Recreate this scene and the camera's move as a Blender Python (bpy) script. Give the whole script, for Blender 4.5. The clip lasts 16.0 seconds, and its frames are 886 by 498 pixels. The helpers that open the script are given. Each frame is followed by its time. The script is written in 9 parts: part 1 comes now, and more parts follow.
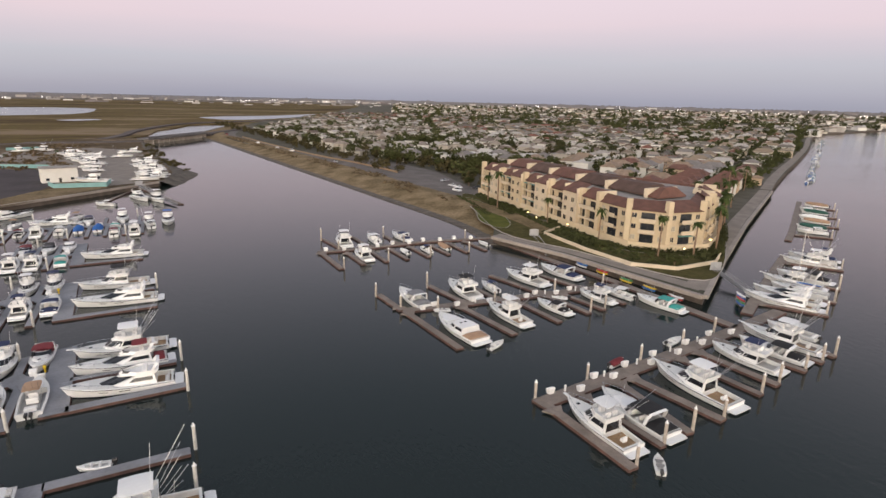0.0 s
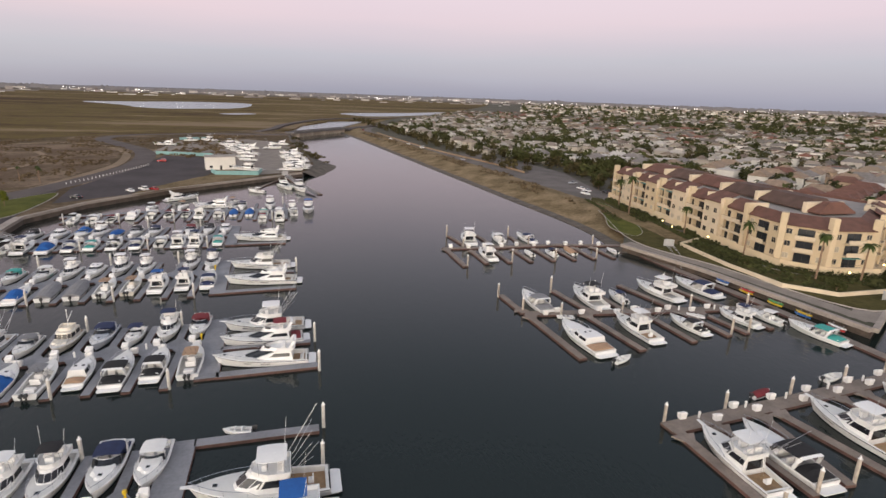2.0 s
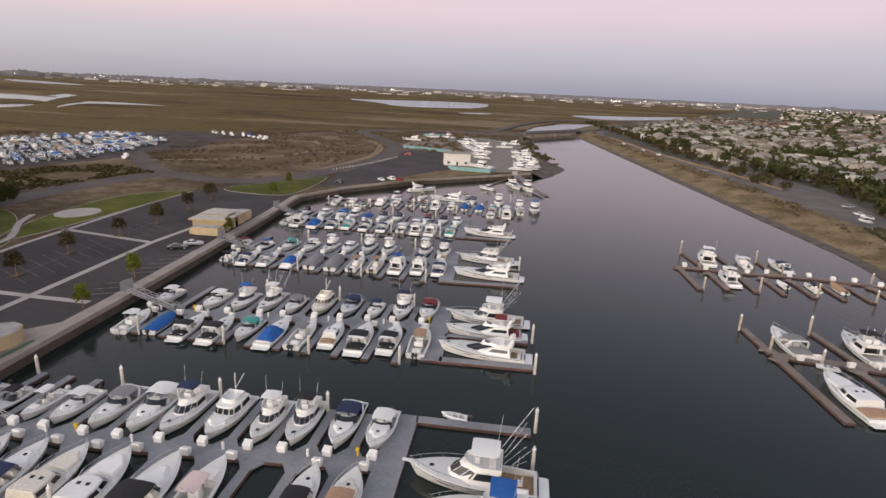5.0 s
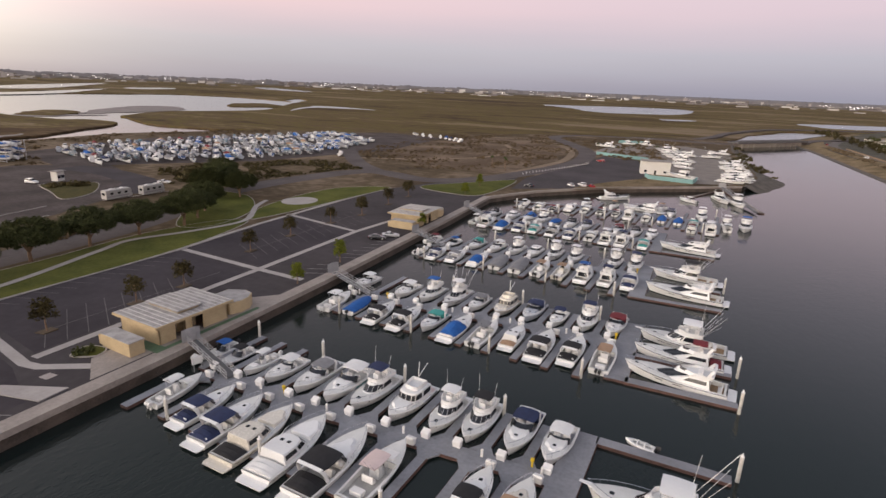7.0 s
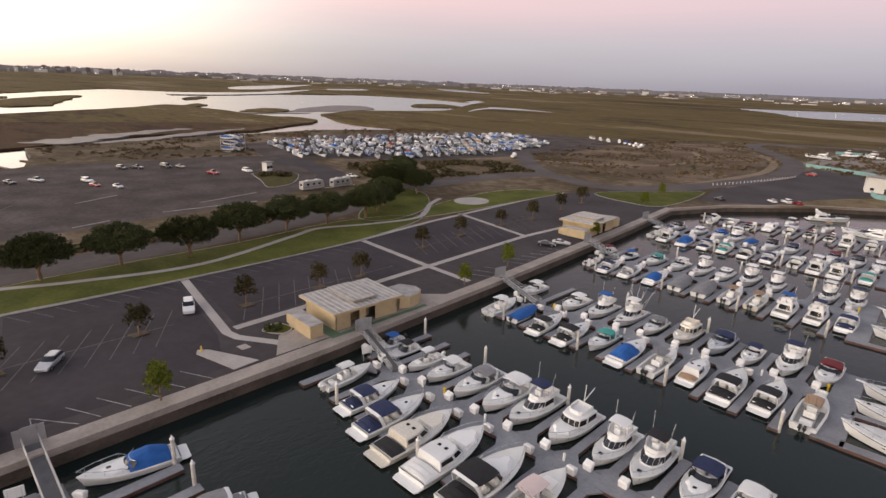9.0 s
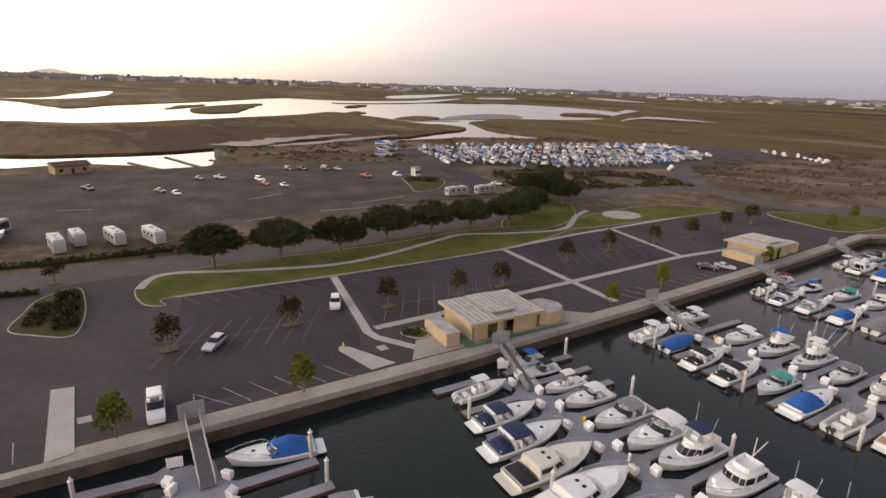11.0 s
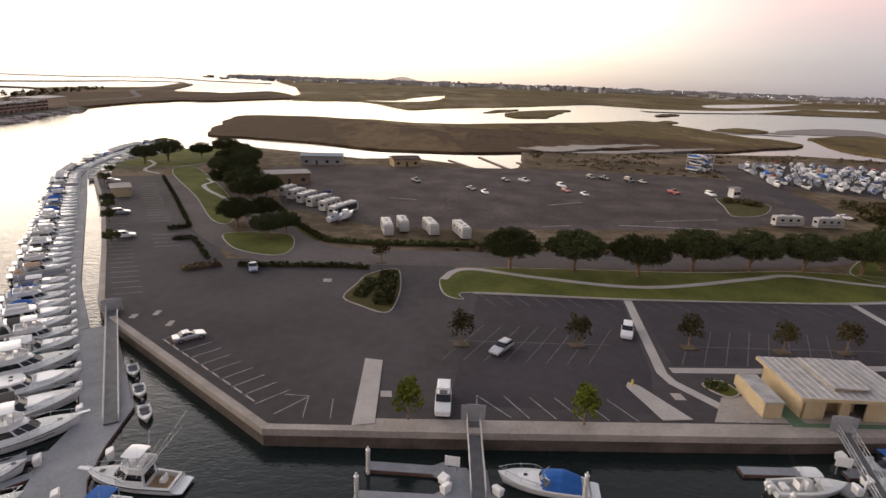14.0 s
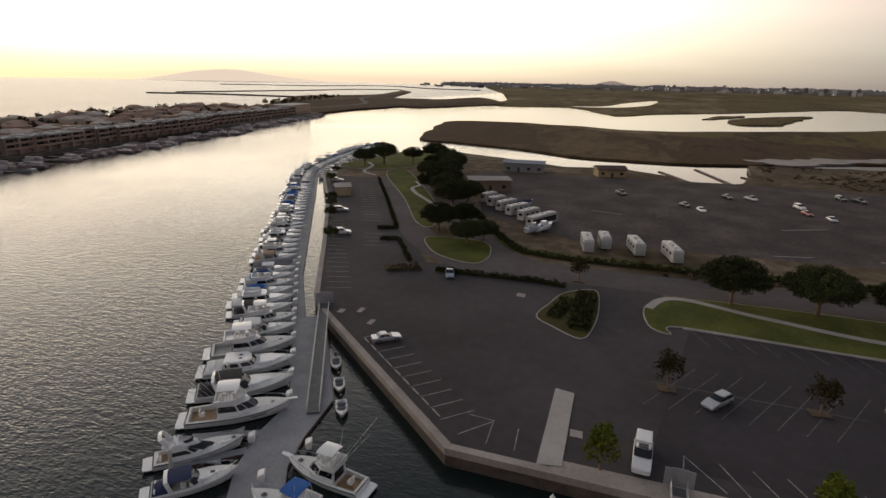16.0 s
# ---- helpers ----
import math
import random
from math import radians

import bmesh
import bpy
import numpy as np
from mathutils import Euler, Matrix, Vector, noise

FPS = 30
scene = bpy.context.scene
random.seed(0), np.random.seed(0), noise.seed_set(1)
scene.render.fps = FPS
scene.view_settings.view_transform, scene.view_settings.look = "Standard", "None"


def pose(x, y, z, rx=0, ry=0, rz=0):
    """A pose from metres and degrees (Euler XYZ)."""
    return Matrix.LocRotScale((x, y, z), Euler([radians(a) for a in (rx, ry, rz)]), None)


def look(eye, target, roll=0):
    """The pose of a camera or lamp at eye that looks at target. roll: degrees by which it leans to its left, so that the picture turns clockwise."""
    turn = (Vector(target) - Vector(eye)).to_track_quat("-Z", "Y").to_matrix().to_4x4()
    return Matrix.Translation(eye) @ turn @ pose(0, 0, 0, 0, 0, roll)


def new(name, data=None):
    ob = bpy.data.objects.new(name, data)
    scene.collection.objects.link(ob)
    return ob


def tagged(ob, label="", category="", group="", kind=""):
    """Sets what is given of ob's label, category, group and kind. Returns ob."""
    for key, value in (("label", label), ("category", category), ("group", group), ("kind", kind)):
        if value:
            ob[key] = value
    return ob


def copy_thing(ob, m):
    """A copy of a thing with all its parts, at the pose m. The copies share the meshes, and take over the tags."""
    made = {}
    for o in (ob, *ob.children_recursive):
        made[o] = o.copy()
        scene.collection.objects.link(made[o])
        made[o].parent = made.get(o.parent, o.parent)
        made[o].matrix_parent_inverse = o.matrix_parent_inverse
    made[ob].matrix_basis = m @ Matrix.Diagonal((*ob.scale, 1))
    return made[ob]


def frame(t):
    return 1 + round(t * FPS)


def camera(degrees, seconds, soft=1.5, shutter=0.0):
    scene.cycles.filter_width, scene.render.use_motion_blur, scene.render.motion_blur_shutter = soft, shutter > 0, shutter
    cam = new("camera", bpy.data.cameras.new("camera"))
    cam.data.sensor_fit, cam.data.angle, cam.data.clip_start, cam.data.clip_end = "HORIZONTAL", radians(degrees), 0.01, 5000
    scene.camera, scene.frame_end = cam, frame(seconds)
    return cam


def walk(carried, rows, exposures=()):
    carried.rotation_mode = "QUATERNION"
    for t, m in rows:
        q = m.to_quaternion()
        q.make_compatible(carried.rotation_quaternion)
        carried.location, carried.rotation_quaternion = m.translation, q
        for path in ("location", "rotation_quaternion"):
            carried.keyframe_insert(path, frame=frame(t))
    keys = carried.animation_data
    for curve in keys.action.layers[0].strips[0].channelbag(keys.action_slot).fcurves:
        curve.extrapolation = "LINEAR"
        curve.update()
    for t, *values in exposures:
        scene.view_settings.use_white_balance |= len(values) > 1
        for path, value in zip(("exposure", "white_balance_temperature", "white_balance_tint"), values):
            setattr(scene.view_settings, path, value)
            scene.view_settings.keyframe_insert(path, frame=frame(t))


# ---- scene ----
# The camera: a small aircraft that drifts west over the fairway and turns left all the while.
cam = camera(77.15, 16.0, soft=1.5, shutter=0.15)
PATH = [
    (0.0, 71.55, 12.31, 42.00, -27.23, -15.01, 1.30),
    (0.5, 71.34, 12.68, 42.02, -24.44, -15.14, 1.38),
    (1.0, 71.07, 13.04, 42.02, -20.98, -15.21, 1.59),
    (1.5, 70.77, 13.37, 41.99, -17.65, -15.30, 1.79),
    (2.0, 70.46, 13.66, 42.01, -14.61, -15.43, 1.97),
    (2.5, 70.15, 13.93, 42.06, -11.57, -15.54, 2.12),
    (3.0, 69.84, 14.17, 42.12, -8.34, -15.65, 2.25),
    (3.5, 69.47, 14.40, 42.17, -4.99, -15.71, 2.25),
    (4.0, 69.00, 14.60, 42.22, -0.92, -15.85, 2.47),
    (4.5, 68.53, 14.76, 42.24, 3.48, -16.01, 2.66),
    (7.0, 66.11, 16.44, 41.11, 27.20, -16.39, 2.34),
    (7.5, 65.36, 16.82, 41.12, 31.96, -16.53, 2.44),
    (8.0, 64.57, 17.29, 41.13, 36.54, -16.66, 2.43),
    (8.5, 63.79, 17.81, 41.12, 40.84, -16.83, 2.41),
    (11.0, 59.78, 19.82, 40.35, 59.39, -16.55, 1.92),
    (11.5, 58.89, 19.84, 40.26, 64.54, -16.56, 2.04),
    (12.0, 57.98, 19.84, 40.20, 69.82, -16.61, 2.07),
    (12.5, 57.00, 19.77, 40.20, 74.72, -16.66, 2.03),
    (13.0, 56.00, 19.54, 40.24, 79.46, -16.72, 2.08),
    (13.5, 54.97, 19.20, 40.33, 84.17, -16.81, 2.13),
    (14.0, 53.88, 18.81, 40.44, 89.26, -16.91, 2.13),
    (14.5, 52.71, 18.38, 40.56, 94.49, -16.97, 1.83),
    (15.0, 51.51, 17.85, 40.70, 99.61, -17.09, 1.96),
    (15.5, 50.31, 17.33, 40.81, 104.80, -17.12, 1.83),
    (16.0, 49.10, 16.88, 40.92, 109.75, -16.95, 1.13),
]
walk(cam, [(t, pose(x, y, z, 90 + pitch, 0, yaw) @ pose(0, 0, 0, 0, 0, roll)) for t, x, y, z, yaw, pitch, roll in PATH],
     exposures=[(0.0, -0.08, 6450, 13), (4.5, -0.12, 6450, 15), (8.0, -0.20, 6550, 17), (11.0, -0.10, 6700, 17), (13.0, -0.06, 6700, 17), (14.5, -0.56, 6550, 15), (15.0, -0.84, 6530, 14), (15.5, -1.0, 6520, 14), (16.0, -1.22, 6500, 12)])

# ---- dusk light: the sun has just gone down in the south-west
SUNSET = Vector((-math.sin(radians(148)), math.cos(radians(148)), 0.0))
world = bpy.data.worlds.new("dusk_sky")
scene.world = world
world.use_nodes = True


def build_sky():
    nt = world.node_tree
    nt.nodes.clear()
    add, link = nt.nodes.new, nt.links.new
    out, bg = add("ShaderNodeOutputWorld"), add("ShaderNodeBackground")
    link(bg.outputs[0], out.inputs[0])
    coord, sep = add("ShaderNodeTexCoord"), add("ShaderNodeSeparateXYZ")
    link(coord.outputs["Generated"], sep.inputs[0])
    dot = add("ShaderNodeVectorMath")
    dot.operation = "DOT_PRODUCT"
    link(coord.outputs["Generated"], dot.inputs[0])
    dot.inputs[1].default_value = SUNSET
    side = add("ShaderNodeMapRange")
    side.interpolation_type = "SMOOTHSTEP"
    link(dot.outputs["Value"], side.inputs["Value"])
    side.inputs["From Min"].default_value, side.inputs["From Max"].default_value = -0.35, 1.0
    narrow = add("ShaderNodeMath")
    narrow.operation = "POWER"
    link(side.outputs[0], narrow.inputs[0])
    narrow.inputs[1].default_value = 1.9
    # the rest of the sky grows a little lighter towards the sunset
    rise = add("ShaderNodeMapRange")
    link(dot.outputs["Value"], rise.inputs["Value"])
    rise.inputs["From Min"].default_value, rise.inputs["From Max"].default_value = -0.9, 0.3
    rise.inputs["To Min"].default_value, rise.inputs["To Max"].default_value = 0.0, 1.0
    # soft streaks of high cloud bend the height a little
    streak = add("ShaderNodeTexNoise")
    streak.inputs["Scale"].default_value, streak.inputs["Detail"].default_value = 2.2, 4
    stretch = add("ShaderNodeVectorMath")
    stretch.operation = "MULTIPLY"
    stretch.inputs[1].default_value = (1, 1, 9)
    link(coord.outputs["Generated"], stretch.inputs[0])
    link(stretch.outputs[0], streak.inputs["Vector"])
    bend = add("ShaderNodeMath")
    bend.operation = "MULTIPLY_ADD"
    link(streak.outputs["Fac"], bend.inputs[0])
    bend.inputs[1].default_value = 0.03
    lift = add("ShaderNodeMath")
    link(sep.outputs["Z"], lift.inputs[0])
    lift.inputs[1].default_value = -0.015
    link(lift.outputs[0], bend.inputs[2])

    def ramp(stops):
        r = add("ShaderNodeValToRGB")
        link(bend.outputs[0], r.inputs[0])
        for i, (at, col) in enumerate(stops):
            e = r.color_ramp.elements[i] if i < 2 else r.color_ramp.elements.new(at)
            e.position, e.color = at, (*col, 1)
        return r
    away = ramp([(0.0, (.36, .38, .46)), (1.0, (.28, .34, .46)), (.03, (.41, .46, .56)), (.06, (.47, .51, .62)), (.085, (.57, .54, .65)), (.12, (.72, .60, .69)),
                 (.17, (.79, .65, .73)), (.30, (.62, .58, .66)), (.5, (.37, .41, .49))])
    glow = ramp([(0.0, (2.2, 1.82, 1.3)), (1.0, (.30, .38, .54)), (.02, (3.0, 2.55, 1.75)), (.05, (4.4, 3.8, 2.7)), (.10, (5.8, 5.1, 3.9)),
                 (.2, (5.5, 4.9, 4.0)), (.4, (3.6, 3.35, 3.1)), (.65, (1.15, 1.22, 1.36))])
    mix = add("ShaderNodeMix")
    mix.data_type = "RGBA"
    link(narrow.outputs[0], mix.inputs["Factor"])
    warm, scaled = add("ShaderNodeMix"), add("ShaderNodeVectorMath")
    warm.data_type = "RGBA"
    link(rise.outputs[0], warm.inputs["Factor"])
    warm.inputs["A"].default_value, warm.inputs["B"].default_value = (1, 1, 1, 1), (1.45, 1.28, 1.06, 1)
    scaled.operation = "MULTIPLY"
    link(away.outputs[0], scaled.inputs[0])
    link(warm.outputs["Result"], scaled.inputs[1])
    link(scaled.outputs[0], mix.inputs["A"])
    link(glow.outputs[0], mix.inputs["B"])
    air = add("ShaderNodeTexSky")
    air.sky_type, air.sun_disc = "NISHITA", False
    air.sun_elevation, air.sun_rotation = radians(1.5), math.atan2(SUNSET.x, SUNSET.y)
    both = add("ShaderNodeMix")
    both.data_type, both.blend_type = "RGBA", "ADD"
    both.inputs["Factor"].default_value = 0.06
    link(mix.outputs["Result"], both.inputs["A"])
    link(air.outputs[0], both.inputs["B"])
    link(both.outputs["Result"], bg.inputs[0])
    bg.inputs[1].default_value = 1.0


build_sky()
sun = new("sun", bpy.data.lights.new("sun", "SUN"))
sun.data.energy, sun.data.angle, sun.data.color = 0.25, radians(70), (1.0, 0.80, 0.58)
sun.matrix_world = look((0, 0, 0), (-SUNSET.x, -SUNSET.y, -0.14))

# ---- materials
MATS = {}


def mat(name, col, rough=.6, metal=0.0, var=.12, size=1.0, bump=0.0, bump_size=.05, col2=None, spread=.06, ior=1.45, coat=0.0, far=None, place=False):
    """A surface with grain at two scales: size is the metres of the larger blotches; spread is how far single objects differ in tone."""
    if name in MATS:
        return MATS[name]
    m = bpy.data.materials.new(name)
    MATS[name] = m
    m.use_nodes = True
    nt = m.node_tree
    add, link = nt.nodes.new, nt.links.new
    b = nt.nodes["Principled BSDF"]
    b.inputs["Roughness"].default_value, b.inputs["Metallic"].default_value, b.inputs["IOR"].default_value = rough, metal, ior
    b.inputs["Coat Weight"].default_value = coat
    tc = add("ShaderNodeNewGeometry") if place else add("ShaderNodeTexCoord")
    vec = tc.outputs["Position"] if place else tc.outputs["Object"]
    n1, n2 = add("ShaderNodeTexNoise"), add("ShaderNodeTexNoise")
    for n, s, d in ((n1, 1 / size, 3), (n2, 9 / size, 4)):
        link(vec, n.inputs["Vector"])
        n.inputs["Scale"].default_value, n.inputs["Detail"].default_value = s, d
    mx = add("ShaderNodeMix")
    mx.data_type = "FLOAT"
    mx.inputs["Factor"].default_value = .4
    link(n1.outputs["Fac"], mx.inputs["A"])
    link(n2.outputs["Fac"], mx.inputs["B"])
    r = add("ShaderNodeValToRGB")
    link(mx.outputs["Result"], r.inputs[0])
    hi = col2 or tuple(min(1, c * (1 + var)) for c in col)
    lo = col if col2 else tuple(c * (1 - var) for c in col)
    r.color_ramp.elements[0].position, r.color_ramp.elements[0].color = .36, (*lo, 1)
    r.color_ramp.elements[1].position, r.color_ramp.elements[1].color = .64, (*hi, 1)
    if far:
        e = r.color_ramp.elements.new(.5)
        e.color = (*far, 1)
    info, hsv, ma = add("ShaderNodeObjectInfo"), add("ShaderNodeHueSaturation"), add("ShaderNodeMapRange")
    link(info.outputs["Random"], ma.inputs["Value"])
    ma.inputs["To Min"].default_value, ma.inputs["To Max"].default_value = 1 - spread, 1 + spread
    link(ma.outputs[0], hsv.inputs["Value"])
    link(r.outputs[0], hsv.inputs["Color"])
    link(hsv.outputs[0], b.inputs["Base Color"])
    rr = add("ShaderNodeMapRange")
    link(n2.outputs["Fac"], rr.inputs["Value"])
    rr.inputs["To Min"].default_value, rr.inputs["To Max"].default_value = max(0.02, rough - .08), min(1, rough + .1)
    link(rr.outputs[0], b.inputs["Roughness"])
    if bump:
        n3, bp = add("ShaderNodeTexNoise"), add("ShaderNodeBump")
        link(vec, n3.inputs["Vector"])
        n3.inputs["Scale"].default_value = 1 / bump_size
        link(n3.outputs["Fac"], bp.inputs["Height"])
        bp.inputs["Strength"].default_value, bp.inputs["Distance"].default_value = min(1, bump * 20), bump
        link(bp.outputs[0], b.inputs["Normal"])
    return m


def water_mat():
    m = bpy.data.materials.new("sea_water")
    m.use_nodes = True
    nt = m.node_tree
    add, link = nt.nodes.new, nt.links.new
    b = nt.nodes["Principled BSDF"]
    b.inputs["Base Color"].default_value = (.011, .017, .016, 1)
    b.inputs["Roughness"].default_value, b.inputs["IOR"].default_value = .05, 1.33
    g = add("ShaderNodeNewGeometry")

    def math_(op, x, y, z=None):
        n = add("ShaderNodeMath")
        n.operation = op
        for i, v in enumerate((x, y, z)):
            if v is None:
                continue
            if isinstance(v, (int, float)):
                n.inputs[i].default_value = v
            else:
                link(v, n.inputs[i])
        return n.outputs[0]

    # broad patches of breeze and calm decide how high the ripples stand
    calm, amp = add("ShaderNodeTexNoise"), add("ShaderNodeMapRange")
    calm.inputs["Scale"].default_value, calm.inputs["Detail"].default_value = .012, 3
    link(g.outputs["Position"], calm.inputs["Vector"])
    link(calm.outputs["Fac"], amp.inputs["Value"])
    amp.inputs["From Min"].default_value, amp.inputs["From Max"].default_value = .35, .65
    amp.inputs["To Min"].default_value, amp.inputs["To Max"].default_value = .5, 1.0

    def ripples(turn_, squeeze, scale, detail=1.0):
        mp, n = add("ShaderNodeMapping"), add("ShaderNodeTexNoise")
        mp.inputs["Rotation"].default_value, mp.inputs["Scale"].default_value = (0, 0, radians(turn_)), (1, squeeze, 1)
        link(g.outputs["Position"], mp.inputs["Vector"])
        link(mp.outputs[0], n.inputs["Vector"])
        n.inputs["Scale"].default_value, n.inputs["Detail"].default_value, n.inputs["Distortion"].default_value = scale, detail, .4
        return n.outputs["Fac"]
    # short-crested wind waves from the south-west, with finer cat's-paws on them
    swell = ripples(-40, .42, 1.05)
    chop = ripples(-31, .5, 2.8)
    fine = ripples(20, .6, 4.0, 2)
    height = math_("MULTIPLY_ADD", chop, .72, math_("MULTIPLY_ADD", fine, .12, swell))
    # the open channel to the south lies in the breeze
    sep, exposed = add("ShaderNodeSeparateXYZ"), add("ShaderNodeMapRange")
    link(g.outputs["Position"], sep.inputs[0])
    link(sep.outputs["Y"], exposed.inputs["Value"])
    exposed.inputs["From Min"].default_value, exposed.inputs["From Max"].default_value = -15, -70
    exposed.inputs["To Min"].default_value, exposed.inputs["To Max"].default_value = .04, .20
    # far out in the channel the wind drops again
    lee = add("ShaderNodeMapRange")
    link(math_("MULTIPLY_ADD", sep.outputs["X"], -.85, math_("MULTIPLY", sep.outputs["Y"], -.53)), lee.inputs["Value"])
    lee.inputs["From Min"].default_value, lee.inputs["From Max"].default_value = 40, 170
    lee.inputs["To Min"].default_value, lee.inputs["To Max"].default_value = 1.0, .30
    # open sea beyond the spit
    sea = add("ShaderNodeMapRange")
    link(sep.outputs["Y"], sea.inputs["Value"])
    sea.inputs["From Min"].default_value, sea.inputs["From Max"].default_value = -360, -520
    sea.inputs["To Min"].default_value, sea.inputs["To Max"].default_value = 0.0, .20
    bp = add("ShaderNodeBump")
    link(height, bp.inputs["Height"])
    link(amp.outputs[0], bp.inputs["Strength"])
    link(math_("MULTIPLY_ADD", exposed.outputs[0], lee.outputs[0], sea.outputs[0]), bp.inputs["Distance"])
    link(math_("MULTIPLY_ADD", sea.outputs[0], 1.2, .05), b.inputs["Roughness"])
    link(bp.outputs[0], b.inputs["Normal"])
    return m


WATER = water_mat()
GEL = mat("white_gelcoat", (.75, .75, .74), .22, var=.04, size=2.5, spread=.05, coat=.3)
CREAM = mat("cream_gelcoat", (.66, .62, .54), .25, var=.05, size=2.5, coat=.3)
GREYHULL = mat("grey_gelcoat", (.42, .45, .50), .25, var=.05, size=2.5, coat=.3)
NAVYHULL = mat("navy_gelcoat", (.02, .035, .09), .2, var=.1, size=2.5, coat=.4)
DECK = mat("nonskid_deck", (.64, .64, .62), .6, var=.06, size=1.2)
SOLE = mat("cockpit_sole", (.40, .39, .37), .6, var=.1, size=1.0)
TREAD = mat("dark_gangway_tread", (.10, .10, .105), .6, var=.2, size=1.0)
TEAK = mat("teak_deck", (.30, .19, .10), .55, var=.2, size=.6)
GLASS = mat("tinted_glass", (.012, .014, .018), .06, var=.2, size=2, ior=1.5)
BOOT = mat("dark_bottom_paint", (.02, .022, .03), .6, var=.2)
STEEL = mat("stainless_steel", (.65, .66, .68), .25, metal=1.0, var=.05)
ALU = mat("brushed_aluminium", (.55, .56, .58), .4, metal=1.0, var=.06)
BLACK = mat("black_plastic", (.02, .02, .022), .45, var=.2)
VINYL = mat("white_vinyl", (.76, .75, .73), .45, var=.06)
CANVAS = {
    "navy": mat("navy_canvas", (.020, .030, .080), .85, var=.2, size=.8, bump=.01, bump_size=.3),
    "black": mat("black_canvas", (.016, .016, .018), .85, var=.25, size=.8, bump=.01, bump_size=.3),
    "blue": mat("royal_blue_canvas", (.016, .10, .34), .85, var=.15, size=.8, bump=.01, bump_size=.3),
    "white": mat("white_canvas", (.70, .70, .69), .85, var=.05, size=.8, bump=.01, bump_size=.3),
    "tan": mat("tan_canvas", (.34, .22, .14), .85, var=.12, size=.8, bump=.01, bump_size=.3),
    "teal": mat("teal_canvas", (.05, .30, .27), .85, var=.12, size=.8, bump=.01, bump_size=.3),
    "red": mat("maroon_canvas", (.16, .022, .028), .85, var=.15, size=.8, bump=.01, bump_size=.3),
    "grey": mat("grey_canvas", (.20, .20, .21), .85, var=.12, size=.8, bump=.01, bump_size=.3),
    "green": mat("dark_green_canvas", (.020, .075, .055), .85, var=.15, size=.8, bump=.01, bump_size=.3),
    "pink": mat("faded_rose_canvas", (.58, .47, .45), .85, var=.06, size=.8, bump=.01, bump_size=.3),
}
CONCRETE = mat("weathered_concrete", (.34, .30, .275), .85, var=.16, size=6, bump=.006, bump_size=.08, place=True)
QUAYTOP = mat("pale_quay_concrete", (.305, .265, .235), .85, var=.2, size=4, bump=.005, bump_size=.1, place=True)
WETWALL = mat("tide_stained_concrete", (.085, .065, .052), .8, var=.4, size=3, bump=.02, bump_size=.2, place=True)
DOCKGREY = mat("grey_dock_concrete", (.225, .228, .245), .72, var=.2, size=4, bump=.004, bump_size=.1, place=True)
DOCKWOOD = mat("weathered_dock_timber", (.20, .165, .14), .8, var=.26, size=2.5, bump=.006, bump_size=.1, place=True)
WALER = mat("rusty_brown_timber_waler", (.105, .056, .046), .8, var=.35, size=1.5, place=True)
ASPHALT = mat("old_asphalt", (.066, .058, .060), .85, ior=1.2, var=.24, size=18, bump=.004, bump_size=.05, place=True)
NEWASPHALT = mat("newer_dark_asphalt", (.055, .048, .053), .85, ior=1.2, var=.2, size=12, bump=.004, bump_size=.05, place=True)
ROADGREY = mat("worn_road_asphalt", (.105, .090, .087), .85, ior=1.2, var=.2, size=14, bump=.004, bump_size=.05, place=True)
YARDGREY = mat("dusty_lot_asphalt", (.058, .048, .046), .9, ior=1.15, col2=(.120, .101, .095), far=(.082, .068, .064), size=11, bump=.004, bump_size=.05, place=True)
EASTGREY = mat("pale_worn_asphalt", (.155, .138, .130), .85, ior=1.2, var=.22, size=10, bump=.004, bump_size=.05, place=True)
PROM = mat("worn_promenade_concrete", (.22, .19, .165), .85, var=.2, size=4, bump=.004, bump_size=.08, place=True)
PAVE = mat("pale_path_concrete", (.36, .33, .31), .85, var=.12, size=4, bump=.004, bump_size=.08, place=True)
KERB = mat("kerb_concrete", (.34, .31, .285), .85, var=.15, size=2, place=True)
PAINT = mat("worn_road_paint", (.15, .145, .14), .8, size=.9, col2=(.42, .41, .39), place=True)
FAINT = mat("faded_road_paint", (.075, .066, .063), .85, size=1.2, col2=(.17, .16, .155), place=True)
GRASS = mat("mown_grass", (.058, .069, .017), .9, var=.35, size=7, bump=.04, bump_size=.15, col2=(.116, .119, .030), ior=1.15, place=True)
SCRUB = mat("dry_scrub_ground", (.060, .043, .027), .95, size=30, bump=.06, bump_size=1.2, col2=(.20, .15, .105), far=(.105, .078, .048), ior=1.15, place=True)
SCRUBSAND = mat("scrubby_brown_sand", (.085, .058, .038), .95, ior=1.15, size=22, bump=.1, bump_size=1.5, col2=(.21, .155, .11), far=(.13, .095, .065), place=True)
SAND = mat("dry_sand", (.23, .175, .125), .95, ior=1.15, var=.2, size=16, bump=.1, bump_size=1.5, place=True)


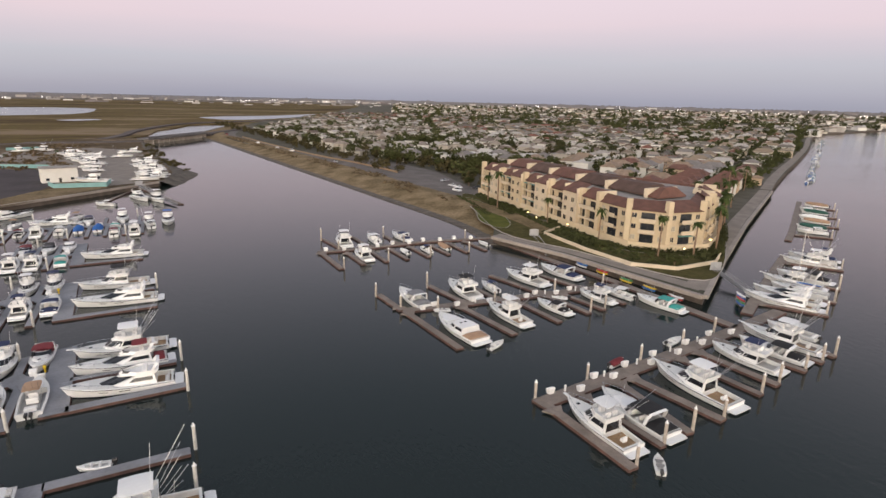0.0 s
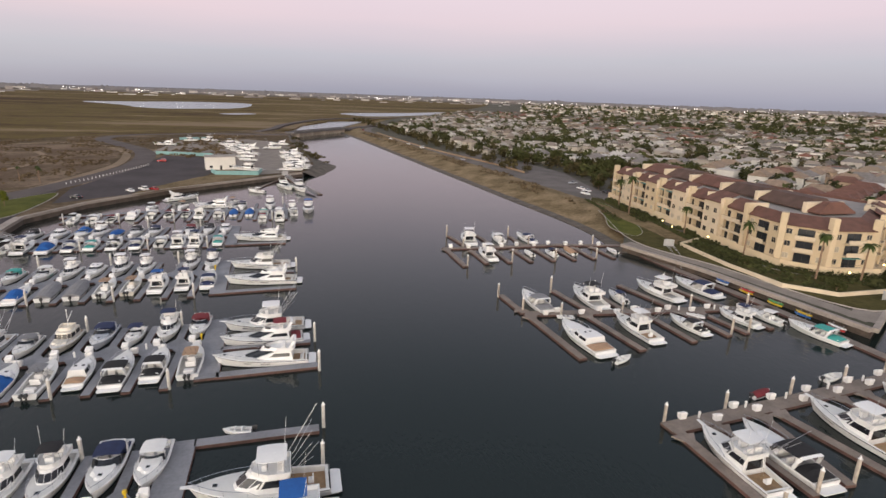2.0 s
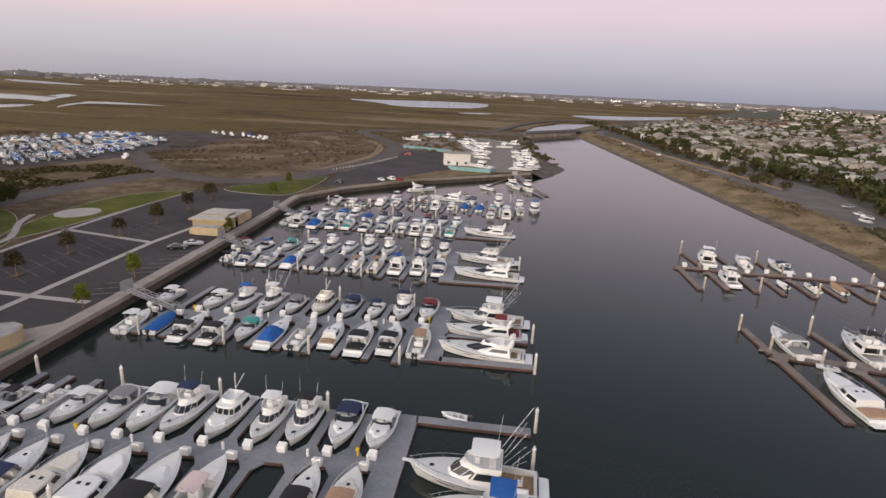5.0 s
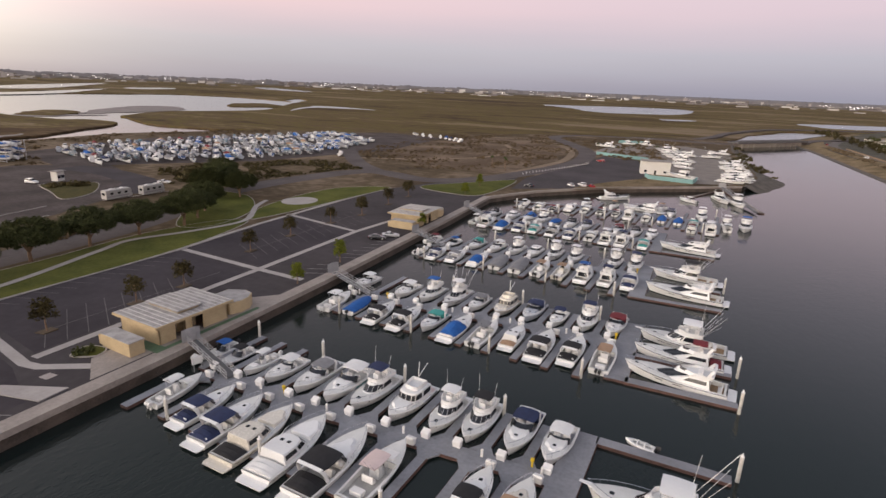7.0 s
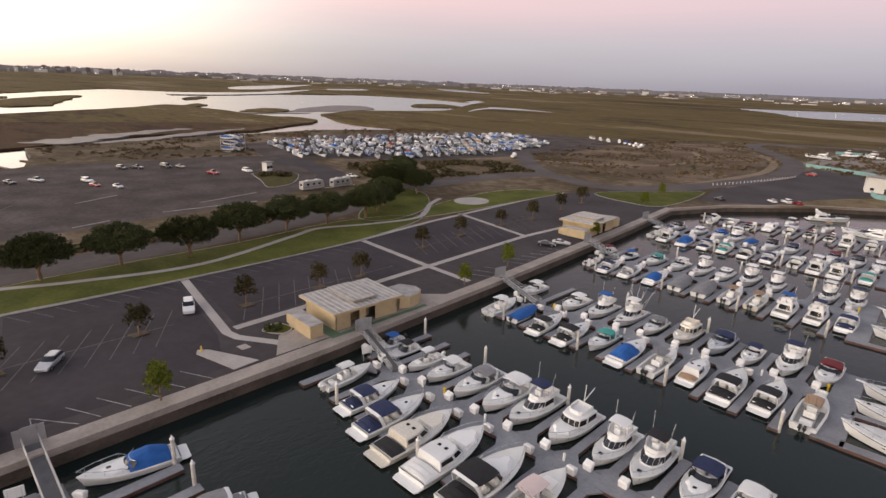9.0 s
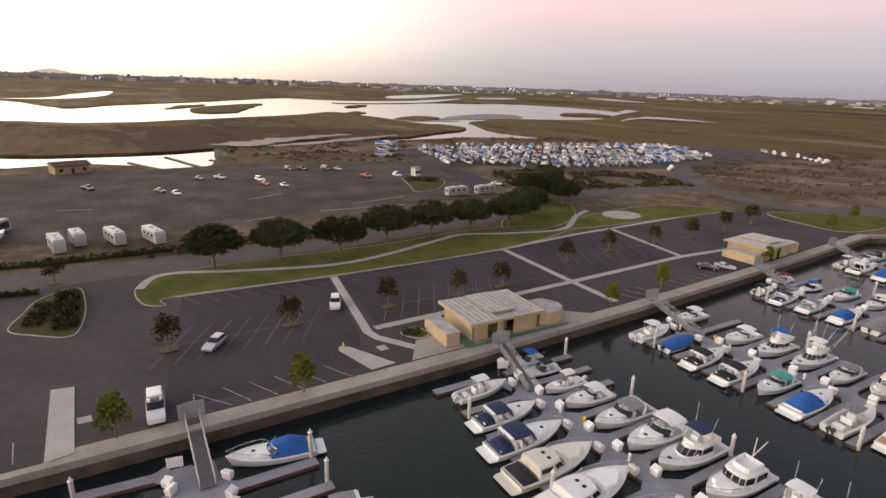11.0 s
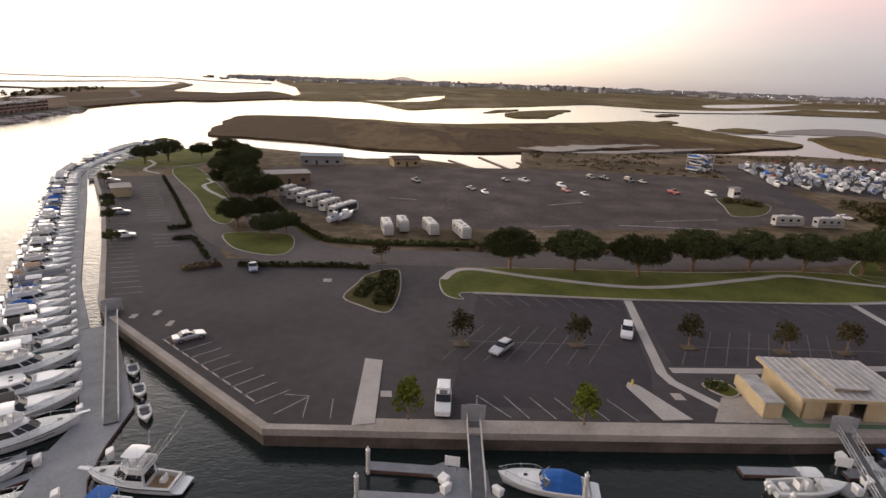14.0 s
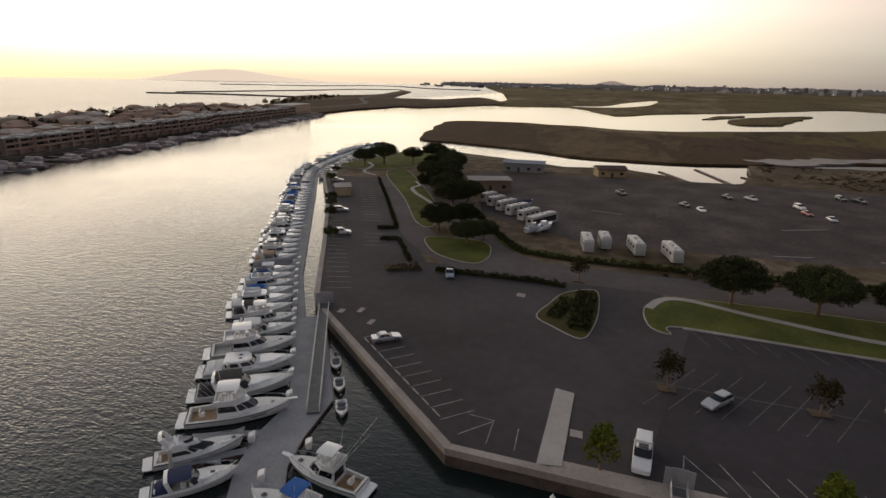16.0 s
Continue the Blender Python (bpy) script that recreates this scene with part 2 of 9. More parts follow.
def marsh_mat(name, cols):
    """Marsh plants in long bands, patches and tufts."""
    m = bpy.data.materials.new(name)
    m.use_nodes = True
    nt = m.node_tree
    add, link = nt.nodes.new, nt.links.new
    b = nt.nodes["Principled BSDF"]
    b.inputs["Roughness"].default_value, b.inputs["IOR"].default_value = .95, 1.12
    g = add("ShaderNodeNewGeometry")
    mp = add("ShaderNodeMapping")
    mp.inputs["Rotation"].default_value, mp.inputs["Scale"].default_value = (0, 0, radians(-20)), (.35, 1, 1)
    link(g.outputs["Position"], mp.inputs["Vector"])
    total = None
    for scale, weight in ((1 / 210, .5), (1 / 46, .34), (1 / 7, .22)):
        n = add("ShaderNodeTexNoise")
        link(mp.outputs[0], n.inputs["Vector"])
        n.inputs["Scale"].default_value, n.inputs["Detail"].default_value, n.inputs["Distortion"].default_value = scale, 4, .8
        k = add("ShaderNodeMath")
        k.operation = "MULTIPLY_ADD"
        link(n.outputs["Fac"], k.inputs[0])
        k.inputs[1].default_value = weight
        if total is None:
            k.inputs[2].default_value = 0.0
        else:
            link(total, k.inputs[2])
        total = k.outputs[0]
    r = add("ShaderNodeValToRGB")
    link(total, r.inputs[0])
    for i, (at_, c) in enumerate(cols):
        e = r.color_ramp.elements[i] if i < 2 else r.color_ramp.elements.new(at_)
        e.position, e.color = at_, (*c, 1)
    link(r.outputs[0], b.inputs["Base Color"])
    n, bp = add("ShaderNodeTexNoise"), add("ShaderNodeBump")
    link(g.outputs["Position"], n.inputs["Vector"])
    n.inputs["Scale"].default_value = .8
    link(n.outputs["Fac"], bp.inputs["Height"])
    bp.inputs["Strength"].default_value, bp.inputs["Distance"].default_value = 1.0, .12
    link(bp.outputs[0], b.inputs["Normal"])
    return m


MARSH = marsh_mat("salt_marsh_grass", [(.44, (.062, .041, .024)), (.63, (.215, .160, .105)), (.485, (.105, .076, .036)), (.52, (.130, .103, .036)), (.545, (.105, .070, .042)), (.58, (.150, .115, .050))])
REDMARSH = marsh_mat("brown_pickleweed_marsh", [(.44, (.052, .032, .020)), (.62, (.135, .092, .050)), (.50, (.085, .053, .031)), (.55, (.070, .046, .026))])
MUD = mat("wet_mud", (.13, .11, .10), .5, var=.45, size=9, bump=.05, bump_size=1.5, place=True)
LEVEE = mat("dry_levee_grass", (.11, .082, .045), .95, size=9, bump=.1, bump_size=.8, col2=(.27, .20, .125), far=(.18, .135, .078), ior=1.15, place=True)
LAND = mat("town_ground", (.075, .075, .055), .95, ior=1.15, var=.4, size=40, bump=.05, bump_size=1, col2=(.15, .135, .115), place=True)
SOIL = mat("shrub_bed_soil", (.048, .045, .018), .95, size=2, bump=.05, bump_size=.2, col2=(.09, .078, .03), ior=1.15, place=True)
BANK = mat("rocky_bank", (.10, .085, .07), .95, var=.4, size=3, bump=.3, bump_size=.8, place=True)

# ---- mesh helpers
GROUND = 2.22
DECKZ = 0.42


def mesh_of(bm, name, smooth=False):
    me = bpy.data.meshes.new(name)
    bm.normal_update()
    bm.to_mesh(me)
    bm.free()
    if smooth:
        for p in me.polygons:
            p.use_smooth = True
    return me


def thing(name, label, category, group="", kind="", at=(0, 0, 0), turn=0.0):
    ob = new(name)
    ob.matrix_basis = pose(*at, 0, 0, turn)
    ob.empty_display_size = .2
    return tagged(ob, label, category, group, kind)


def part(name, bm, material, parent, label="", smooth=False, m=None):
    me = mesh_of(bm, name, smooth) if isinstance(bm, bmesh.types.BMesh) else bm
    if not me.materials:
        for k in (material if isinstance(material, (list, tuple)) else [material]):
            me.materials.append(k)
    ob = new(name, me)
    ob.parent = parent
    if m is not None:
        ob.matrix_basis = m
    return tagged(ob, label)


def solo(name, bm, material, label, category, group="", kind="", smooth=False):
    me = mesh_of(bm, name, smooth)
    for k in (material if isinstance(material, (list, tuple)) else [material]):
        me.materials.append(k)
    return tagged(new(name, me), label, category, group, kind)


def box(bm, x0, x1, y0, y1, z0, z1, m=None, bevel=0.0):
    vs = [bm.verts.new((x, y, z)) for z in (z0, z1) for x, y in ((x0, y0), (x1, y0), (x1, y1), (x0, y1))]
    fs = [bm.faces.new([vs[i] for i in f]) for f in ((3, 2, 1, 0), (4, 5, 6, 7), (0, 1, 5, 4), (1, 2, 6, 5), (2, 3, 7, 6), (3, 0, 4, 7))]
    if bevel:
        es = {e for f in fs for e in f.edges}
        got = bmesh.ops.bevel(bm, geom=list(es), offset=bevel, segments=1, affect="EDGES")
        vs = list({v for f in got["faces"] for v in f.verts} | {v for v in vs if v.is_valid})
    if m is not None:
        bmesh.ops.transform(bm, matrix=m, verts=vs)
    return bm


def tube(bm, pts, r, n=6, r2=None, cap=True):
    """A round bar along pts; r2 is the radius at its far end."""
    pts = [Vector(p) for p in pts]
    rings = []
    for i, p in enumerate(pts):
        d = (pts[min(i + 1, len(pts) - 1)] - pts[max(i - 1, 0)]).normalized()
        a = d.cross(Vector((0, 0, 1)) if abs(d.z) < .9 else Vector((1, 0, 0))).normalized()
        b = d.cross(a)
        rr = r if r2 is None else r + (r2 - r) * i / (len(pts) - 1)
        rings.append([bm.verts.new(p + (a * math.cos(k * math.tau / n) + b * math.sin(k * math.tau / n)) * rr) for k in range(n)])
    for u, v in zip(rings, rings[1:]):
        for k in range(n):
            bm.faces.new((u[k], u[(k + 1) % n], v[(k + 1) % n], v[k]))
    if cap:
        bm.faces.new(rings[0][::-1])
        bm.faces.new(rings[-1])
    return bm


def loft(bm, rings, cap0=True, cap1=True, close=True):
    vr = [[bm.verts.new(p) for p in r] for r in rings]
    n = len(rings[0])
    for u, v in zip(vr, vr[1:]):
        for k in range(n if close else n - 1):
            bm.faces.new((u[k], u[(k + 1) % n], v[(k + 1) % n], v[k]))
    if cap0:
        bm.faces.new(vr[0][::-1])
    if cap1:
        bm.faces.new(vr[-1])
    return bm


def slab(bm, outline, z1, z0=None, side=0, top=0):
    """A flat plate with the given outline, with sides down to z0."""
    a = sum(p[0] * q[1] - q[0] * p[1] for p, q in zip(outline, outline[1:] + outline[:1]))
    pts = outline if a > 0 else outline[::-1]
    t = [bm.verts.new((x, y, z1)) for x, y in pts]
    f = bm.faces.new(t)
    f.material_index = top
    if z0 is not None:
        b = [bm.verts.new((x, y, z0)) for x, y in pts]
        for k in range(len(t)):
            j = (k + 1) % len(t)
            f = bm.faces.new((b[k], b[j], t[j], t[k]))
            f.material_index = side
    return bm


def spline(pts, n=6, closed=True):
    """A smooth outline through the given corners."""
    out, m = [], len(pts)
    for i in range(m if closed else m - 1):
        g = (lambda k: pts[k % m]) if closed else (lambda k: pts[max(0, min(m - 1, k))])
        p0, p1, p2, p3 = g(i - 1), g(i), g(i + 1), g(i + 2)
        for k in range(n):
            t = k / n
            out.append(tuple(.5 * (2 * b + (c - a) * t + (2 * a - 5 * b + 4 * c - d) * t * t + (3 * b - a - 3 * c + d) * t ** 3)
                             for a, b, c, d in zip(p0, p1, p2, p3)))
    if not closed:
        out.append(tuple(pts[-1]))
    return out


def ragged(pts, amount, scale, seed=0):
    """An outline with small natural bays."""
    out = []
    for x, y in pts:
        a = noise.noise((x / scale, y / scale, seed)) * amount
        b = noise.noise((x / scale, y / scale, seed + 7.3)) * amount
        out.append((x + a, y + b))
    return out


def ribbon(bm, line, width, z, z0=None):
    """A strip of even width along a line."""
    left, right = [], []
    for i, p in enumerate(line):
        a, b = Vector(line[max(0, i - 1)]), Vector(line[min(len(line) - 1, i + 1)])
        d = (b - a).normalized() * width / 2
        left.append((p[0] - d.y, p[1] + d.x))
        right.append((p[0] + d.y, p[1] - d.x))
    vl, vr = [bm.verts.new((*p, z)) for p in left], [bm.verts.new((*p, z)) for p in right]
    for k in range(len(line) - 1):
        bm.faces.new((vr[k], vr[k + 1], vl[k + 1], vl[k]))
    if z0 is not None:
        wl, wr = [bm.verts.new((*p, z0)) for p in left], [bm.verts.new((*p, z0)) for p in right]
        for k in range(len(line) - 1):
            bm.faces.new((wr[k], wr[k + 1], vr[k + 1], vr[k]))
            bm.faces.new((vl[k], vl[k + 1], wl[k + 1], wl[k]))
        bm.faces.new((wl[0], wr[0], vr[0], vl[0]))
        bm.faces.new((wr[-1], wl[-1], vl[-1], vr[-1]))
    return bm


def patch(name, outline, z, material, label, category="ground", z0=None, kind="structure"):
    return solo(name, slab(bmesh.new(), outline, z, z0), material, label, category, kind=kind)


def lane(name, line, width, z, material, label, category="path", z0=None, kind="structure"):
    return solo(name, ribbon(bmesh.new(), line, width, z, z0), material, label, category, kind=kind)


# ---- water and land
def disc(r, z, n=96):
    return slab(bmesh.new(), [(r * math.cos(k * math.tau / n), r * math.sin(k * math.tau / n)) for k in range(n)], z)


solo("water", disc(4900, 0), WATER, "dark calm harbour water with fine ripples", "water", kind="structure")

SEAWALL = [(0, 0), (-.3, 22), (-1.2, 60), (-3.4, 100), (-8.2, 165), (-12, 205)]
NORTHWALL = [(-12, 205), (-2, 228), (19, 256), (57, 290), (71, 303)]
SWWALL = [(0, 0), (-27.5, -32.5), (-33.5, -38), (-62, -54), (-105, -79), (-148, -107)]
YARDSHORE = [(71, 303), (74.5, 316), (77.5, 333), (77.5, 352), (74, 380), (68.5, 430), (63, 490), (60, 560), (56, 600)]
land = SEAWALL + NORTHWALL[1:] + YARDSHORE[1:] + [(30, 620), (-20, 560), (-90, 520), (-150, 440), (-265, 345),
                                 (-300, 250), (-285, 150), (-270, 90), (-268, 66), (-236, 63), (-207, 56), (-194, 42), (-215, 25), (-228, 5), (-220, -19),
                                 (-236, -50), (-247, -78), (-262, -95), (-231, -112), (-190, -118), (-171, -117)] + SWWALL[:0:-1]
solo("ground", slab(bmesh.new(), land, GROUND, -1, side=1), [SCRUB, WETWALL], "dry scrubby peninsula ground between marina and marsh", "ground", kind="structure")

# the quay walls: a pale cap over a darker, tide-stained face
def quay(name, line, cap=.9, up=.0):
    bm = bmesh.new()
    inner = []
    for i, p in enumerate(line):
        a, b = Vector(line[max(0, i - 1)]), Vector(line[min(len(line) - 1, i + 1)])
        d = (b - a).normalized()
        inner.append((p[0] - d.y * cap, p[1] + d.x * cap))
    outer = [(p[0] + (p[0] - q[0]) / cap * .12, p[1] + (p[1] - q[1]) / cap * .12) for p, q in zip(line, inner)]
    rows = []
    for p, q in zip(outer, inner):
        rows.append([(*p, GROUND - .75), (*p, GROUND + .12 + up), (*q, GROUND + .12 + up), (*q, GROUND - .75)])
    loft(bm, rows)
    bmesh.ops.recalc_face_normals(bm, faces=bm.faces)
    return solo(name, bm, QUAYTOP, "pale weathered concrete quay wall with a broad cap", "wall", kind="structure")


quay("wall_quay_east", SEAWALL)
quay("wall_quay_north", NORTHWALL, up=.005)
quay("wall_quay_southwest", SWWALL[::-1], up=.005)
# promenade behind the cap
lane("pavement_quay", [(-1.75, 11.2)] + [(x - 1.65, y) for x, y in SEAWALL[1:]], 1.7, GROUND + .05, QUAYTOP, "pale concrete promenade along the quay edge", "pavement")

LOT = [(-.95, .6), (-1.05, 11), (-2.5, 11.4), (-2.6, 22), (-3.5, 60), (-5.7, 100), (-10.4, 165), (-14.4, 206), (-20, 256), (-30, 262), (-50.5, 193), (-50.9, 175), (-47.9, 125), (-44.7, 98),
       (-43.4, 55), (-44.4, 24), (-59.5, 23), (-60.2, 5), (-61.5, -14), (-59.5, -26), (-77, -37), (-88, -45.6), (-155, -84), (-147.6, -106), (-62.5, -53.1), (-33.6, -37), (-28.2, -32)]
patch("pavement_car_park", LOT, GROUND + .02, ASPHALT, "dark patched asphalt car park with faded bays", "car park")
for i, pts in enumerate(([(-43.4, 27), (-6, 21), (-5.2, 46), (-15.6, 49.6), (-43, 53.6)], [(-43.2, 56.4), (-17.6, 53.4), (-20.4, 96), (-44.2, 97)], [(-44.8, 100), (-20.6, 99.4), (-22.6, 133.4), (-49, 137.6)])):
    patch("pavement_section_%d" % (i + 1), pts, GROUND + .026, NEWASPHALT, "newer darker asphalt section of the car park", "car park")
BIGLOT = [(-186, -53), (-196, -8), (-205, 62), (-198, 138), (-178, 165), (-120, 146), (-99, 100), (-93, 50), (-90, 3), (-110, -28), (-141, -38)]
patch("pavement_trailer_lot", BIGLOT, GROUND + .015, YARDGREY, "wide dusty grey trailer parking lot", "car park")
patch("pavement_boat_yard", [(-185, 148), (-240, 160), (-262, 250), (-230, 330), (-190, 405), (-135, 400), (-120, 300), (-140, 215)], GROUND + .012, YARDGREY,
      "grey asphalt storage yard behind the trees", "boat yard")
patch("pavement_north_lot", [(-12, 226), (7, 243), (27, 290), (31, 320), (20, 366), (-8, 376), (-10, 316), (-17, 258)], GROUND + .022, ASPHALT, "asphalt parking lot beside the boat yard", "car park")
lane("ground_sand_track", spline([(-30, 252), (-24, 300), (-22, 340), (-33, 392), (-58, 436), (-92, 452), (-120, 430)], 6, closed=False), 4.5, GROUND + .016, SAND, "pale sandy track beside the road", "track")
lane("ground_sand_path", spline([(-112, 262), (-84, 282), (-62, 318), (-66, 366), (-96, 410), (-128, 408)], 6, closed=False), 3.5, GROUND + .018, SAND, "pale sandy track through the scrub", "track")
patch("ground_sand", ragged(spline([(-116, 296), (-132, 373), (-99, 446), (-38, 397), (-30, 275), (-70, 262)], 6), 7, 18), GROUND + .01, SCRUBSAND,
      "pale dry sand between scrub patches", "sand")
patch("ground_bare_dirt", ragged(spline([(-16, 258), (18, 300), (52, 305), (60, 330), (20, 345), (-4, 380)], 5), 3, 12), GROUND + .008, SAND, "bare dry dirt by the boat yard", "ground")
patch("ground_dry_verge", ragged(spline([(9, 243), (20, 254), (44, 284), (51, 293), (40, 294), (30, 295), (20, 278), (11, 256)], 4), 1.2, 6), GROUND + .03, LEVEE, "dry brown grass verge behind the quay", "ground")
ROAD = spline([(-150, -60), (-118, -38), (-86, -24), (-66, -8), (-64.5, 15), (-66, 45), (-68, 75), (-74, 110), (-90, 150), (-90, 195), (-80, 226), (-50, 222),
               (-32, 240), (-18, 290), (-13, 340), (-24, 398), (-50, 446), (-74, 490), (-62, 530), (-20, 552)], 5, closed=False)
lane("road_access", ROAD, 11, GROUND + .03, ROADGREY, "worn grey two-lane access road with gentle bends", "road")
lane("road_yard", spline([(-78, 228), (-100, 244), (-131, 277), (-152, 304)], 5, closed=False), 9, GROUND + .034, ROADGREY, "grey side road to the storage yard", "road")
lane("road_west", spline([(-156, -82), (-122, -60), (-95, -46), (-76, -33), (-64, -20), (-60, -8)], 5, closed=False), 8.5, GROUND + .036, ROADGREY,
     "narrow asphalt road by the western lot", "road")


LAWNS = []


def lawn(name, outline, label, n=5, top=None):
    bm = bmesh.new()
    pts = spline(outline, n)
    LAWNS.append(name)
    z_ = GROUND + .13 + .005 * len(LAWNS)
    slab(bm, pts, z_, GROUND, side=1)
    n0 = len(bm.faces)
    ribbon(bm, pts + [pts[0]], .2, z_ + .012, GROUND)
    for f in list(bm.faces)[n0:]:
        f.material_index = 1
    return solo(name, bm, [top or GRASS, KERB], label, "lawn" if top is None else "planting", kind="structure")


lawn("lawn_long", [(-52, 20.2), (-43, 20.6), (-40.5, 24), (-44.2, 26), (-43.3, 55), (-44.8, 98), (-52.2, 126), (-59.5, 121), (-63, 100), (-60, 75), (-59.5, 44), (-58, 27)],
     "long mown lawn strip with a curving path")
lawn("lawn_plaza", [(-53, 129), (-64, 146), (-66, 181), (-51, 197), (-50.5, 176)], "green lawn round a small paved plaza")
lawn("lawn_knoll", [(-56, 118), (-64, 112), (-85, 135), (-98, 149), (-80, 152), (-62, 137)], "sloping green lawn below the trees")
lawn("lawn_island", [(-56, 10.7), (-47, 12.2), (-38, 12), (-33.3, 10.6), (-36, 6), (-39.6, 2.4), (-46, 3.6), (-52.4, 5.4)], "kerbed planting island in the car park", top=SOIL)
lawn("lawn_north", [(-43, 207), (-30, 230), (-17.5, 247), (-15.5, 207), (-27, 201)], "bright lawn beside the road bend")
lawn("lawn_west", [(-172, -88), (-174, -80), (-116, -45), (-90, -36), (-92, -42), (-120, -58), (-157, -82)], "dusky lawn along the western road")
lawn("lawn_triangle", [(-79, -33), (-70, -29.5), (-64.5, -23.5), (-63, -15.5), (-71, -14.5), (-80, -19)], "small triangular lawn under trees")
lane("lawn_verge", [(-118, -36.4), (-90, -20), (-77.4, -9), (-75.6, 3.5), (-77, 28), (-79.4, 60), (-82.4, 90)], 4.6, GROUND + .022, GRASS, "rough green verge under the hedge", "lawn")
lawn("lawn_tip", [(-172, -114), (-190, -115), (-232, -109), (-255, -94), (-240, -78), (-200, -80), (-176, -90)], "green park lawn at the tip of the peninsula")

PATHS = [([(-50.5, 20.5), (-56, 23), (-57.2, 28), (-53.3, 40), (-49.6, 61), (-56.8, 86), (-59.7, 96), (-55.5, 110), (-53.6, 126), (-64.5, 141), (-69, 150)], 1.6, True, .19),
         ([(-44.2, 26), (-43.4, 55), (-44.8, 98), (-48, 126), (-51, 176), (-50.5, 196)], 1.4, False, .05),
         ([(-43.4, 55), (-15.5, 51), (-13, 51.5), (-4.2, 57.5)], 1.5, False, .045), ([(-44.8, 98.5), (-19.4, 97.7), (-7.4, 97.7)], 1.5, False, .045),
         ([(-50, 139.5), (-21.6, 135)], 1.5, False, .05), ([(-16.3, 52.6), (-16.8, 65), (-18.7, 84), (-19.4, 98)], 1.5, False, .055),
         ([(-19.4, 98), (-21.6, 135), (-20.5, 156)], 1.5, False, .055), ([(-152, -67), (-145, -62.6), (-138.5, -63), (-130, -58), (-118, -48), (-109, -42)], 1.5, True, .19),
         ([(-158, -88), (-165, -97), (-181, -101), (-190, -108)], 1.5, True, .21)]
for i, (line, w, soft_, up) in enumerate(PATHS):
    lane("pavement_path_%d" % (i + 1), spline(line, 6, closed=False) if soft_ else line, w, GROUND + up, PAVE, "pale narrow concrete footpath", "path")
bm = bmesh.new()
slab(bm, [(-60 + 5.5 * math.cos(k * math.tau / 20), 156 + 6.5 * math.sin(k * math.tau / 20)) for k in range(20)], GROUND + .2, GROUND)
solo("pavement_plaza", bm, PAVE, "round pale concrete plaza in the lawn", "plaza", kind="structure")
lawn("lawn_corner", [(-12.6, 55.4), (-13.6, 58.4), (-10.6, 59.4), (-9.6, 57.2)], "small grass corner by the store", 3)
patch("pavement_step", [(-17.0, 9.3), (-16.6, 11.8), (-1.6, 12.4), (-1, 9.8)], GROUND + .12, PAVE, "raised pale concrete strip from lot to quay", "pavement", GROUND)
patch("pavement_island_bay", [(-12.6, 45.3), (-11.6, 46.6), (-4.2, 50.5), (-3.9, 46.8), (-11.5, 44.7)], GROUND + .14, PAVE, "raised concrete kerb island", "pavement", GROUND)
patch("pavement_restroom", [(-3.9, 53), (-9.5, 56.5), (-10.5, 63), (-15, 63), (-15.5, 79), (-8, 86), (-4.6, 90)], GROUND + .046, QUAYTOP, "pale concrete apron round the restroom", "pavement")

# ---- marsh, mud and far land
def marsh(name, pts, material, label, z=.9, amount=9, scale=40):
    bm = bmesh.new()
    slab(bm, ragged(spline(pts, 8), amount, scale, 3), z, -.5)
    return solo(name, bm, material, label, "marsh", kind="structure")


marsh("ground_marsh_island", [(-322, -135), (-420, -161), (-500, -172), (-518, -112), (-503, -51), (-481, 13), (-522, 88), (-588, 202), (-643, 271), (-464, 291), (-433, 310), (-386, 303), (-350, 252), (-321, 198), (-322, 153), (-318, 110), (-282, 66), (-270, 20), (-278, -27), (-296, -64), (-309, -107)], REDMARSH, "low brown pickleweed marsh island", 1.0, 6, 30)
marsh("ground_marsh_island_green", [(-503, -51), (-481, 13), (-522, 88), (-588, 202), (-643, 271), (-464, 291), (-433, 310), (-386, 303), (-372, 250), (-410, 180), (-436, 60), (-470, -40)],
      MARSH, "green marsh grass on the island's far half", 1.06, 6, 30)
marsh("ground_marsh_north", [(-245, 330), (-290, 345), (-307, 331), (-358, 320), (-396, 330), (-443, 350), (-472, 366), (-509, 445), (-499, 580), (-621, 758), (-760, 960), (-930, 1010), (-1300, 1000), (-2400, 1500), (-3900, 2900), (-2500, 4200), (0, 4890), (1500, 4600), (900, 2500), (430, 1400), (250, 985), (172, 905), (116, 868), (72, 730), (60, 650), (30, 600), (-30, 540), (-150, 430)], MARSH,
      "wide olive salt marsh flat to the horizon", .95, 6, 40)
marsh("ground_far_west", [(-925, -239), (-890, -194), (-915, -110), (-754, -42), (-720, -19), (-811, 33), (-927, 137), (-1078, 250), (-1190, 347), (-1126, 405), (-1042, 532), (-1018, 679), (-1016, 829), (-887, 880), (-711, 855), (-760, 900), (-1000, 1250), (-1700, 1700), (-2600, 2250), (-4000, 2800), (-4880, 300), (-4700, -1200), (-1700, -420), (-1250, -300)],
      MARSH, "far olive marsh and dry fields", .8, 6, 40)
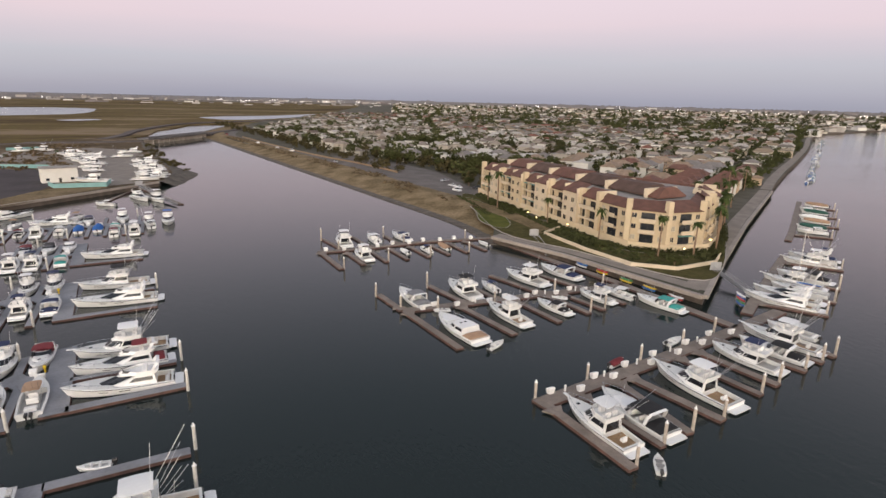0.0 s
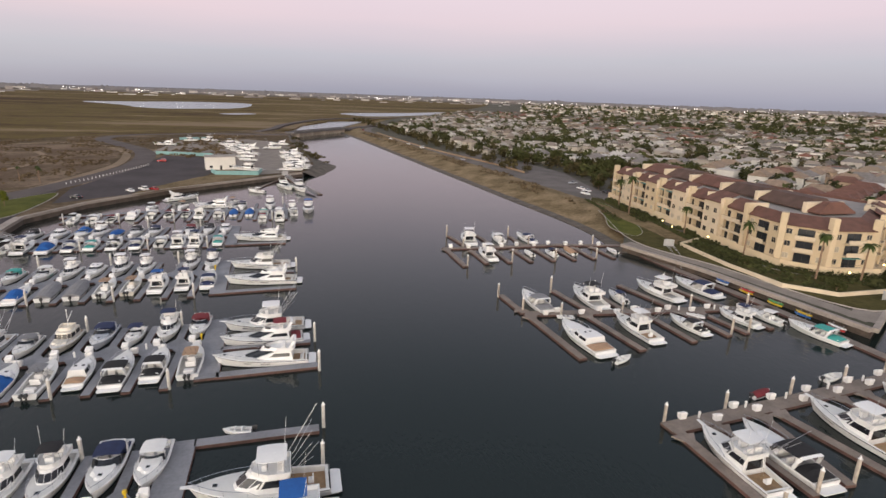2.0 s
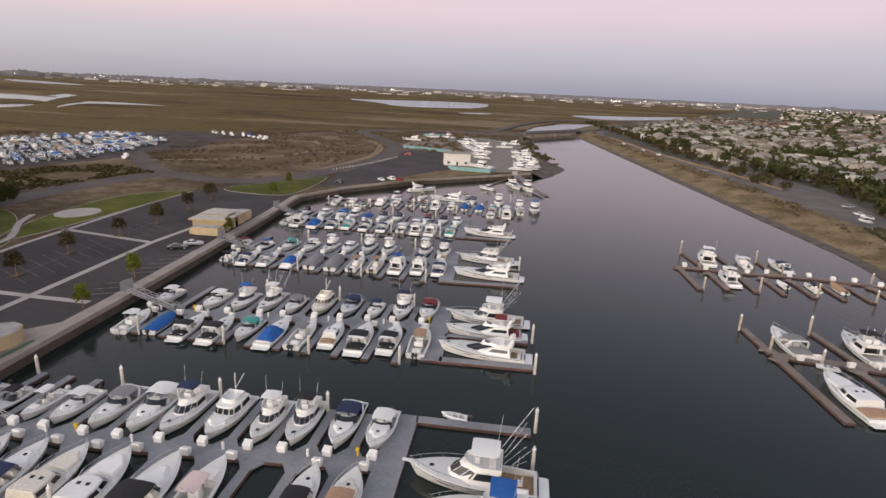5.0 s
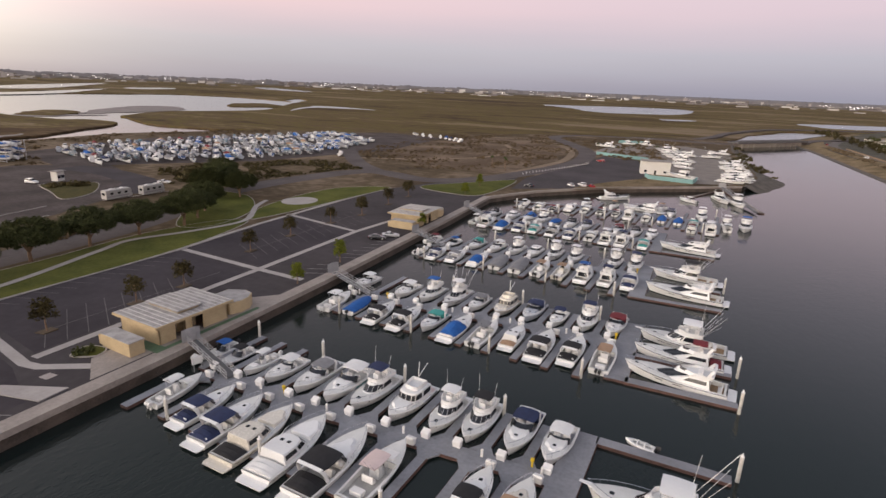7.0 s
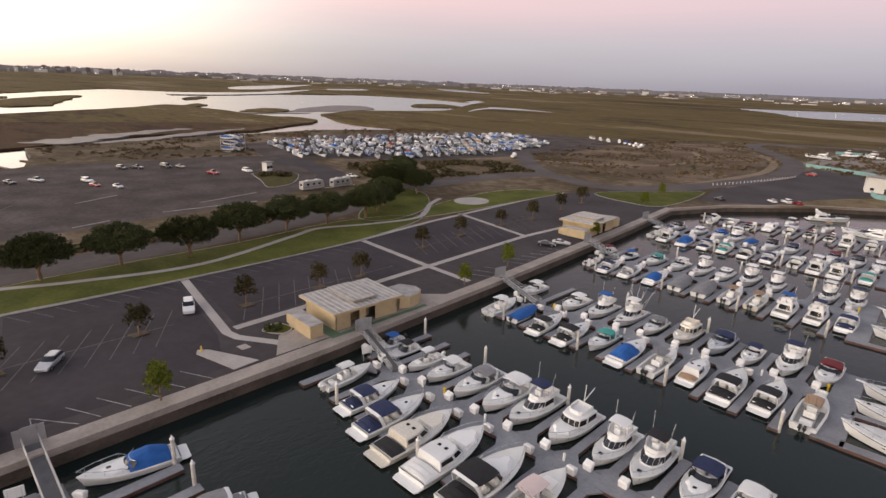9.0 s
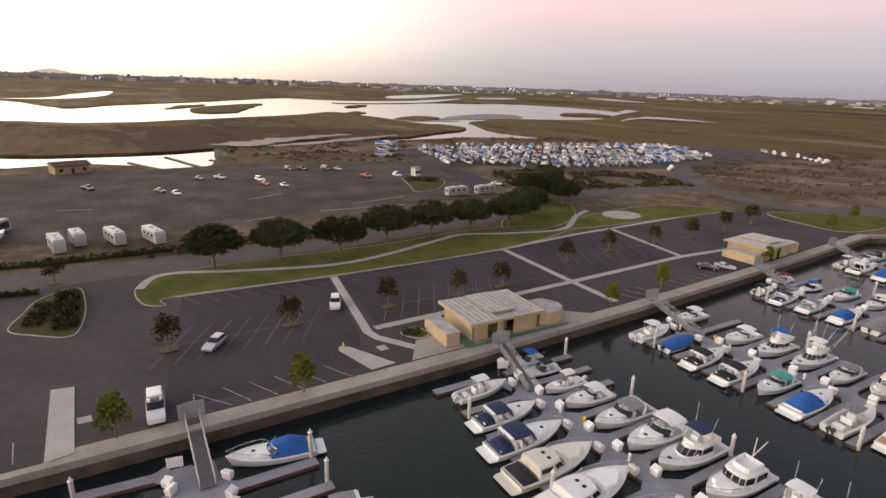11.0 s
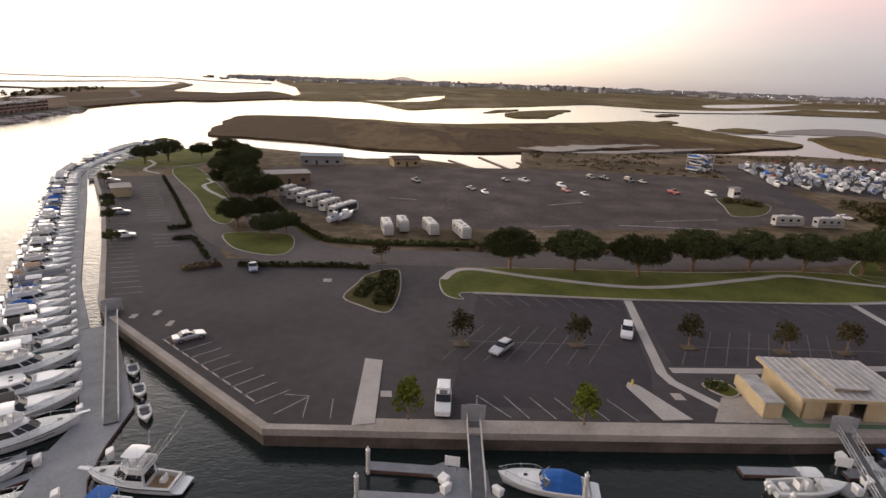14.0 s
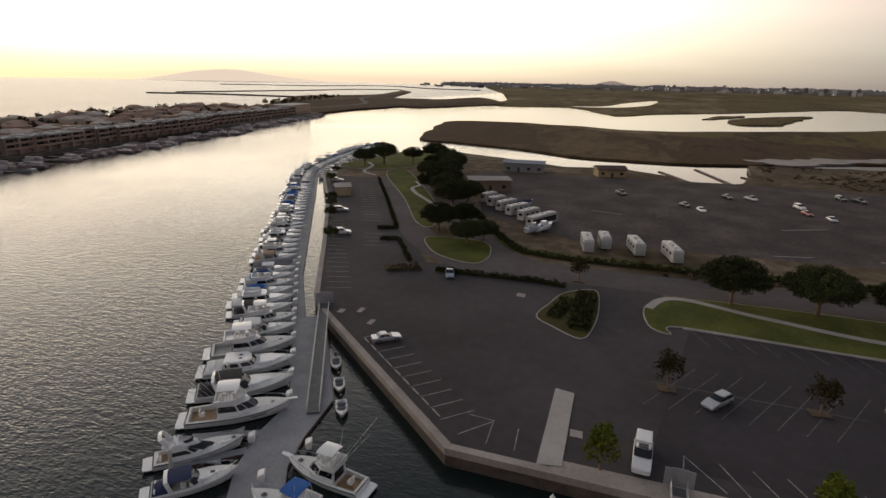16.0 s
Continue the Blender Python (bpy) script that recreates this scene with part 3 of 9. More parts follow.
for i, pts in enumerate([[(-718, 77), (-801, 106), (-830, 141), (-755, 108)],
                         [(-637, 100), (-727, 112), (-820, 164), (-879, 228), (-746, 182), (-646, 145)],
                         [(-786, 334), (-873, 384), (-858, 399), (-792, 357)],
                         [(-522, 295), (-577, 345), (-542, 361), (-503, 328)],
                         [(-623, 273), (-673, 308), (-649, 311), (-611, 283)],
                         [(-592, 603), (-652, 668), (-645, 721), (-563, 680), (-570, 626)]]):
    marsh("ground_marsh_islet_%d" % (i + 1), pts, MARSH, "small green marsh islet in the lagoon", .9, 7, 22)
for i, pts in enumerate([[(-524, 352), (-623, 470), (-615, 524), (-542, 490), (-518, 407)], [(-510, 256), (-520, 300), (-491, 363), (-498, 289)]]):
    marsh("ground_mud_bar_%d" % (i + 1), pts, MUD, "low bar of mud in the lagoon", .35, 8, 22)
marsh("ground_mudflat", [(-300, 70), (-318, 96), (-336, 128), (-352, 166), (-346, 172), (-326, 140), (-306, 112), (-290, 96)], MUD, "shining wet tidal mud", 1.1, 8, 9)
marsh("ground_mudflat_bar", [(-286, 100), (-300, 124), (-322, 168), (-340, 206), (-334, 208), (-310, 168), (-290, 130)], MUD, "shining wet tidal mud", 1.12, 6, 8)
POOLS = [[(-427, 1550), (-330, 1660), (-226, 1790), (-72, 1750), (-52, 1350), (-150, 1205), (-221, 1222), (-299, 1363)], [(155, 1180), (300, 1290), (430, 1421), (330, 1190), (200, 1060)],
         [(-1028, 412), (-1070, 560), (-1210, 734), (-1338, 893), (-1072, 656), (-966, 510), (-941, 380)], [(-1489, 739), (-1769, 1017), (-2053, 1343), (-1402, 818), (-1270, 638)], [(-952, -111), (-1004, -63), (-1202, -35), (-1415, 23), (-1139, 15), (-967, -45)], [(-1475, 1041), (-1507, 1196), (-1382, 1113), (-1358, 973)], [(-1829, 1857), (-1806, 1931), (-1299, 1615), (-1510, 1615)], [(-469, 593), (-552, 750), (-430, 739), (-513, 704)],
         [(-60, 1020), (-20, 1060), (0, 1040), (-30, 1000)]]
for i, pts in enumerate(POOLS):
    marsh("water_pool_%d" % (i + 1), pts, WATER, "still tidal pool in the marsh", 1.02, 7, 40)
# rough rock slope of the channel below the boat yard
bm = bmesh.new()
rows = []
shore = spline(YARDSHORE, 6, closed=False)
for i, p in enumerate(shore):
    a, b = Vector(shore[max(0, i - 1)]), Vector(shore[min(len(shore) - 1, i + 1)])
    d = (b - a).normalized()
    o = Vector((d.y, -d.x))
    w = 6.5 + 5.5 * math.exp(-((p[1] - 342) / 22) ** 2) + 1.6 * noise.noise((p[0] / 7, p[1] / 7, 4))
    rows.append([(p[0] + o.x * w * s_, p[1] + o.y * w * s_, z + .35 * noise.noise((p[0] / 3 + s_ * 9, p[1] / 3, s_))) for s_, z in ((-.12, GROUND - .1), (.12, GROUND + .1), (.4, 1.5), (.7, .75), (1.0, .1), (1.08, -.6))])
loft(bm, rows, False, False, close=False)
solo("ground_channel_bank", bm, BANK, "dark muddy rock bank of the channel", "bank", kind="structure")

# eastern shore: quay, then a sloping bank along the channel
EASTQUAY = [(160.5, 152), (168, 127), (174.5, 88)]
SOUTHQUAY = [(174.5, 88), (207, 107.6), (256, 135.8), (340, 181.5)]
east = EASTQUAY + SOUTHQUAY[1:] + [(354, 190), (384, 206), (440, 236), (500, 267), (570, 304), (640, 341), (720, 385), (860, 466), (1040, 560), (1400, 640), (4600, 1300), (3900, 2900), (1600, 4500), (900, 2500), (440, 1390),
                                  (200, 900), (160, 800), (136, 690), (128, 640), (136, 560), (156, 420), (170, 300), (180, 215), (176, 175)]
solo("ground_east", slab(bmesh.new(), east, GROUND, -1, side=1), [LAND, WETWALL], "town ground of the eastern shore", "ground", kind="structure")
quay("wall_quay_channel", EASTQUAY[::-1], 1.0)
quay("wall_quay_inlet", SOUTHQUAY[::-1], 1.0)
lane("pavement_quay_channel", [(162.5, 153), (171, 128), (178, 91)], 4, GROUND + .05, PROM, "pale concrete promenade below the apartments", "pavement")
lane("pavement_quay_inlet", [(176.2, 91.8), (206.3, 109.9), (255.3, 138.4), (339.2, 184.2)], 4.6, GROUND + .054, PROM, "broad pale promenade along the inlet", "pavement")
lane("pavement_quay_far", [(342, 185.6), (382, 208.6), (438.4, 239), (498.4, 270), (568.3, 307), (638.2, 344.2), (718, 388.4), (858, 469.4), (1036, 563)], 5.2, GROUND + .05, PROM, "pale promenade running on along the inlet", "pavement")
bm = bmesh.new()
bank = spline([(161, 150), (164, 182), (158, 240), (153, 288), (143, 381), (124, 560), (113, 640), (118, 700), (144, 800), (176, 890)], 6, closed=False)
rows = []
for i, p in enumerate(bank):
    a, b = Vector(bank[max(0, i - 1)]), Vector(bank[min(len(bank) - 1, i + 1)])
    d = (b - a).normalized()
    o = Vector((d.y, -d.x))
    w = .8 + .5 * noise.noise((p[0] / 9, p[1] / 9, 1))
    rows.append([(p[0] + o.x * s, p[1] + o.y * s, z + .2 * noise.noise((p[0] / 4, p[1] / 4, s))) for s, z in ((-2 * w, -.4), (3, .35), (9, 1.1), (16, GROUND + .35), (24, GROUND + .35), (27, GROUND - .5))])
loft(bm, rows, False, False, close=False)
solo("ground_east_bank", bm, LEVEE, "dry sandy levee sloping to the channel", "bank", kind="structure", smooth=True)
solo("ground_east_mud", ribbon(bmesh.new(), bank, 5, .18, -.5), BANK, "dark muddy waterline with rocks", "bank", kind="structure")
lane("road_east", spline([(192, 190), (183, 250), (178, 300), (172, 372), (158, 480), (142, 610), (152, 690), (184, 820)], 5, closed=False), 8, GROUND + .03, EASTGREY, "grey road behind the levee", "road")
patch("pavement_east_lot", [(178, 206), (177, 250), (174, 330), (181, 404), (196, 400), (210, 342), (214, 300), (206, 260), (202, 222)], GROUND + .02, EASTGREY, "asphalt car park behind the levee", "car park")
# southern spit with its rows of houses; open sea beyond
spit = [(900, -60), (300, -182), (50, -228), (-122, -262), (-256, -296), (-400, -314), (-505, -326), (-522, -346), (-560, -400), (-600, -500), (-484, -480), (-300, -455), (-100, -425), (400, -350), (900, -240)]
solo("ground_spit", slab(bmesh.new(), spit, 2.0, -1, side=1), [LAND, BANK], "narrow built-up spit between channel and sea", "ground", kind="structure")
marsh("ground_west_flats", [(-518, -352), (-563, -349), (-623, -351), (-690, -344), (-738, -336), (-736, -303), (-789, -286), (-879, -257), (-985, -240), (-1276, -372), (-1080, -396), (-1075, -440), (-1088, -510), (-1425, -632), (-1678, -723),
                            (-1775, -795), (-1680, -775), (-1305, -655), (-1139, -672), (-1058, -712), (-960, -682), (-794, -590), (-640, -510), (-540, -470)], REDMARSH, "low brown flats with a road beyond the spit", 1.9, 3, 30)
lane("road_west_flats", spline([(-560, -420), (-660, -405), (-780, -420), (-920, -500), (-1080, -575), (-1400, -638)], 6, closed=False), 9, 2.1, ROADGREY, "pale road across the low flats", "road")


# ---- painted bays, kerbs and small marks on the asphalt
LINE_MESH = []


def marks(name, label, lines, z=GROUND + .032, width=.11, faint=False):
    ob = thing(name, label, "road marking", kind="structure")
    if not LINE_MESH:
        for m_ in (PAINT, FAINT):
            LINE_MESH.append(mesh_of(box(bmesh.new(), -.5, .5, -.5, .5, -.012, 0), "bay_line"))
            LINE_MESH[-1].materials.append(m_)
    for (x0, y0), (x1, y1) in lines:
        ln = math.hypot(x1 - x0, y1 - y0)
        m = pose((x0 + x1) / 2, (y0 + y1) / 2, z, 0, 0, math.degrees(math.atan2(y1 - y0, x1 - x0))) @ Matrix.Diagonal((ln, width, 1, 1))
        part("bay_line", LINE_MESH[1 if faint else 0], None, ob, m=m)
    return ob


bays = [((-8.2, y), (-3.6, y + 2.5)) for y in (28.1, 31.3, 34.5, 37.7, 41.2)] + [((-8.3, 24.6), (-3.8, 24.3)), ((-8.3, 24.6), (-3.6, 28.4))]
bays += [((-11.5, y), (-6.2, y + 2.8)) for y in (100.5, 103.8, 107.1, 113.6, 116.9, 120.2, 123.5, 126.8, 130.1)]
marks("pavement_markings_quay", "thin faded white bay lines on asphalt", bays)
bays = [((-17.4, 20.2 + k * 3.0), (-29.6, 27 + k * 3.0)) for k in range(8)] + [((-23.7, 21), (-23.7, 46))]
bays += [((-18.2, 55 + k * 3.2), (-29.8, 61.4 + k * 3.2)) for k in range(9)] + [((-24, 57), (-24.4, 92))]
bays += [((-25.4, 103 + k * 3.4), (-37.2, 109 + k * 3.4)) for k in range(14)] + [((-31, 104), (-34, 158))]
marks("pavement_markings_middle", "worn slanted white bay lines on asphalt", bays, faint=True)
bays = [((-46, 22.7), (-40.3, 24.1))] + [((-43.7, 27 + k * 3.2), (-38.4, 29.6 + k * 3.2)) for k in range(21)]
marks("pavement_markings_lawn", "worn white bay lines beside the lawn", bays, faint=True)
wall_d = Vector((-27.5, -32.5)).normalized()
wall_n = Vector((wall_d.y, -wall_d.x))
if wall_n.x > 0:
    wall_n = -wall_n
bays = []
for k in range(10):
    a_ = Vector((-3.3, -2.2)) + wall_d * (1.2 + 2.75 * k) + wall_n * 1.1
    b_ = a_ + wall_n * 4.6 - wall_d * .3
    bays.append((tuple(a_), tuple(b_)))
bays += [((-2.9, .4), (-7, 3.7)), ((-2.4, 3.9), (-6.6, 3.6)), ((-2.4, 7.1), (-6.5, 6.7)), ((-7, 3.7), (-7.2, .6))]
marks("pavement_markings_corner", "white bay lines along the quay corner", bays)
bays = []
for k in range(34):
    a_ = Vector((-37.4, -39.0)) + Vector((-.855, -.52)) * 3.15 * k
    bays.append((tuple(a_ + Vector((-.3, 1.1))), tuple(a_ + Vector((-1.8, 5.6)))))
bays += [((-66 - 3.1 * k, -44.5 - 1.75 * k), (-67.8 - 3.1 * k, -39.6 - 1.75 * k)) for k in range(24) if not 3 < k < 7]
marks("pavement_markings_west", "white bay lines of the narrow western lot", bays)
bays = [((-111 - 16 * r_, 4 + 8 * k + 2 * r_), (-117 - 16 * r_, 7.5 + 8 * k + 2 * r_)) for r_ in range(5) for k in range(6)]
for i, line in enumerate(([(-96, 48), (-98.6, 57)], [(-100.7, 71), (-99.4, 99)], [(-107, 84), (-112, 105)], [(-107, 119), (-105.8, 141)], [(-128, 2.7), (-126.8, 12)], [(-125, 55), (-131.5, 68)], [(-148, 121), (-139, 136)])):
    lane("trim_lot_kerb_%d" % (i + 1), line, .35, GROUND + .14, KERB, "pale concrete kerb in the trailer lot", "kerb", GROUND)
lawn("lawn_lot_island", [(-147, 121.5), (-132, 117), (-118, 113), (-121, 124), (-137, 135.5), (-143, 129)], "kerbed dusty island with low shrubs", top=SOIL)
lane("road_yard_drive", spline([(-112, 130), (-128, 146), (-142, 150), (-158, 152), (-180, 150)], 5, closed=False), 12, GROUND + .028, NEWASPHALT, "dark asphalt drive to the storage yard", "road")
marks("pavement_markings_trailer", "faint white bay lines in the trailer lot", bays[::2], GROUND + .028, .14, True)
lane("road_markings", [tuple(p) for p in ROAD[18:61]], .12, GROUND + .044, FAINT, "thin faded centre line on the road", "road marking")
STOP_MESH = mesh_of(loft(bmesh.new(), [[(-.9, -.09, 0), (.9, -.09, 0), (.9, .09, 0), (-.9, .09, 0)], [(-.86, -.05, .13), (.86, -.05, .13), (.86, .05, .13), (-.86, .05, .13)]], True, True), "wheel_stop")
STOP_MESH.materials.append(KERB)
for k in range(9):
    c_ = Vector((-3.3, -2.2)) + wall_d * (2.6 + 2.75 * k) + wall_n * 1.3
    st = new("wheel_stop", STOP_MESH)
    st.matrix_basis = pose(c_.x, c_.y, GROUND + .02, 0, 0, math.degrees(math.atan2(wall_d.y, wall_d.x)))
    tagged(st, "low concrete wheel stop on worn asphalt", "wheel stop", "wheel stops")
for i, (x, y, a_, b_) in enumerate(((-8, 13.1, .7, .8), (-26.6, -22.7, 1.0, .5), (-30.4, -26.6, 1.0, .5), (-28.8, -29.6, .8, .6), (-48.2, -2.2, .9, .9), (-9.4, 50.8, .8, .8))):
    patch("pavement_pad_%d" % (i + 1), [(x - a_, y - b_), (x + a_, y - b_ * .8), (x + a_, y + b_), (x - a_, y + b_ * .8)], GROUND + .04, CONCRETE, "pale concrete cover set in asphalt", "cover")
lane("trim_kerb_lawn", [(-43.6, 27), (-42.7, 55), (-44.0, 98), (-47.3, 126), (-50.2, 176), (-49.8, 196)], .25, GROUND + .17, KERB, "pale concrete kerb of the lot", "kerb", GROUND)

hy = bmesh.new()
tube(hy, [(0, 0, 0), (0, 0, .62), (0, 0, .78)], .16, 10, .10)
tube(hy, [(-.26, 0, .45), (.26, 0, .45)], .09, 8)
tube(hy, [(0, 0, 0), (0, 0, .06)], .24, 10)
hyd = solo("fire_hydrant", hy, mat("yellow_hydrant_paint", (.55, .40, .06), .5, var=.15), "small yellow fire hydrant on a kerb island", "hydrant")
hyd.matrix_basis = pose(-11.9, 45.6, GROUND + .14)

# ---- docks


PILE_MESH = {}


def pile(x, y, h=3.3, tone="grey"):
    """A round dock pile with a white cone cap."""
    key = (tone, round(h, 1))
    if key not in PILE_MESH:
        a = mesh_of(tube(bmesh.new(), [(0, 0, -.6), (0, 0, h)], .22, 10), "pile")
        a.materials.append(PILEMAT[tone])
        b = bmesh.new()
        tube(b, [(0, 0, h - .02), (0, 0, h + .05), (0, 0, h + .40)], .27, 10, .05)
        c = mesh_of(b, "cap")
        c.materials.append(GEL)
        PILE_MESH[key] = (a, c)
    a, c = PILE_MESH[key]
    ob = thing("mooring_pile", "round concrete mooring pile with white cone cap" if tone == "grey" else "round timber mooring pile with white cap", "pile", "mooring piles", at=(x, y, 0))
    part("shaft", a, None, ob)
    part("cap", c, None, ob, "white cone cap")
    return ob


PILEMAT = {"grey": mat("pile_concrete", (.52, .50, .46), .8, var=.2, size=.8), "brown": mat("pile_timber", (.40, .35, .30), .8, var=.25, size=.8)}
BOX_MESH = []


def dock_box(x, y, turn, yellow=False):
    """A slanted white plastic dock locker."""
    if not BOX_MESH:
        b = bmesh.new()
        loft(b, [[(-.55, -.33, 0), (.55, -.33, 0), (.55, .33, 0), (-.55, .33, 0)], [(-.62, -.4, .5), (.62, -.4, .5), (.62, .4, .66), (-.62, .4, .66)]])
        d = bmesh.new()
        tube(d, [(0, 0, 0), (0, 0, .95)], .13, 8)
        box(d, -.2, .2, -.16, .16, .7, 1.15, bevel=.04)
        loft(b, [[(-.66, -.44, .5), (.66, -.44, .5), (.66, .44, .67), (-.66, .44, .67)], [(-.56, -.34, .66), (.56, -.34, .66), (.56, .34, .84), (-.56, .34, .84)]])
        for q, n, m_ in ((b, "dock_locker", VINYL), (d, "power_post", mat("yellow_plastic", (.62, .42, .02), .5, var=.1))):
            BOX_MESH.append(mesh_of(q, n))
            BOX_MESH[-1].materials.append(m_)
    if yellow:
        ob = thing("fire_post", "yellow dock post with a boxed fire hose", "post", "dock posts", at=(x, y, DECKZ), turn=turn)
        part("cabinet", BOX_MESH[1], None, ob)
        return ob
    ob = new("dock_locker", BOX_MESH[0])
    ob.matrix_basis = pose(x, y, DECKZ, 0, 0, turn) @ Matrix.Diagonal((.85, .95, 1.25, 1))
    return tagged(ob, "white plastic dock locker with slanted lid", "locker", "dock lockers")


def pedestal(x, y):
    ob = thing("power_pedestal", "slim white dock power pedestal", "pedestal", "power pedestals", at=(x, y, DECKZ))
    if "ped" not in PILE_MESH:
        b = box(bmesh.new(), -.14, .14, -.11, .11, 0, .85, bevel=.03)
        t = bmesh.new()
        loft(t, [[(-.16, -.13, .85), (.16, -.13, .85), (.16, .13, .85), (-.16, .13, .85)], [(-.1, -.08, 1.02), (.1, -.08, 1.02), (.1, .08, 1.02), (-.1, .08, 1.02)]])
        PILE_MESH["ped"] = (mesh_of(b, "post"), mesh_of(t, "lamp_head"))
        for q in PILE_MESH["ped"]:
            q.materials.append(VINYL)
    part("post", PILE_MESH["ped"][0], None, ob)
    part("lamp_head", PILE_MESH["ped"][1], None, ob)


def pier(name, label, spine, width, fingers, material, waler, tone="grey", extra=(), pile_step=3):
    """A floating pier: a spine walkway, fingers from it, walers round their edges. fingers: (x, y on the spine, x, y of the tip, width)."""
    ob = thing(name, label, "dock")
    def one(nm, line, w, z, plates=()):
        bm = ribbon(bmesh.new(), line, w, z, z - .14)
        n0 = len(bm.faces)
        ribbon(bm, line, w + .12, z - .05, -.3)
        for f in list(bm.faces)[n0:]:
            f.material_index = 1
        # gusset plates where a finger meets the walkway
        for tri in plates:
            slab(bm, tri, DECKZ + .008, DECKZ - .2)
        part(nm, bm, [material, waler], ob)
    one("walkway", spine, width, DECKZ)
    for n, (x0, y0, x1, y1, w) in enumerate(fingers):
        d = Vector((x1 - x0, y1 - y0)).normalized()
        o = Vector((-d.y, d.x))
        c = Vector((x0, y0)) + d * (width / 2)
        one("finger", [(x0, y0), (x1, y1)], w, DECKZ + .012, [[tuple(v) for v in (c, c + o * s * (w / 2 + 1.0), c + d * 1.5 + o * s * (w / 2), c + d * 1.5)] for s in (-1, 1)])
        if n % pile_step == 0:
            pile(x1 - d.x * .4 + o.x * (w / 2 + .12), y1 - d.y * .4 + o.y * (w / 2 + .12), 3.0 + .3 * ((n * 7) % 3), tone)
    for line, w in extra:
        one("end_walkway", line, w, DECKZ + .016)
    return ob


# boats of the west marina, row by row: middle of each slip along the pier
ROW_A_S = [5.3, 11.6, 16.6, 21.4, 26.8, 32.2, 37.6, 42.6, 47.8, 52.4]
ROW_A_N = [.8, 4.4, 9.2, 13.3, 18.4, 23.2, 27.8, 33.2, 38.6, 43.0, 48.3, 53.0]
ROW_B_S = [3.0, 7.8, 13.2, 18.3, 23.2, 28.2, 33.0, 37.8, 43.0, 47.9, 52.8]
ROW_B_N = [1.5, 11.0, 16.4, 21.4, 26.4, 31.5, 37.0, 41.8, 46.8, 52.0]
ROW_C_S = [-1.2, 4.0, 9.0, 14.6, 20.0, 25.0, 30.0, 34.9, 40.0, 45.0, 49.8]
ROW_C_N = [-3.4, 2.6, 8.6, 14.2, 19.4, 24.0, 29.0, 34.2, 39.0, 43.8, 48.6]
ROW_D_S = [-3.4, .8, 6.0, 11.4, 16.0, 21.6, 26.8, 32.6, 37.2, 41.6, 47.2]
ROW_D_N = [-2.6, 3.8, 9.6, 14.0, 18.4, 23.4, 28.2, 33.0, 38.0, 43.0, 47.6]
ROW_E_S = [-1.5, 4.0, 9.0, 14.0, 19.4, 24.6, 29.8, 34.6, 40.0, 45.0, 50.2, 55.0, 60.0, 65.0]


def rows_for(xs, lo, y_at, y_tip, w=1.15):
    out = []
    es = [(a + b) / 2 for a, b in zip(xs, xs[1:])]
    for x in es:
        out.append((x, y_at(x), x, y_tip, w))
    return out


spA = lambda x: 64.8 + max(0, x - 20) * .085
spB = lambda x: 101.8 + max(0, x - 10) * .12
spC = lambda x: 140.5 + max(0, x) * .13
spD = lambda x: 180.0 + max(0, x) * .05
LBL = "grey concrete floating pier with boat slips on both sides"
pier("floating_pier", LBL, [(6, spA(6)), (20, spA(20)), (56, spA(56))], 2.3,
     rows_for(ROW_A_S, 0, spA, 54.0) + rows_for(ROW_A_N, 0, spA, 77.3) + [(6, 64.8, 2.2, 59, 1.5)], DOCKGREY, WALER, extra=[([(55.6, 61), (55.3, 78.3)], 3.4), ([(56.8, 77.6), (71.6, 78.0)], 1.5),
     ([(2.4, 59.6), (2.4, 53.2)], 1.3)])
pier("floating_pier", LBL, [(6, spB(6)), (20, spB(20)), (54, spB(54))], 2.3,
     rows_for(ROW_B_S, 0, spB, 92.0) + rows_for(ROW_B_N, 0, spB, 115.5), DOCKGREY, WALER, extra=[([(55.8, 94), (54.6, 117)], 3.4), ([(57, 94.8), (72, 95.6)], 1.6), ([(56.6, 104.1), (71, 104.6)], 1.2)])
pier("floating_pier", LBL, [(2, spC(2)), (52, spC(52))], 2.3,
     rows_for(ROW_C_S, 0, spC, 130.5) + rows_for(ROW_C_N, 0, spC, 156.0), DOCKGREY, WALER, extra=[([(52.5, 131.5), (51.2, 156)], 3.2), ([(54, 132.4), (68.5, 133.4)], 1.5), ([(53, 143.5), (68, 145)], 1.2)])
pier("floating_pier", LBL, [(-4, spD(-4)), (51, spD(51))], 2.3,
     rows_for(ROW_D_S, 0, spD, 170.0) + rows_for(ROW_D_N, 0, spD, 194.5), DOCKGREY, WALER, extra=[([(51, 171), (50, 194)], 3), ([(52, 172), (65.5, 172.6)], 1.5)])
pier("floating_pier", LBL, [(-5, 212), (20, 219), (66, 219)], 2.2,
     [(x, 213 if x < 10 else 219, x, 203, 1.0) for x in ROW_E_S] + [(x, 219, x, 231, 1.0) for x in (24, 34, 44, 54, 64)], DOCKGREY, WALER)
pier("floating_pier", "timber service dock beside the boat yard", [(52, 268), (63, 299), (78, 250)], 1.8, [], DOCKWOOD, WALER, "brown")
for x, y in ((72.2, 78.6), (71.8, 70.4), (71.8, 105.2), (72.2, 94.2), (68.6, 145.8)):
    pile(x, y, 3.3)
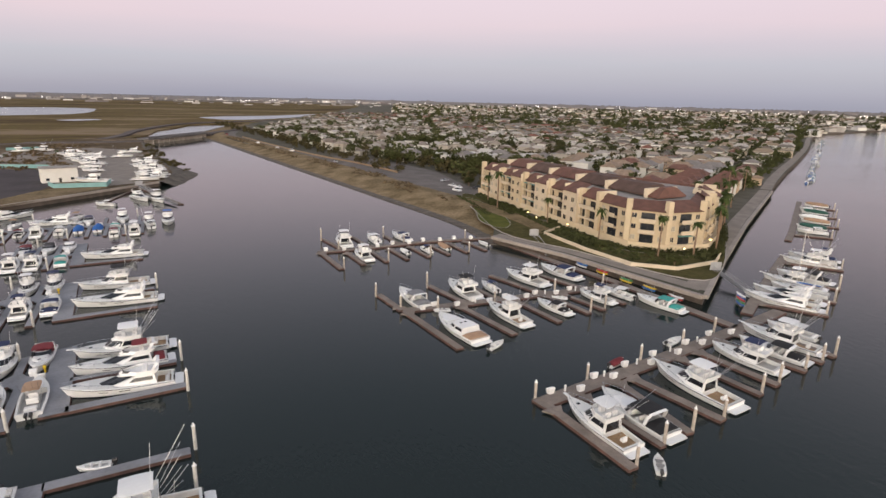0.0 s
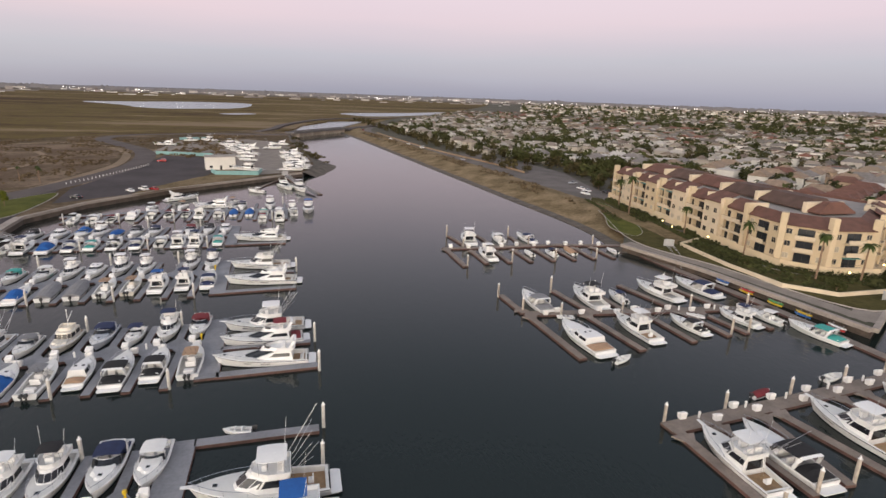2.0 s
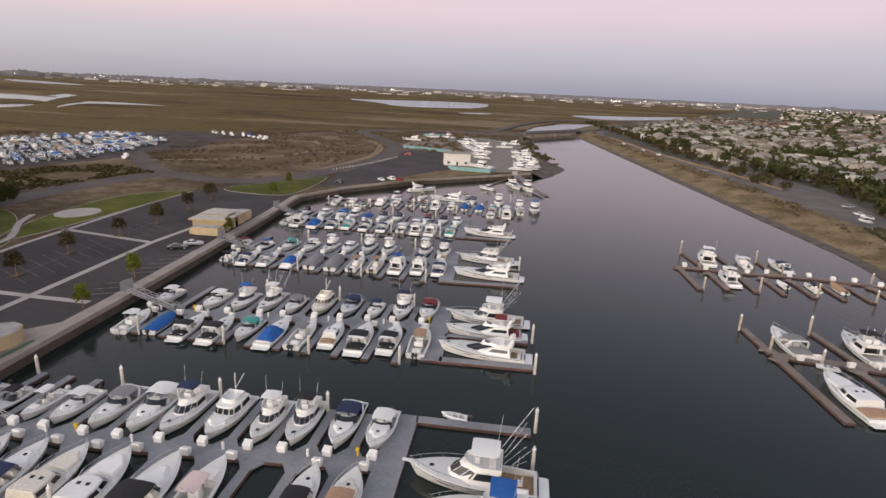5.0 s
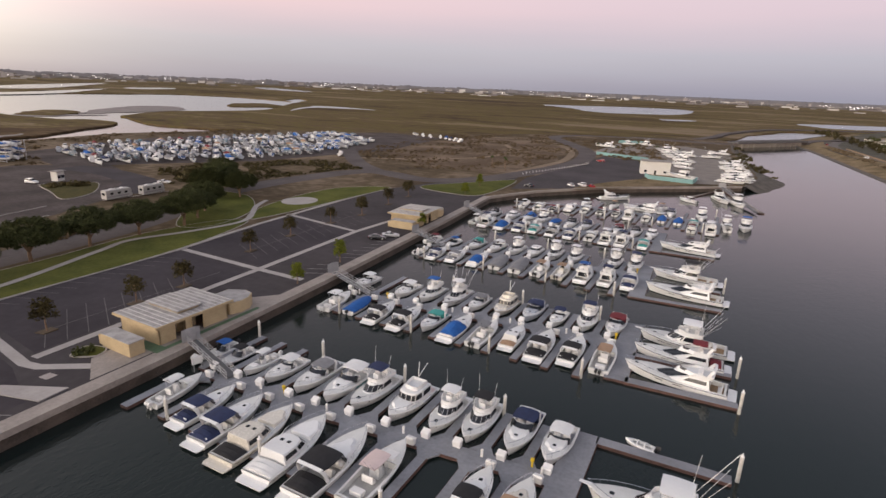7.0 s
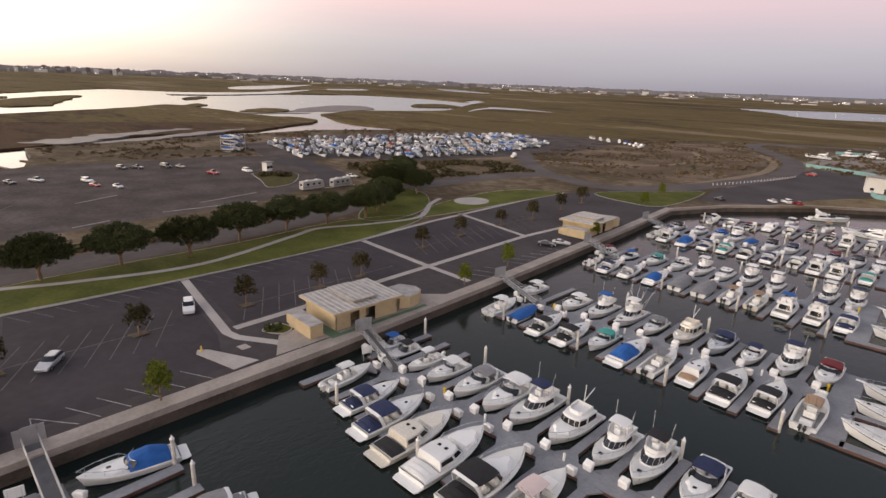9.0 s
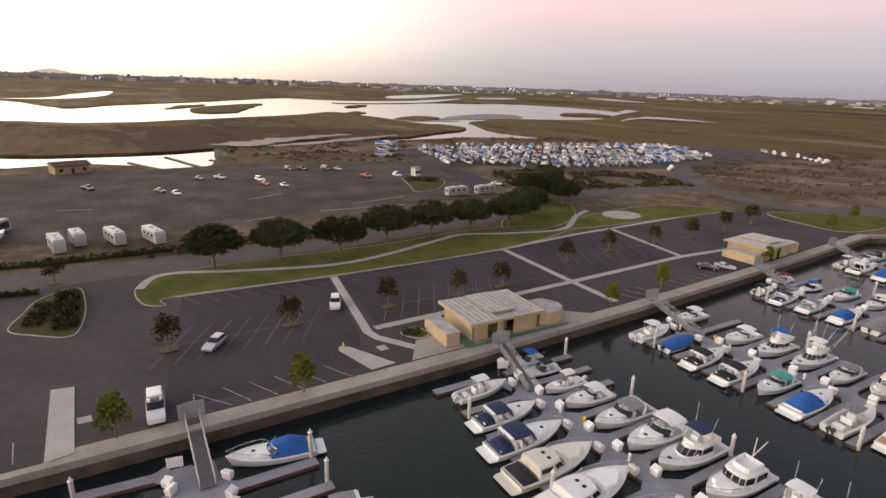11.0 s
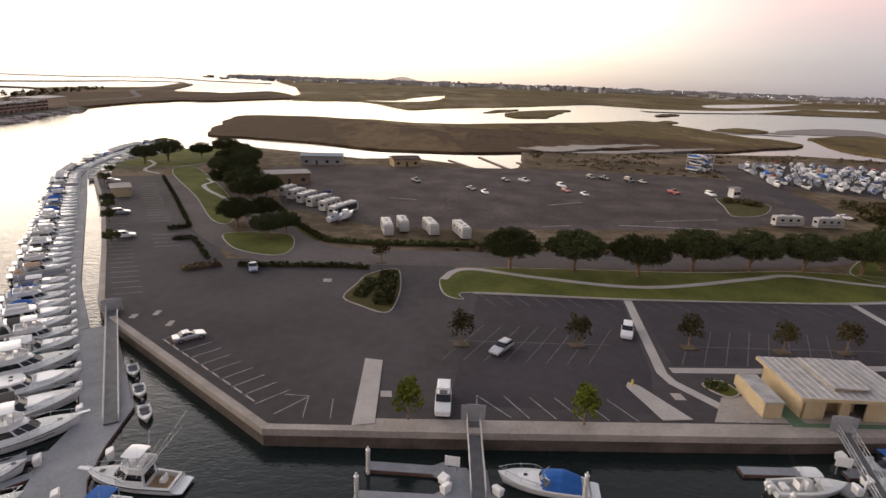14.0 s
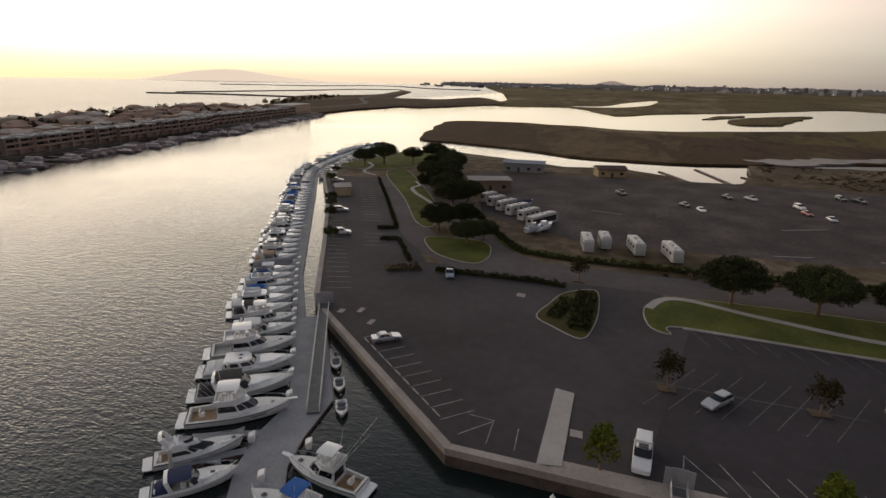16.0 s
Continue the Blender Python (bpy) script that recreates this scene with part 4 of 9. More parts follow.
# small south pier by the car park
pier("floating_pier", "short grey concrete pier with a gangway", [(3.6, 22.9), (21, 23.5)], 4.4, [(4.0, 22.9, 3.3, 12.0, 1.35), (8.2, 23, 7.8, 11.4, 1.3), (8.9, 23, 8.7, 34.9, 1.4), (13.4, 23, 13.2, 35.2, 1.3), (19, 23, 18.8, 13, 1.3)], DOCKGREY, WALER, pile_step=1)
for x, y, tn in ((5.8, 20.4, 45), (7.0, 20.6, -45), (10.2, 25.8, 135), (7.2, 25.9, -135), (11.9, 25.8, 160)):
    dock_box(x, y, tn)
# west pier along the south-western quay
# the edge at which the bows lie, from the elbow to the tip of the peninsula
SWEDGE = [(-2.3, -22.6), (-12.7, -29.2), (-26, -38.0), (-46.6, -51.4), (-90.3, -77.3), (-120, -94.8), (-155, -115.9), (-172, -123.2), (-200, -130), (-235, -136.5), (-275, -138)]


def along(line, at):
    """The point so far along a line, and the line's direction there."""
    for a, b in zip(line, line[1:]):
        d = Vector(b) - Vector(a)
        if at <= d.length or b is line[-1]:
            d.normalize()
            return Vector(a) + d * at, d
        at -= d.length


fingers_w = []
for k in range(13):
    p_, d_ = along(SWEDGE, 9.0 + 10.4 * k)
    o_ = Vector((-d_.y, d_.x))
    fingers_w.append((p_.x - o_.x, p_.y - o_.y, p_.x + o_.x * 8.2, p_.y + o_.y * 8.2, 1.0))
pier("floating_pier", "long grey dock along the south-western quay", [(19, -11.9), (8, -18.3), (2, -19.8), (-5, -20.4), (-28, -35.6)], 5.6, [(6.2, -21.6, 11.6, -27.6, 1.1), (2.6, -21.6, 6.6, -29.2, 1.1)], DOCKGREY, WALER, pile_step=5)
pier("floating_pier", "long grey dock along the south-western quay", [(-27.2, -37.2)] + [(x - .25, y + .65) for x, y in SWEDGE[3:]], 2.1, fingers_w, DOCKGREY, WALER, pile_step=5)
# eastern docks
WOODLBL = "brown weathered timber dock with finger slips"
I3F = [(117.6, 68.6, 118.2, 52.3, 1.5), (124, 69.4, 125.0, 54.0, 1.0), (132, 70.5, 130.6, 54.6, 1.3), (134.6, 70.8, 137.4, 54.8, 1.5), (147.5, 72.4, 148.9, 57.0, 1.2), (152.6, 73.0, 154.2, 57.8, 1.5),
       (160, 74, 163, 58.8, 1.2), (166, 75, 169, 59.5, 1.3), (173, 77, 173.4, 60, 1.2)]
pier("floating_pier", WOODLBL, [(116.6, 69), (140.4, 71.7), (168.8, 75.3), (186, 78)], 2.6, I3F, DOCKWOOD, WALER, "brown", pile_step=1)
for x, y in ((117.2, 70.6), (128, 71.8), (141, 73.4), (153, 75), (163.5, 76.6), (120, 108.2), (133, 107), (150, 108.2), (113.4, 112.2), (163, 106.6), (115, 161.6), (135, 161.4), (155, 159.6)):
    pile(x, y, 2.9, "brown")
pier("floating_pier", WOODLBL, [(163, 153), (164.6, 131), (167.6, 108), (169.3, 76)], 2.2, [], DOCKWOOD, WALER, "brown")
I2F = [(113, 110.6, 112, 121.6, 1.3), (113.4, 110, 115.2, 89.8, 1.4), (127, 108.8, 124.8, 122.6, 1.3), (125, 108.6, 127.4, 91, 1.3), (134.5, 108.2, 133.6, 119, 1.1), (146, 107.2, 142.2, 123.6, 1.3), (157, 106, 153, 122, 1.2),
       (137.6, 107.6, 139, 92.4, 1.2), (146, 107, 147.6, 93.6, 1.2), (157.5, 106, 158.6, 95, 1.1), (149.8, 106.6, 152, 94, 1.1)]
pier("floating_pier", WOODLBL, [(113.2, 110.4), (128, 108.6), (146, 107), (167.6, 104.8)], 2.2, I2F, DOCKWOOD, WALER, "brown", pile_step=2)
I1F = [(109.4, 160.4, 110.2, 143.0, 1.3)] + [(x, 160 - .02 * x, x + .6, 144.6, 1.1) for x in (116, 122.4, 128.4, 134.8, 141, 147, 153)] + [(116, 161, 114, 175, 1.1), (124, 160, 123, 175, 1.1), (133, 160, 133, 172, 1.1)]
pier("floating_pier", WOODLBL, [(108.6, 160.4), (122, 159.6), (143, 160), (162.6, 157)], 1.9, I1F, DOCKWOOD, WALER, "brown", pile_step=2)
pier("floating_pier", WOODLBL, [(178, 80), (186, 84), (232, 106)], 2.2, [(186, 84, 193, 72, 1.2), (197, 90, 203, 76, 1.2), (208, 95, 214, 81, 1.2), (224, 102, 232, 90, 1.2)], DOCKWOOD, WALER, "brown", pile_step=1)

# ---- boats: bow towards +y, waterline at z = 0
def half_beam(s, B, stern=.88):
    w = stern + (1 - stern) * min(1, s / .38) if s < .38 else 1 - ((s - .38) / .62) ** 2.75
    return max(.03, B / 2 * w)


class Hull:
    def __init__(self, L, B, f0, f1, cut=.40, stern=.88, floor=.38):
        self.L, self.B, self.f0, self.f1, self.cut, self.stern, self.floor = L, B, f0, f1, cut, stern, floor

    def y(self, s):
        return -self.L / 2 + self.L * s

    def w(self, s):
        return half_beam(s, self.B, self.stern)

    def z(self, s):
        return self.f0 + (self.f1 - self.f0) * s ** 1.7

    def shell(self, stripe=None):
        bm = bmesh.new()
        rings = []
        for k in range(13):
            s = (k / 12) ** .86
            w, z, y = self.w(s), self.z(s), self.y(s)
            rk = s ** 4 * self.L * .085
            wc = w * (.90 - .38 * s ** 2)
            rings.append([(-w + .07, y - .0, z), (-w, y, z - .07), (-w * .985, y - rk * .12, z - .22), (-wc, y - rk * .75, .13), (-wc * .97, y - rk * .82, .02), (0, y - rk * 1.5, -.45 + .25 * s ** 3),
                          (wc * .97, y - rk * .82, .02), (wc, y - rk * .75, .13), (w * .985, y - rk * .12, z - .22), (w, y, z - .07), (w - .07, y, z)])
        vr = [[bm.verts.new(p) for p in r] for r in rings]
        for u, v in zip(vr, vr[1:]):
            for k in range(10):
                f = bm.faces.new((u[k], u[k + 1], v[k + 1], v[k]))
                f.material_index = 1 if k in (3, 4, 5, 6) else (2 if k in (1, 8) else 0)
        bm.faces.new(vr[0][::-1])
        bmesh.ops.recalc_face_normals(bm, faces=bm.faces)
        return bm

    def deck(self):
        """Fore deck with a slight camber, side decks and the coaming down to the cockpit floor."""
        bm = bmesh.new()
        n = 8
        rows = []
        for k in range(n + 1):
            s = self.cut + (1 - self.cut) * k / n
            w, z, y = self.w(s) - .05, self.z(s) - .01, self.y(s)
            rows.append([(-w, y, z), (-w * .55, y, z + .05), (0, y, z + .07), (w * .55, y, z + .05), (w, y, z)])
        loft(bm, rows, False, False, close=False)
        for sg in (-1, 1):
            rows = []
            for k in range(5):
                s = .012 + (self.cut - .012) * k / 4
                w, z, y = self.w(s), self.z(s), self.y(s)
                rows.append([(sg * (w - .05), y, z - .01), (sg * (w - .30), y, z - .01), (sg * (w - .34), y, self.floor)])
            loft(bm, rows, False, False, close=False)
        w, z, y, w0, z0, y0 = self.w(self.cut) - .3, self.z(self.cut), self.y(self.cut), self.w(0) - .05, self.z(0), self.y(.012)
        for pts in ([(-w, y, self.floor), (w, y, self.floor), (w, y, z), (-w, y, z)], [(-w0, y0, z0 - .01), (w0, y0, z0 - .01), (w0, y0 + .3, z0 - .01), (-w0, y0 + .3, z0 - .01)],
                    [(-w0, y0 + .3, z0 - .01), (w0, y0 + .3, z0 - .01), (w0, y0 + .34, self.floor), (-w0, y0 + .34, self.floor)]):
            bm.faces.new([bm.verts.new(p) for p in pts])
        bmesh.ops.recalc_face_normals(bm, faces=bm.faces)
        return bm

    def sole(self):
        bm = bmesh.new()
        loft(bm, [[(-self.w(s) + .3, self.y(s), self.floor), (self.w(s) - .3, self.y(s), self.floor)] for s in (.03, self.cut * .5, self.cut)], False, False, close=False)
        return bm

    def rail(self, s0=.5, h=.6):
        bm = bmesh.new()
        ss = [s0 + (1.0 - s0) * k / 6 for k in range(7)]
        for sg in (-1, 1):
            tube(bm, [(sg * (self.w(s) - .10) * .96, self.y(s) - (0 if s < .99 else .05), self.z(s) + h * min(1, (s - s0) / .08 + .15)) for s in ss], .028, 5)
            for s in ss[1::2]:
                tube(bm, [(sg * (self.w(s) - .1) * .96, self.y(s), self.z(s)), (sg * (self.w(s) - .1) * .96, self.y(s), self.z(s) + h)], .022, 5)
        return bm

    def pulpit(self):
        bm = bmesh.new()
        y, z = self.y(1), self.z(1)
        loft(bm, [[(-.28, y - .5, z - .02), (.28, y - .5, z - .02), (.28, y - .5, z + .07), (-.28, y - .5, z + .07)], [(-.2, y + .75, z + .06), (.2, y + .75, z + .06), (.2, y + .75, z + .14), (-.2, y + .75, z + .14)]])
        return bm

    def platform(self, d=.9):
        bm = bmesh.new()
        w = self.w(0) * .94
        y = self.y(0)
        loft(bm, [[(-w * .9, y - d, .28), (w * .9, y - d, .28), (w, y - d * .6, .28), (w, y, .28), (-w, y, .28), (-w, y - d * .6, .28)],
                  [(-w * .9, y - d, .40), (w * .9, y - d, .40), (w, y - d * .6, .40), (w, y, .40), (-w, y, .40), (-w, y - d * .6, .40)]])
        return bm

    def cover(self, s0, s1, hump, over=.06):
        """Canvas stretched from rail to rail over the boat between s0 and s1."""
        bm = bmesh.new()
        rows, n = [], 8
        for k in range(n + 1):
            s = s0 + (s1 - s0) * k / n
            w, z, y = self.w(s) + over, self.z(s), self.y(s)
            h = hump * math.sin(math.pi * min(1, max(0, .12 + .76 * k / n))) ** .7 + .04 * math.sin(k * 2.1)
            rows.append([(-w, y, z - .22), (-w, y, z + .03)] + [(w * c, y, z + .04 + h * (1 - abs(c) ** 2.2)) for c in (-.7, -.35, 0, .35, .7)] + [(w, y, z + .03), (w, y, z - .22)])
        loft(bm, rows, True, True)
        bmesh.ops.recalc_face_normals(bm, faces=bm.faces)
        return bm


def plan_ring(y0, y1, w0, w1, nose):
    """Outline of a deckhouse: square aft, rounded ahead."""
    ym = y0 + (y1 - y0) * .55
    return [(-w0, y0), (w0, y0), (w0 * 1.0, ym), (w1, y1 - nose), (w1 * .62, y1 - nose * .22), (0, y1), (-w1 * .62, y1 - nose * .22), (-w1, y1 - nose), (-w0, ym)]


class House:
    """A deckhouse with raked faces."""
    def __init__(self, y0, y1, w0, w1, z0, z1, rake=.8, back=.1, inset=.2, nose=.5, crown=.06):
        self.lo, self.z0, self.z1 = plan_ring(y0, y1, w0, w1, nose), z0, z1
        self.hi = plan_ring(y0 + back, y1 - rake, w0 - inset, max(.15, w1 - inset * .9), nose)
        self.crown = crown

    def at(self, t, out=0.0):
        pts = []
        for (a, b), (c, d) in zip(self.lo, self.hi):
            x, y = a + (c - a) * t, b + (d - b) * t
            pts.append((x + out * (1 if x > .01 else -1 if x < -.01 else 0), y + out * (1 if b > self.lo[1][1] + .2 else -1), self.z0 + (self.z1 - self.z0) * t))
        return pts

    def body(self, top=True):
        bm = bmesh.new()
        rings = [self.at(0), self.at(.9), self.at(1)]
        if top:
            c = [(x * .86, y * .97 + .03 * sum(p[1] for p in self.hi) / 9, z + self.crown) for x, y, z in self.at(1)]
            rings.append(c)
        loft(bm, rings, False, top)
        return bm

    def tub(self, wall=.1):
        """An open-topped coaming, such as a flybridge."""
        bm = bmesh.new()
        o0, o1 = self.at(0), self.at(1)
        i1, i0 = [(x * .9, y * .97, z) for x, y, z in o1], [(x * .88, y * .96, z + .12) for x, y, z in o0]
        loft(bm, [o0, o1, i1, i0], False, True)
        return bm

    def glass(self, ids, t0=.38, t1=.86, gap=.05):
        bm = bmesh.new()
        a, b = self.at(t0, .015), self.at(t1, .015)
        n = len(a)
        if gap <= .02 and len(ids) > 1:
            # one wrap-around pane
            ks = list(ids) + [(ids[-1] + 1) % n]
            loft(bm, [[a[k], b[k]] for k in ks], False, False, close=False)
            return bm
        for k in ids:
            j = (k + 1) % n
            q = [Vector(p) for p in (a[k], a[j], b[j], b[k])]
            e, g = (q[1] - q[0]) * gap, (q[2] - q[3]) * gap
            q = [q[0] + e, q[1] - e, q[2] - g, q[3] + g]
            nrm = (q[1] - q[0]).cross(q[3] - q[0]).normalized() * .012
            f0 = [bm.verts.new(p) for p in q]
            f1 = [bm.verts.new(p + nrm) for p in q]
            bm.faces.new(f1)
            for i in range(4):
                bm.faces.new((f0[i], f0[(i + 1) % 4], f1[(i + 1) % 4], f1[i]))
        return bm


def sheet(x0, x1, y0, y1, z, camber=.12, thick=.05, drop=0.0):
    """A thin cambered top: hardtop or canvas awning."""
    bm = bmesh.new()
    rows = []
    for k in range(6):
        y = y0 + (y1 - y0) * k / 5
        e = 1 - .10 * abs(k / 2.5 - 1) ** 3
        up = [(x * e, y, z + camber * (1 - (abs(2 * (x - x0) / (x1 - x0) - 1)) ** 2) - drop * (1 - k / 5)) for x in [x0 + (x1 - x0) * i / 6 for i in range(7)]]
        rows.append(up + [(x, yy, zz - thick) for x, yy, zz in up[::-1]])
    loft(bm, rows, True, True)
    bmesh.ops.recalc_face_normals(bm, faces=bm.faces)
    return bm


def posts(pts, r=.03):
    bm = bmesh.new()
    for a, b in pts:
        tube(bm, [a, b], r, 5)
    return bm


def arch(w, y, z0, h, sweep=-.5, r=.10, lean=.25):
    bm = bmesh.new()
    path = [(-w, y, z0), (-w * .97, y + sweep * .5, z0 + h * .6), (-w * .8, y + sweep, z0 + h), (0, y + sweep * 1.1, z0 + h * 1.05), (w * .8, y + sweep, z0 + h), (w * .97, y + sweep * .5, z0 + h * .6), (w, y, z0)]
    rows = []
    for x, yy, z in path:
        rows.append([(x - r * .5, yy - .22, z - r * .6), (x + r * .5, yy - .22, z - r * .6), (x + r * .5, yy + .18, z + r * .6), (x - r * .5, yy + .18, z + r * .6)])
    loft(bm, rows)
    bmesh.ops.recalc_face_normals(bm, faces=bm.faces)
    return bm


def seats(items):
    bm = bmesh.new()
    for x0, x1, y0, y1, z0, h in items:
        box(bm, x0, x1, y0, y1, z0, z0 + h * .55, bevel=.05)
        box(bm, x0, x1, y0, y0 + .16, z0 + h * .5, z0 + h * 1.1, bevel=.05)
    return bm


def motor(bm, x, y, z=.55):
    loft(bm, [[(x - .17, y - .62, z), (x + .17, y - .62, z), (x + .17, y - .02, z), (x - .17, y - .02, z)], [(x - .2, y - .68, z + .3), (x + .2, y - .68, z + .3), (x + .19, y - .02, z + .32), (x - .19, y - .02, z + .32)],
              [(x - .13, y - .55, z + .52), (x + .13, y - .55, z + .52), (x + .13, y - .1, z + .5), (x - .13, y - .1, z + .5)]])
    box(bm, x - .07, x + .07, y - .45, y - .2, z - .9, z)
    return bm


def hatches(items, z=0):
    bm = bmesh.new()
    for x, y, zz, s in items:
        box(bm, x - s, x + s, y - s, y + s, zz, zz + .05, bevel=.02)
    return bm


def stripes(h, z0, z1, s0, s1, sides=(-1, 1)):
    bm = bmesh.new()
    for sg in sides:
        rows = []
        for k in range(7):
            s = s0 + (s1 - s0) * k / 6
            w, z = h.w(s), h.z(s)
            rk = s ** 4 * h.L * .085
            out = []
            for f in (z0, z1):
                t = f
                wc = w * (.90 - .38 * s ** 2)
                xx = wc + (w * .985 - wc) * t + .012
                out.append((sg * xx, h.y(s) - rk * (.75 - .63 * t), .13 + (z - .35) * t))
            rows.append(out)
        loft(bm, rows, False, False, close=False)
    return bm


GROUPS = "boats moored in the marina"
WORD = {"green": "dark green", "navy": "navy", "black": "black", "blue": "royal blue", "white": "white", "tan": "tan", "teal": "teal", "red": "maroon", "grey": "grey", "pink": "faded rose"}


# smaller fittings belong to a larger part of their boat or car
NEST = {"windshield_frame": ("windshield",), "deck_hatch": ("deck",), "seat": ("cockpit_sole",), "hull_graphic": ("hull",), "hull_stripe": ("hull",), "porthole": ("hull",), "hull_port": ("hull",), "swim_platform": ("hull",),
        "side_window": ("cabin", "superstructure"), "flybridge_windscreen": ("flybridge",), "roof_hatch": ("cabin",), "sunpad": ("deck",), "bow_seat": ("deck",), "bait_locker": ("cockpit_sole",), "bow_rail": ("deck",),
        "pulpit": ("deck",), "fighting_chair": ("cockpit_sole",), "headlight": ("body",), "tail_light": ("body",), "rear_window": ("cabin", "body"), "cargo_bed": ("body",), "roof_rack": ("cabin",), "roof_unit": ("body",), "roof_vent": ("body",),
        "stripe": ("body",), "window": ("body",), "aft_door": ("cabin",)}


def nest(made):
    first = {}
    for nm, o in made:
        first.setdefault(nm, o)
    for nm, o in made:
        for up in NEST.get(nm, ()):
            if up in first:
                o.parent = first[up]
                break


FINE = {"seat", "top_frame", "deck_hatch", "antenna", "porthole", "cockpit_sole", "fishing_rod", "hull_graphic", "bait_locker", "roof_hatch"}


def make_boat(kind, L, canvas, hullmat, lite=False):
    cv = CANVAS[canvas]
    B = {"yacht": .275, "sport": .30, "fly": .335, "express": .315, "console": .30, "cuddy": .335, "trawler": .35, "sedan": .33, "covered": .33, "runabout": .35, "skiff": .36, "cat": .36, "sail": .29}[kind] * L * 1.13
    f0 = .50 + .038 * L
    f1 = .80 + .070 * L
    if kind in ("runabout", "skiff"):
        f0, f1 = .55, .8
    h = Hull(L, B, f0, f1, cut={"yacht": .22, "sport": .30, "fly": .34, "express": .47, "console": .62, "cuddy": .48, "trawler": .24, "sedan": .28, "covered": .5, "runabout": .55, "skiff": .75, "cat": .62, "sail": .3}[kind])
    hull_word = {GEL: "white", CREAM: "cream", GREYHULL: "grey", NAVYHULL: "navy"}[hullmat]
    text = {"yacht": "large %s motor yacht with %s canvas", "sport": "%s sportfishing yacht with flybridge and %s canvas", "fly": "%s flybridge cruiser with %s canvas top",
            "express": "%s express cruiser with %s cockpit canvas", "console": "%s open fishing boat with %s top", "cuddy": "small %s cuddy cabin boat with %s canvas", "trawler": "%s trawler yacht with %s covers",
            "sedan": "%s sedan cruiser with dark windows and %s trim", "covered": "%s boat under a fitted %s canvas cover", "runabout": "small %s runabout with outboard and %s canvas",
            "skiff": "small %s open skiff with %s cushions", "cat": "%s fishing catamaran with %s top", "sail": "%s sailing yacht with furled %s sail cover"}[kind] % (hull_word, WORD[canvas])
    name = {"yacht": "motor_yacht", "sport": "sportfishing_yacht", "fly": "flybridge_cruiser", "express": "express_cruiser", "console": "fishing_boat", "cuddy": "cuddy_boat", "trawler": "trawler_yacht", "sedan": "sedan_cruiser",
            "covered": "covered_boat", "runabout": "runabout", "skiff": "skiff", "cat": "fishing_catamaran", "sail": "sailing_yacht"}[kind]
    ob = thing(name, text, "boat", GROUPS)

    def P(nm, bm, m_, label="", smooth=False):
        # boats far down the rows go without their smallest fittings
        if lite and nm in FINE:
            bm.free()
            return None
        made.append((nm, part(nm, bm, m_, ob, label, smooth)))
        return made[-1][1]

    made = []

    def SEATS(items, m_):
        for it in items:
            P("seat", seats([it]), m_)

    def BOWS(bows, m_, r=.03):
        for x, y, z0_, x1, y1, z1_ in bows:
            P("top_frame", tube(bmesh.new(), [(-x, y, z0_), (-x1, y1, z1_), (x1, y1, z1_), (x, y, z0_)], r, 5), m_)
    accent = cv if canvas in ("navy", "blue", "red", "teal", "black") else BOOT
    P("hull", h.shell(), [hullmat, BOOT, STEEL if kind in ("yacht", "sport") else hullmat])
    P("deck", h.deck(), DECK)
    P("cockpit_sole", h.sole(), TEAK if kind in ("yacht", "sport") else SOLE)
    u = L / 10
    if kind not in ("runabout", "skiff", "covered", "console", "cat"):
        P("bow_rail", h.rail(.5 if kind != "sail" else .08), STEEL)
    if kind in ("yacht", "sport", "fly", "express", "sedan", "trawler"):
        P("swim_platform", h.platform(.75 + .03 * L), hullmat)
    mid = h.z(.5)
    if kind == "express":
        tr = House(h.y(.44), h.y(.90), B * .36, B * .22, h.z(.5) - .1, h.z(.62) + .26 * u, rake=1.3 * u, back=0, inset=.22 * u, nose=.9 * u)
        P("cabin_trunk", tr.body(), hullmat)
        ws = House(h.y(.36), h.y(.60), B * .42, B * .34, mid + .05, mid + .85 * u, rake=1.0 * u, back=-.05, inset=.14 * u, nose=.5 * u)
        P("windshield", ws.glass((2, 3, 4, 5, 6, 7), .12, .97, .02), GLASS, "dark tinted wrap-around windshield")
        P("windshield_frame", posts([(ws.at(1)[k], ws.at(1)[k + 1]) for k in (2, 3, 4, 5, 6)], .035), ALU)
        if canvas != "blue":
            P("radar_arch", arch(B * .43, h.y(.24), h.z(.24), 1.35 * u, -.5 * u), hullmat)
        SEATS([(-B * .34, B * .34, h.y(.05), h.y(.12), h.floor, .7), (-B * .3, -B * .04, h.y(.34), h.y(.40), h.floor, .95), (B * .04, B * .3, h.y(.34), h.y(.40), h.floor, .95)], VINYL)
        P("deck_hatch", hatches([(0, h.y(.70), h.z(.66) + .24 * u, .24)]), GLASS)
        if canvas in ("white", "pink"):
            P("hardtop", sheet(-B * .42, B * .42, h.y(.18), h.y(.44), mid + 1.4 * u, .18, .09), cv)
            for sg in (-1, 1):
                P("hull_graphic", stripes(h, .40, .80, .28, .52, (sg,)), CANVAS["teal"] if L < 12 else GREYHULL)
            BOWS([(B * .4, h.y(.2), h.z(.2), B * .38, h.y(.18), mid + 1.46 * u), (B * .38, h.y(.42), mid + .6, B * .36, h.y(.42), mid + 1.48 * u)], STEEL, .04)
        else:
